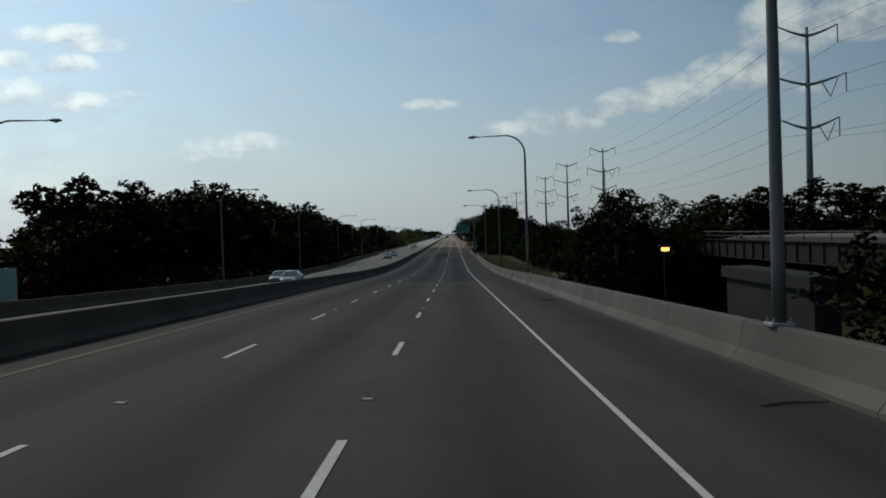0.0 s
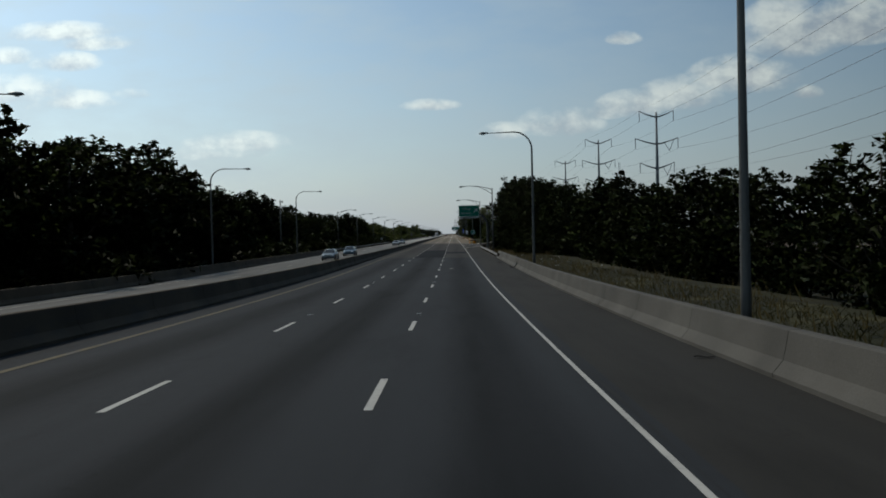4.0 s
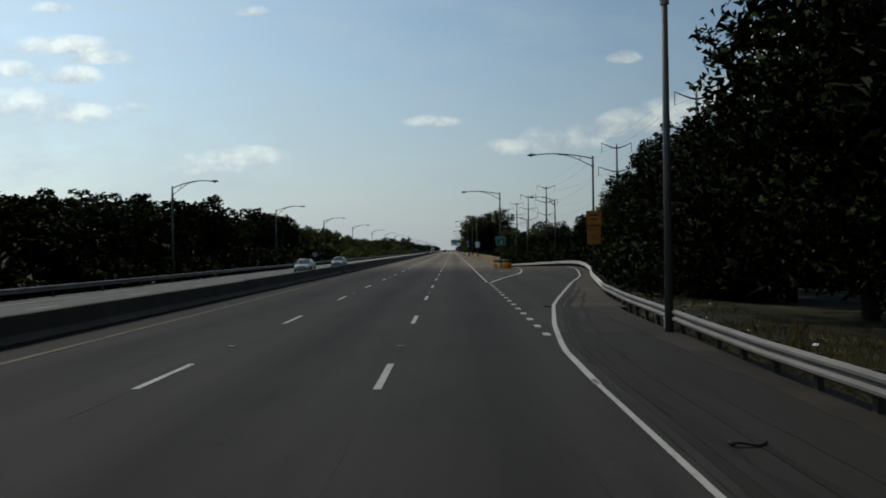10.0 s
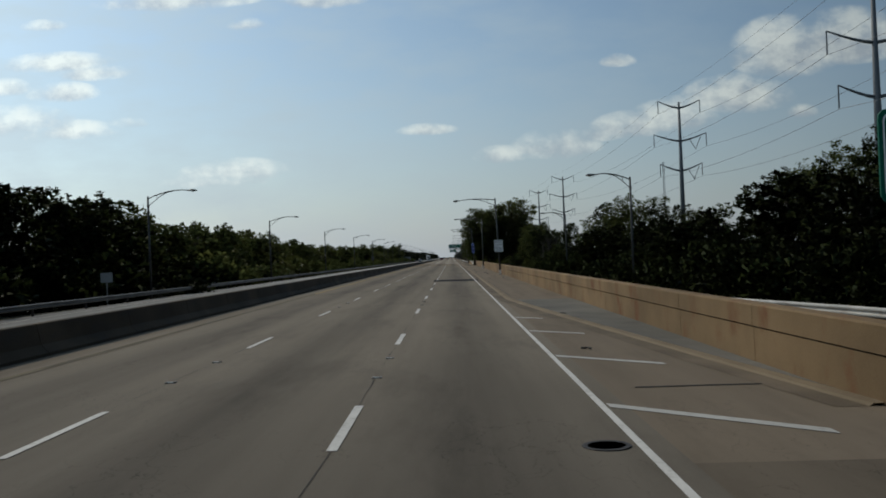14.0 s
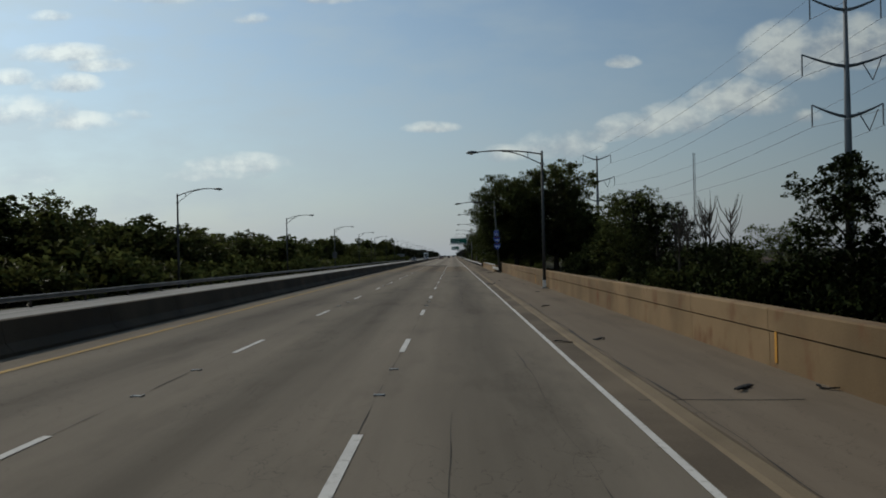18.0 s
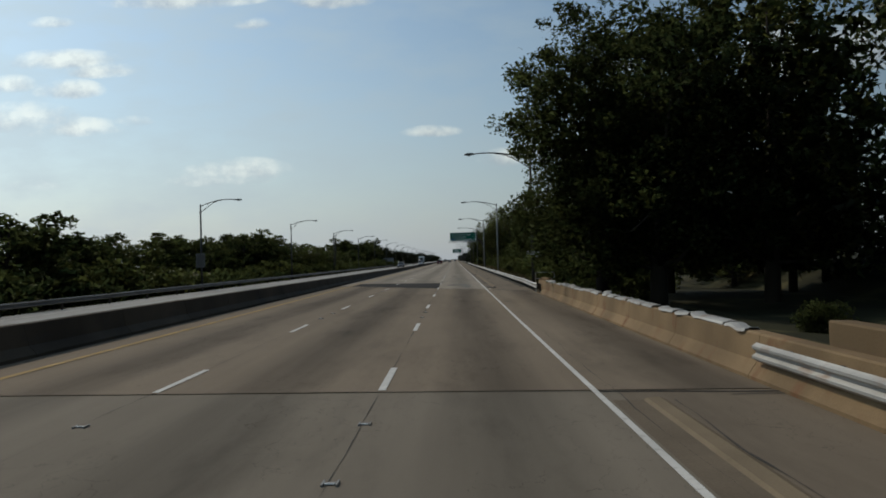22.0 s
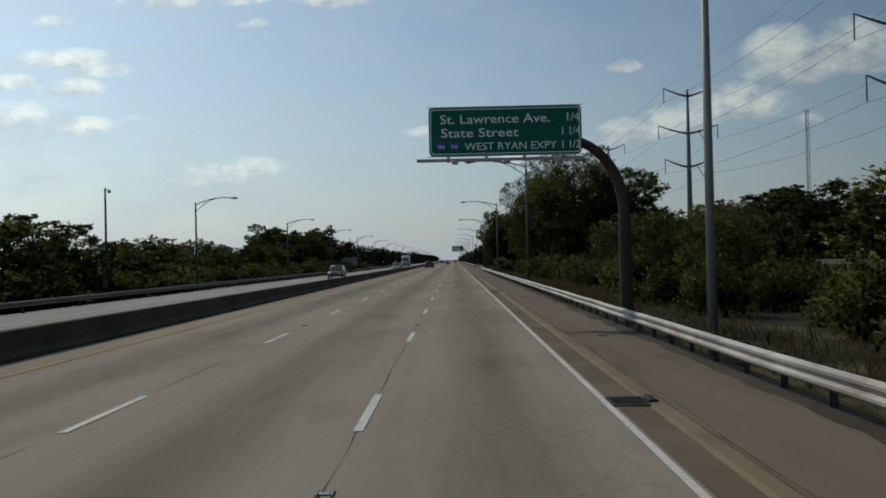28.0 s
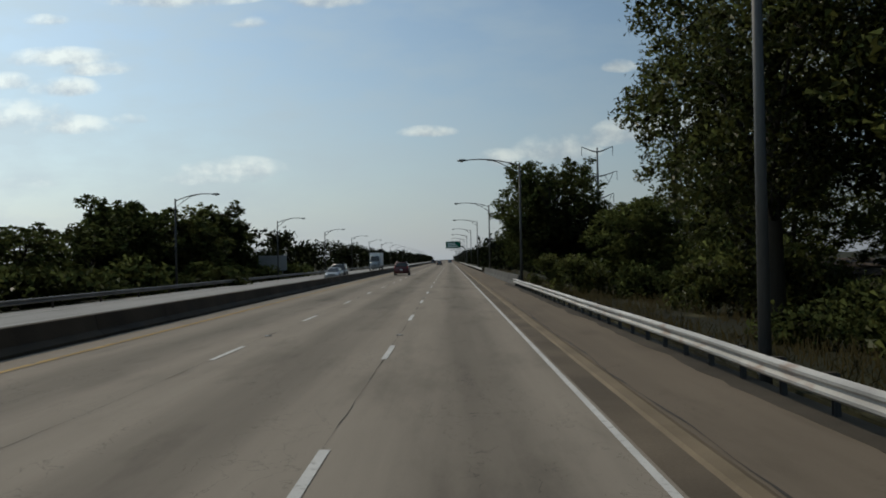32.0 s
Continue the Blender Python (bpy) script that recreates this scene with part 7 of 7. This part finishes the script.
def wheel(parent, x, y, r, side):
    v, f = spun([(r * 0.62, -0.10), (r * 0.94, -0.10), (r, -0.06), (r, 0.06), (r * 0.94, 0.10), (r * 0.62, 0.10)], 22)
    t = part("wheel", ([(z, a, b) for a, b, z in v], f), M_TYRE, parent, smooth=False, at=(x, y, r))
    v, f = spun([(r * 0.64, -0.07), (r * 0.60, 0.075), (r * 0.22, 0.05), (r * 0.10, 0.075), (0.01, 0.075)], 16)
    part("rim", ([(z * side, a, b) for a, b, z in v], f), M_RIM, t)


def frustum(base, top, bevel):
    """Block whose top rectangle (y0, y1, half width, z) differs from its bottom one; returns the shape and its eight corners."""
    c = []
    for y0, y1, w, z in (base, top):
        c += [(-w, y0, z), (w, y0, z), (w, y1, z), (-w, y1, z)]
    bm = bmesh.new()
    vs = [bm.verts.new(p) for p in c]
    for f in ((3, 2, 1, 0), (4, 5, 6, 7), (0, 1, 5, 4), (2, 3, 7, 6), (1, 2, 6, 5), (3, 0, 4, 7)):
        bm.faces.new([vs[i] for i in f])
    bmesh.ops.bevel(bm, geom=list(bm.edges), offset=bevel, segments=3, affect="EDGES")
    return bm, [Vector(p) for p in c]


def glazing(parent, quad, u0, u1, v0, v1, name, slant=0.0):
    """Pane on the face a, b (bottom), c, d (top) of a cabin, from u0 to u1 along it and v0 to v1 up it, standing just proud."""
    a, b, c, d = quad
    n = (b - a).cross(d - a).normalized()

    def at(u, v):
        return a.lerp(b, u).lerp(d.lerp(c, u), v) + n * 0.008
    pts = [at(u0, v0), at(u1, v0), at(u1 - slant, v1), at(u0 + slant, v1)]
    verts = pts + [p - n * 0.02 for p in pts]
    part(name, (verts, [(0, 1, 2, 3), (7, 6, 5, 4), (0, 4, 5, 1), (1, 5, 6, 2), (2, 6, 7, 3), (3, 7, 4, 0)]), M_GLASS, parent, label="tinted glass")


FORMS = {
    # half width, wheel radius, axles, lower body sections, cabin's bottom and top
    "sedan": (0.89, 0.32, (-1.40, 1.42),
              [(-2.38, 0.72, 0.46, 0.80, 0.40), (-2.28, 0.84, 0.28, 0.96, 0.34), (-1.7, 0.88, 0.20, 1.00, 0.30), (-0.6, 0.89, 0.18, 0.97, 0.28), (0.6, 0.89, 0.18, 0.95, 0.28), (1.3, 0.88, 0.2, 0.91, 0.30), (2.0, 0.84, 0.22, 0.80, 0.34), (2.28, 0.76, 0.28, 0.70, 0.40), (2.38, 0.64, 0.36, 0.60, 0.45)],
              (-1.85, 1.25, 0.80, 0.90), (-0.98, 0.32, 0.58, 1.43)),
    "van": (0.98, 0.35, (-1.5, 1.55),
            [(-2.45, 0.88, 0.46, 1.02, 0.32), (-2.38, 0.96, 0.30, 1.10, 0.28), (-1.2, 0.99, 0.24, 1.10, 0.26), (0.6, 0.99, 0.24, 1.08, 0.26), (1.5, 0.97, 0.24, 1.02, 0.3), (2.2, 0.90, 0.28, 0.90, 0.35), (2.42, 0.80, 0.34, 0.74, 0.4), (2.5, 0.7, 0.4, 0.64, 0.45)],
            (-2.42, 1.55, 0.93, 1.00), (-2.12, 0.45, 0.74, 1.76)),
    "suv": (0.98, 0.37, (-1.45, 1.5),
            [(-2.42, 0.86, 0.52, 1.0, 0.32), (-2.34, 0.96, 0.36, 1.12, 0.28), (0.0, 0.98, 0.3, 1.12, 0.26), (1.2, 0.97, 0.3, 1.08, 0.26), (2.25, 0.93, 0.34, 1.0, 0.3), (2.42, 0.86, 0.42, 0.9, 0.35)],
            (-2.36, 1.12, 0.92, 1.02), (-2.10, 0.42, 0.74, 1.80)),
    "truck": (1.15, 0.50, (-5.6, -4.3, 2.9),
              [(1.6, 1.10, 0.45, 1.9, 0.3), (1.7, 1.15, 0.4, 2.2, 0.3), (2.6, 1.15, 0.4, 2.2, 0.3), (3.6, 1.05, 0.4, 1.75, 0.35), (3.8, 0.95, 0.5, 1.5, 0.4)],
              (1.62, 2.95, 1.08, 2.1), (1.75, 2.4, 0.98, 3.3)),
}


def vehicle(x, y, kind, mat, label, category, heading=1, group="cars on the road", rack=False):
    """A road vehicle; heading 1 drives away along the road, -1 comes towards."""
    o = thing("vehicle" if kind != "truck" else "truck", road(x, y, 0.0), label, category, group, turn=0 if heading > 0 else 180)
    W, R, axles, body, low, top = FORMS[kind]
    b = part("body", loft(body, 20), mat, o, smooth=True)
    bm, c = frustum(low, top, 0.07)
    cabin = part("cabin", bm, mat, o, smooth=True)
    glazing(cabin, (c[2], c[3], c[7], c[6]), 0.07, 0.93, 0.12, 0.90, "windscreen")
    glazing(cabin, (c[0], c[1], c[5], c[4]), 0.08, 0.92, 0.25, 0.88, "rear_window")
    for quad, back in (((c[1], c[2], c[6], c[5]), 0), ((c[3], c[0], c[4], c[7]), 1)):
        for u0, u1 in ((0.10, 0.44), (0.48, 0.90)) if kind != "truck" else ((0.2, 0.85),):
            if back:
                u0, u1 = 1 - u1, 1 - u0
            glazing(cabin, quad, u0, u1, 0.20, 0.86, "side_window", 0.02)
    if kind == "truck":
        part("box_body", box(2.5, 8.2, 2.9, (0, -2.75, 2.55), 0.03), M_WHITESIGN, o)
        part("chassis", box(1.0, 10.0, 0.25, (0, -1.6, 0.85), 0.02), M_TRIM, o)
    for s in (-1, 1):
        part("mirror", box(0.2, 0.1, 0.14, (s * (W + 0.04), low[1] - 0.45, low[3] + 0.14), 0.03), mat, o)
        if rack:
            part("roof_rail", tube([(s * 0.62, -1.9, 1.77), (s * 0.62, -1.8, 1.84), (s * 0.62, 0.1, 1.83), (s * 0.62, 0.2, 1.75)], 0.02, 6), M_RIM, o)
        for yy in axles:
            v, f = spun([(R * 1.16, -0.16), (R * 1.16, 0.015), (0.02, 0.015)], 20)
            part("wheel_arch", ([(z * s + s * (W - 0.004), p, q) for p, q, z in v], f), M_TRIM, b, at=(0, yy, R))
            wheel(o, s * (W - 0.07), yy, R, s)
        front, back = body[-1][0], body[0][0] if kind != "truck" else -6.85
        hz = (body[-2][2] + body[-2][3]) / 2 + 0.12
        part("headlight", box(0.36, 0.16, 0.15, (s * W * 0.66, front - 0.12, hz), 0.04), M_CLEAR, b)
        tz = 1.05 if kind != "sedan" else 0.82
        part("tail_light", box(0.16 if kind != "sedan" else 0.36, 0.10, 0.40 if kind != "sedan" else 0.15, (s * W * (0.86 if kind != "sedan" else 0.70), back + 0.07, tz), 0.02), M_TAIL, b)
    part("grille", box(W * 0.85, 0.06, 0.14, (0, front - 0.02, hz - 0.02), 0.02), M_TRIM, b)
    part("lower_intake", box(W * 1.1, 0.08, 0.10, (0, front - 0.05, 0.36), 0.02), M_TRIM, b)
    part("bumper", box(W * 1.75, 0.2, 0.2, (0, back + 0.08, 0.50), 0.06), M_TRIM if kind == "truck" else mat, b)
    part("plate_bar", box(0.32, 0.02, 0.15, (0, back - 0.02 if kind != "truck" else back - 0.07, 0.74), 0.005), M_WHITESIGN, b)
    return o


P_RED, P_SILVER, P_BLUE = paint("maroon_paint", (0.07, 0.008, 0.01)), paint("silver_paint", (0.11, 0.14, 0.155)), paint("blue_paint", (0.045, 0.09, 0.12))
P_WHITE, P_DARK, P_GREY = paint("white_paint_car", (0.20, 0.215, 0.22)), paint("black_paint", (0.015, 0.016, 0.018)), paint("grey_paint", (0.035, 0.037, 0.04))
vehicle(-4.9, 943, "van", P_RED, "dark maroon minivan with a silver roof rack in the fast lane", "minivan", rack=True)
vehicle(-1.9, 1120, "sedan", P_DARK, "black sedan far ahead in the middle lane", "car")
vehicle(-5.6, 1210, "suv", P_GREY, "dark grey car far ahead in the fast lane", "car")
vehicle(1.7, 1290, "suv", P_SILVER, "silver car far ahead in the slow lane", "car")
for x, y, k, m, label in ((-15.0, 96, "sedan", P_SILVER, "silver sedan on the opposite carriageway"), (-18.7, 109, "sedan", P_SILVER, "pale silver sedan beside another on the opposite carriageway"),
                          (-15.0, 229, "sedan", P_SILVER, "silver-blue sedan on the opposite carriageway"), (-15.0, 252, "sedan", P_BLUE, "dark blue sedan on the opposite carriageway"),
                          (-15.0, 366, "sedan", P_WHITE, "white sedan on the opposite carriageway"), (-15.0, 396, "sedan", P_WHITE, "white car following on the opposite carriageway"),
                          (-15.0, 845, "van", P_GREY, "dark grey van on the opposite carriageway"), (-12.2, 929, "sedan", P_WHITE, "white sedan far along the opposite carriageway"),
                          (-12.4, 935, "suv", P_DARK, "dark car behind a white sedan on the opposite carriageway"), (-15.5, 1030, "truck", P_WHITE, "white box truck on the opposite carriageway")):
    vehicle(x, y, k, m, label, "truck" if k == "truck" else "car", -1)
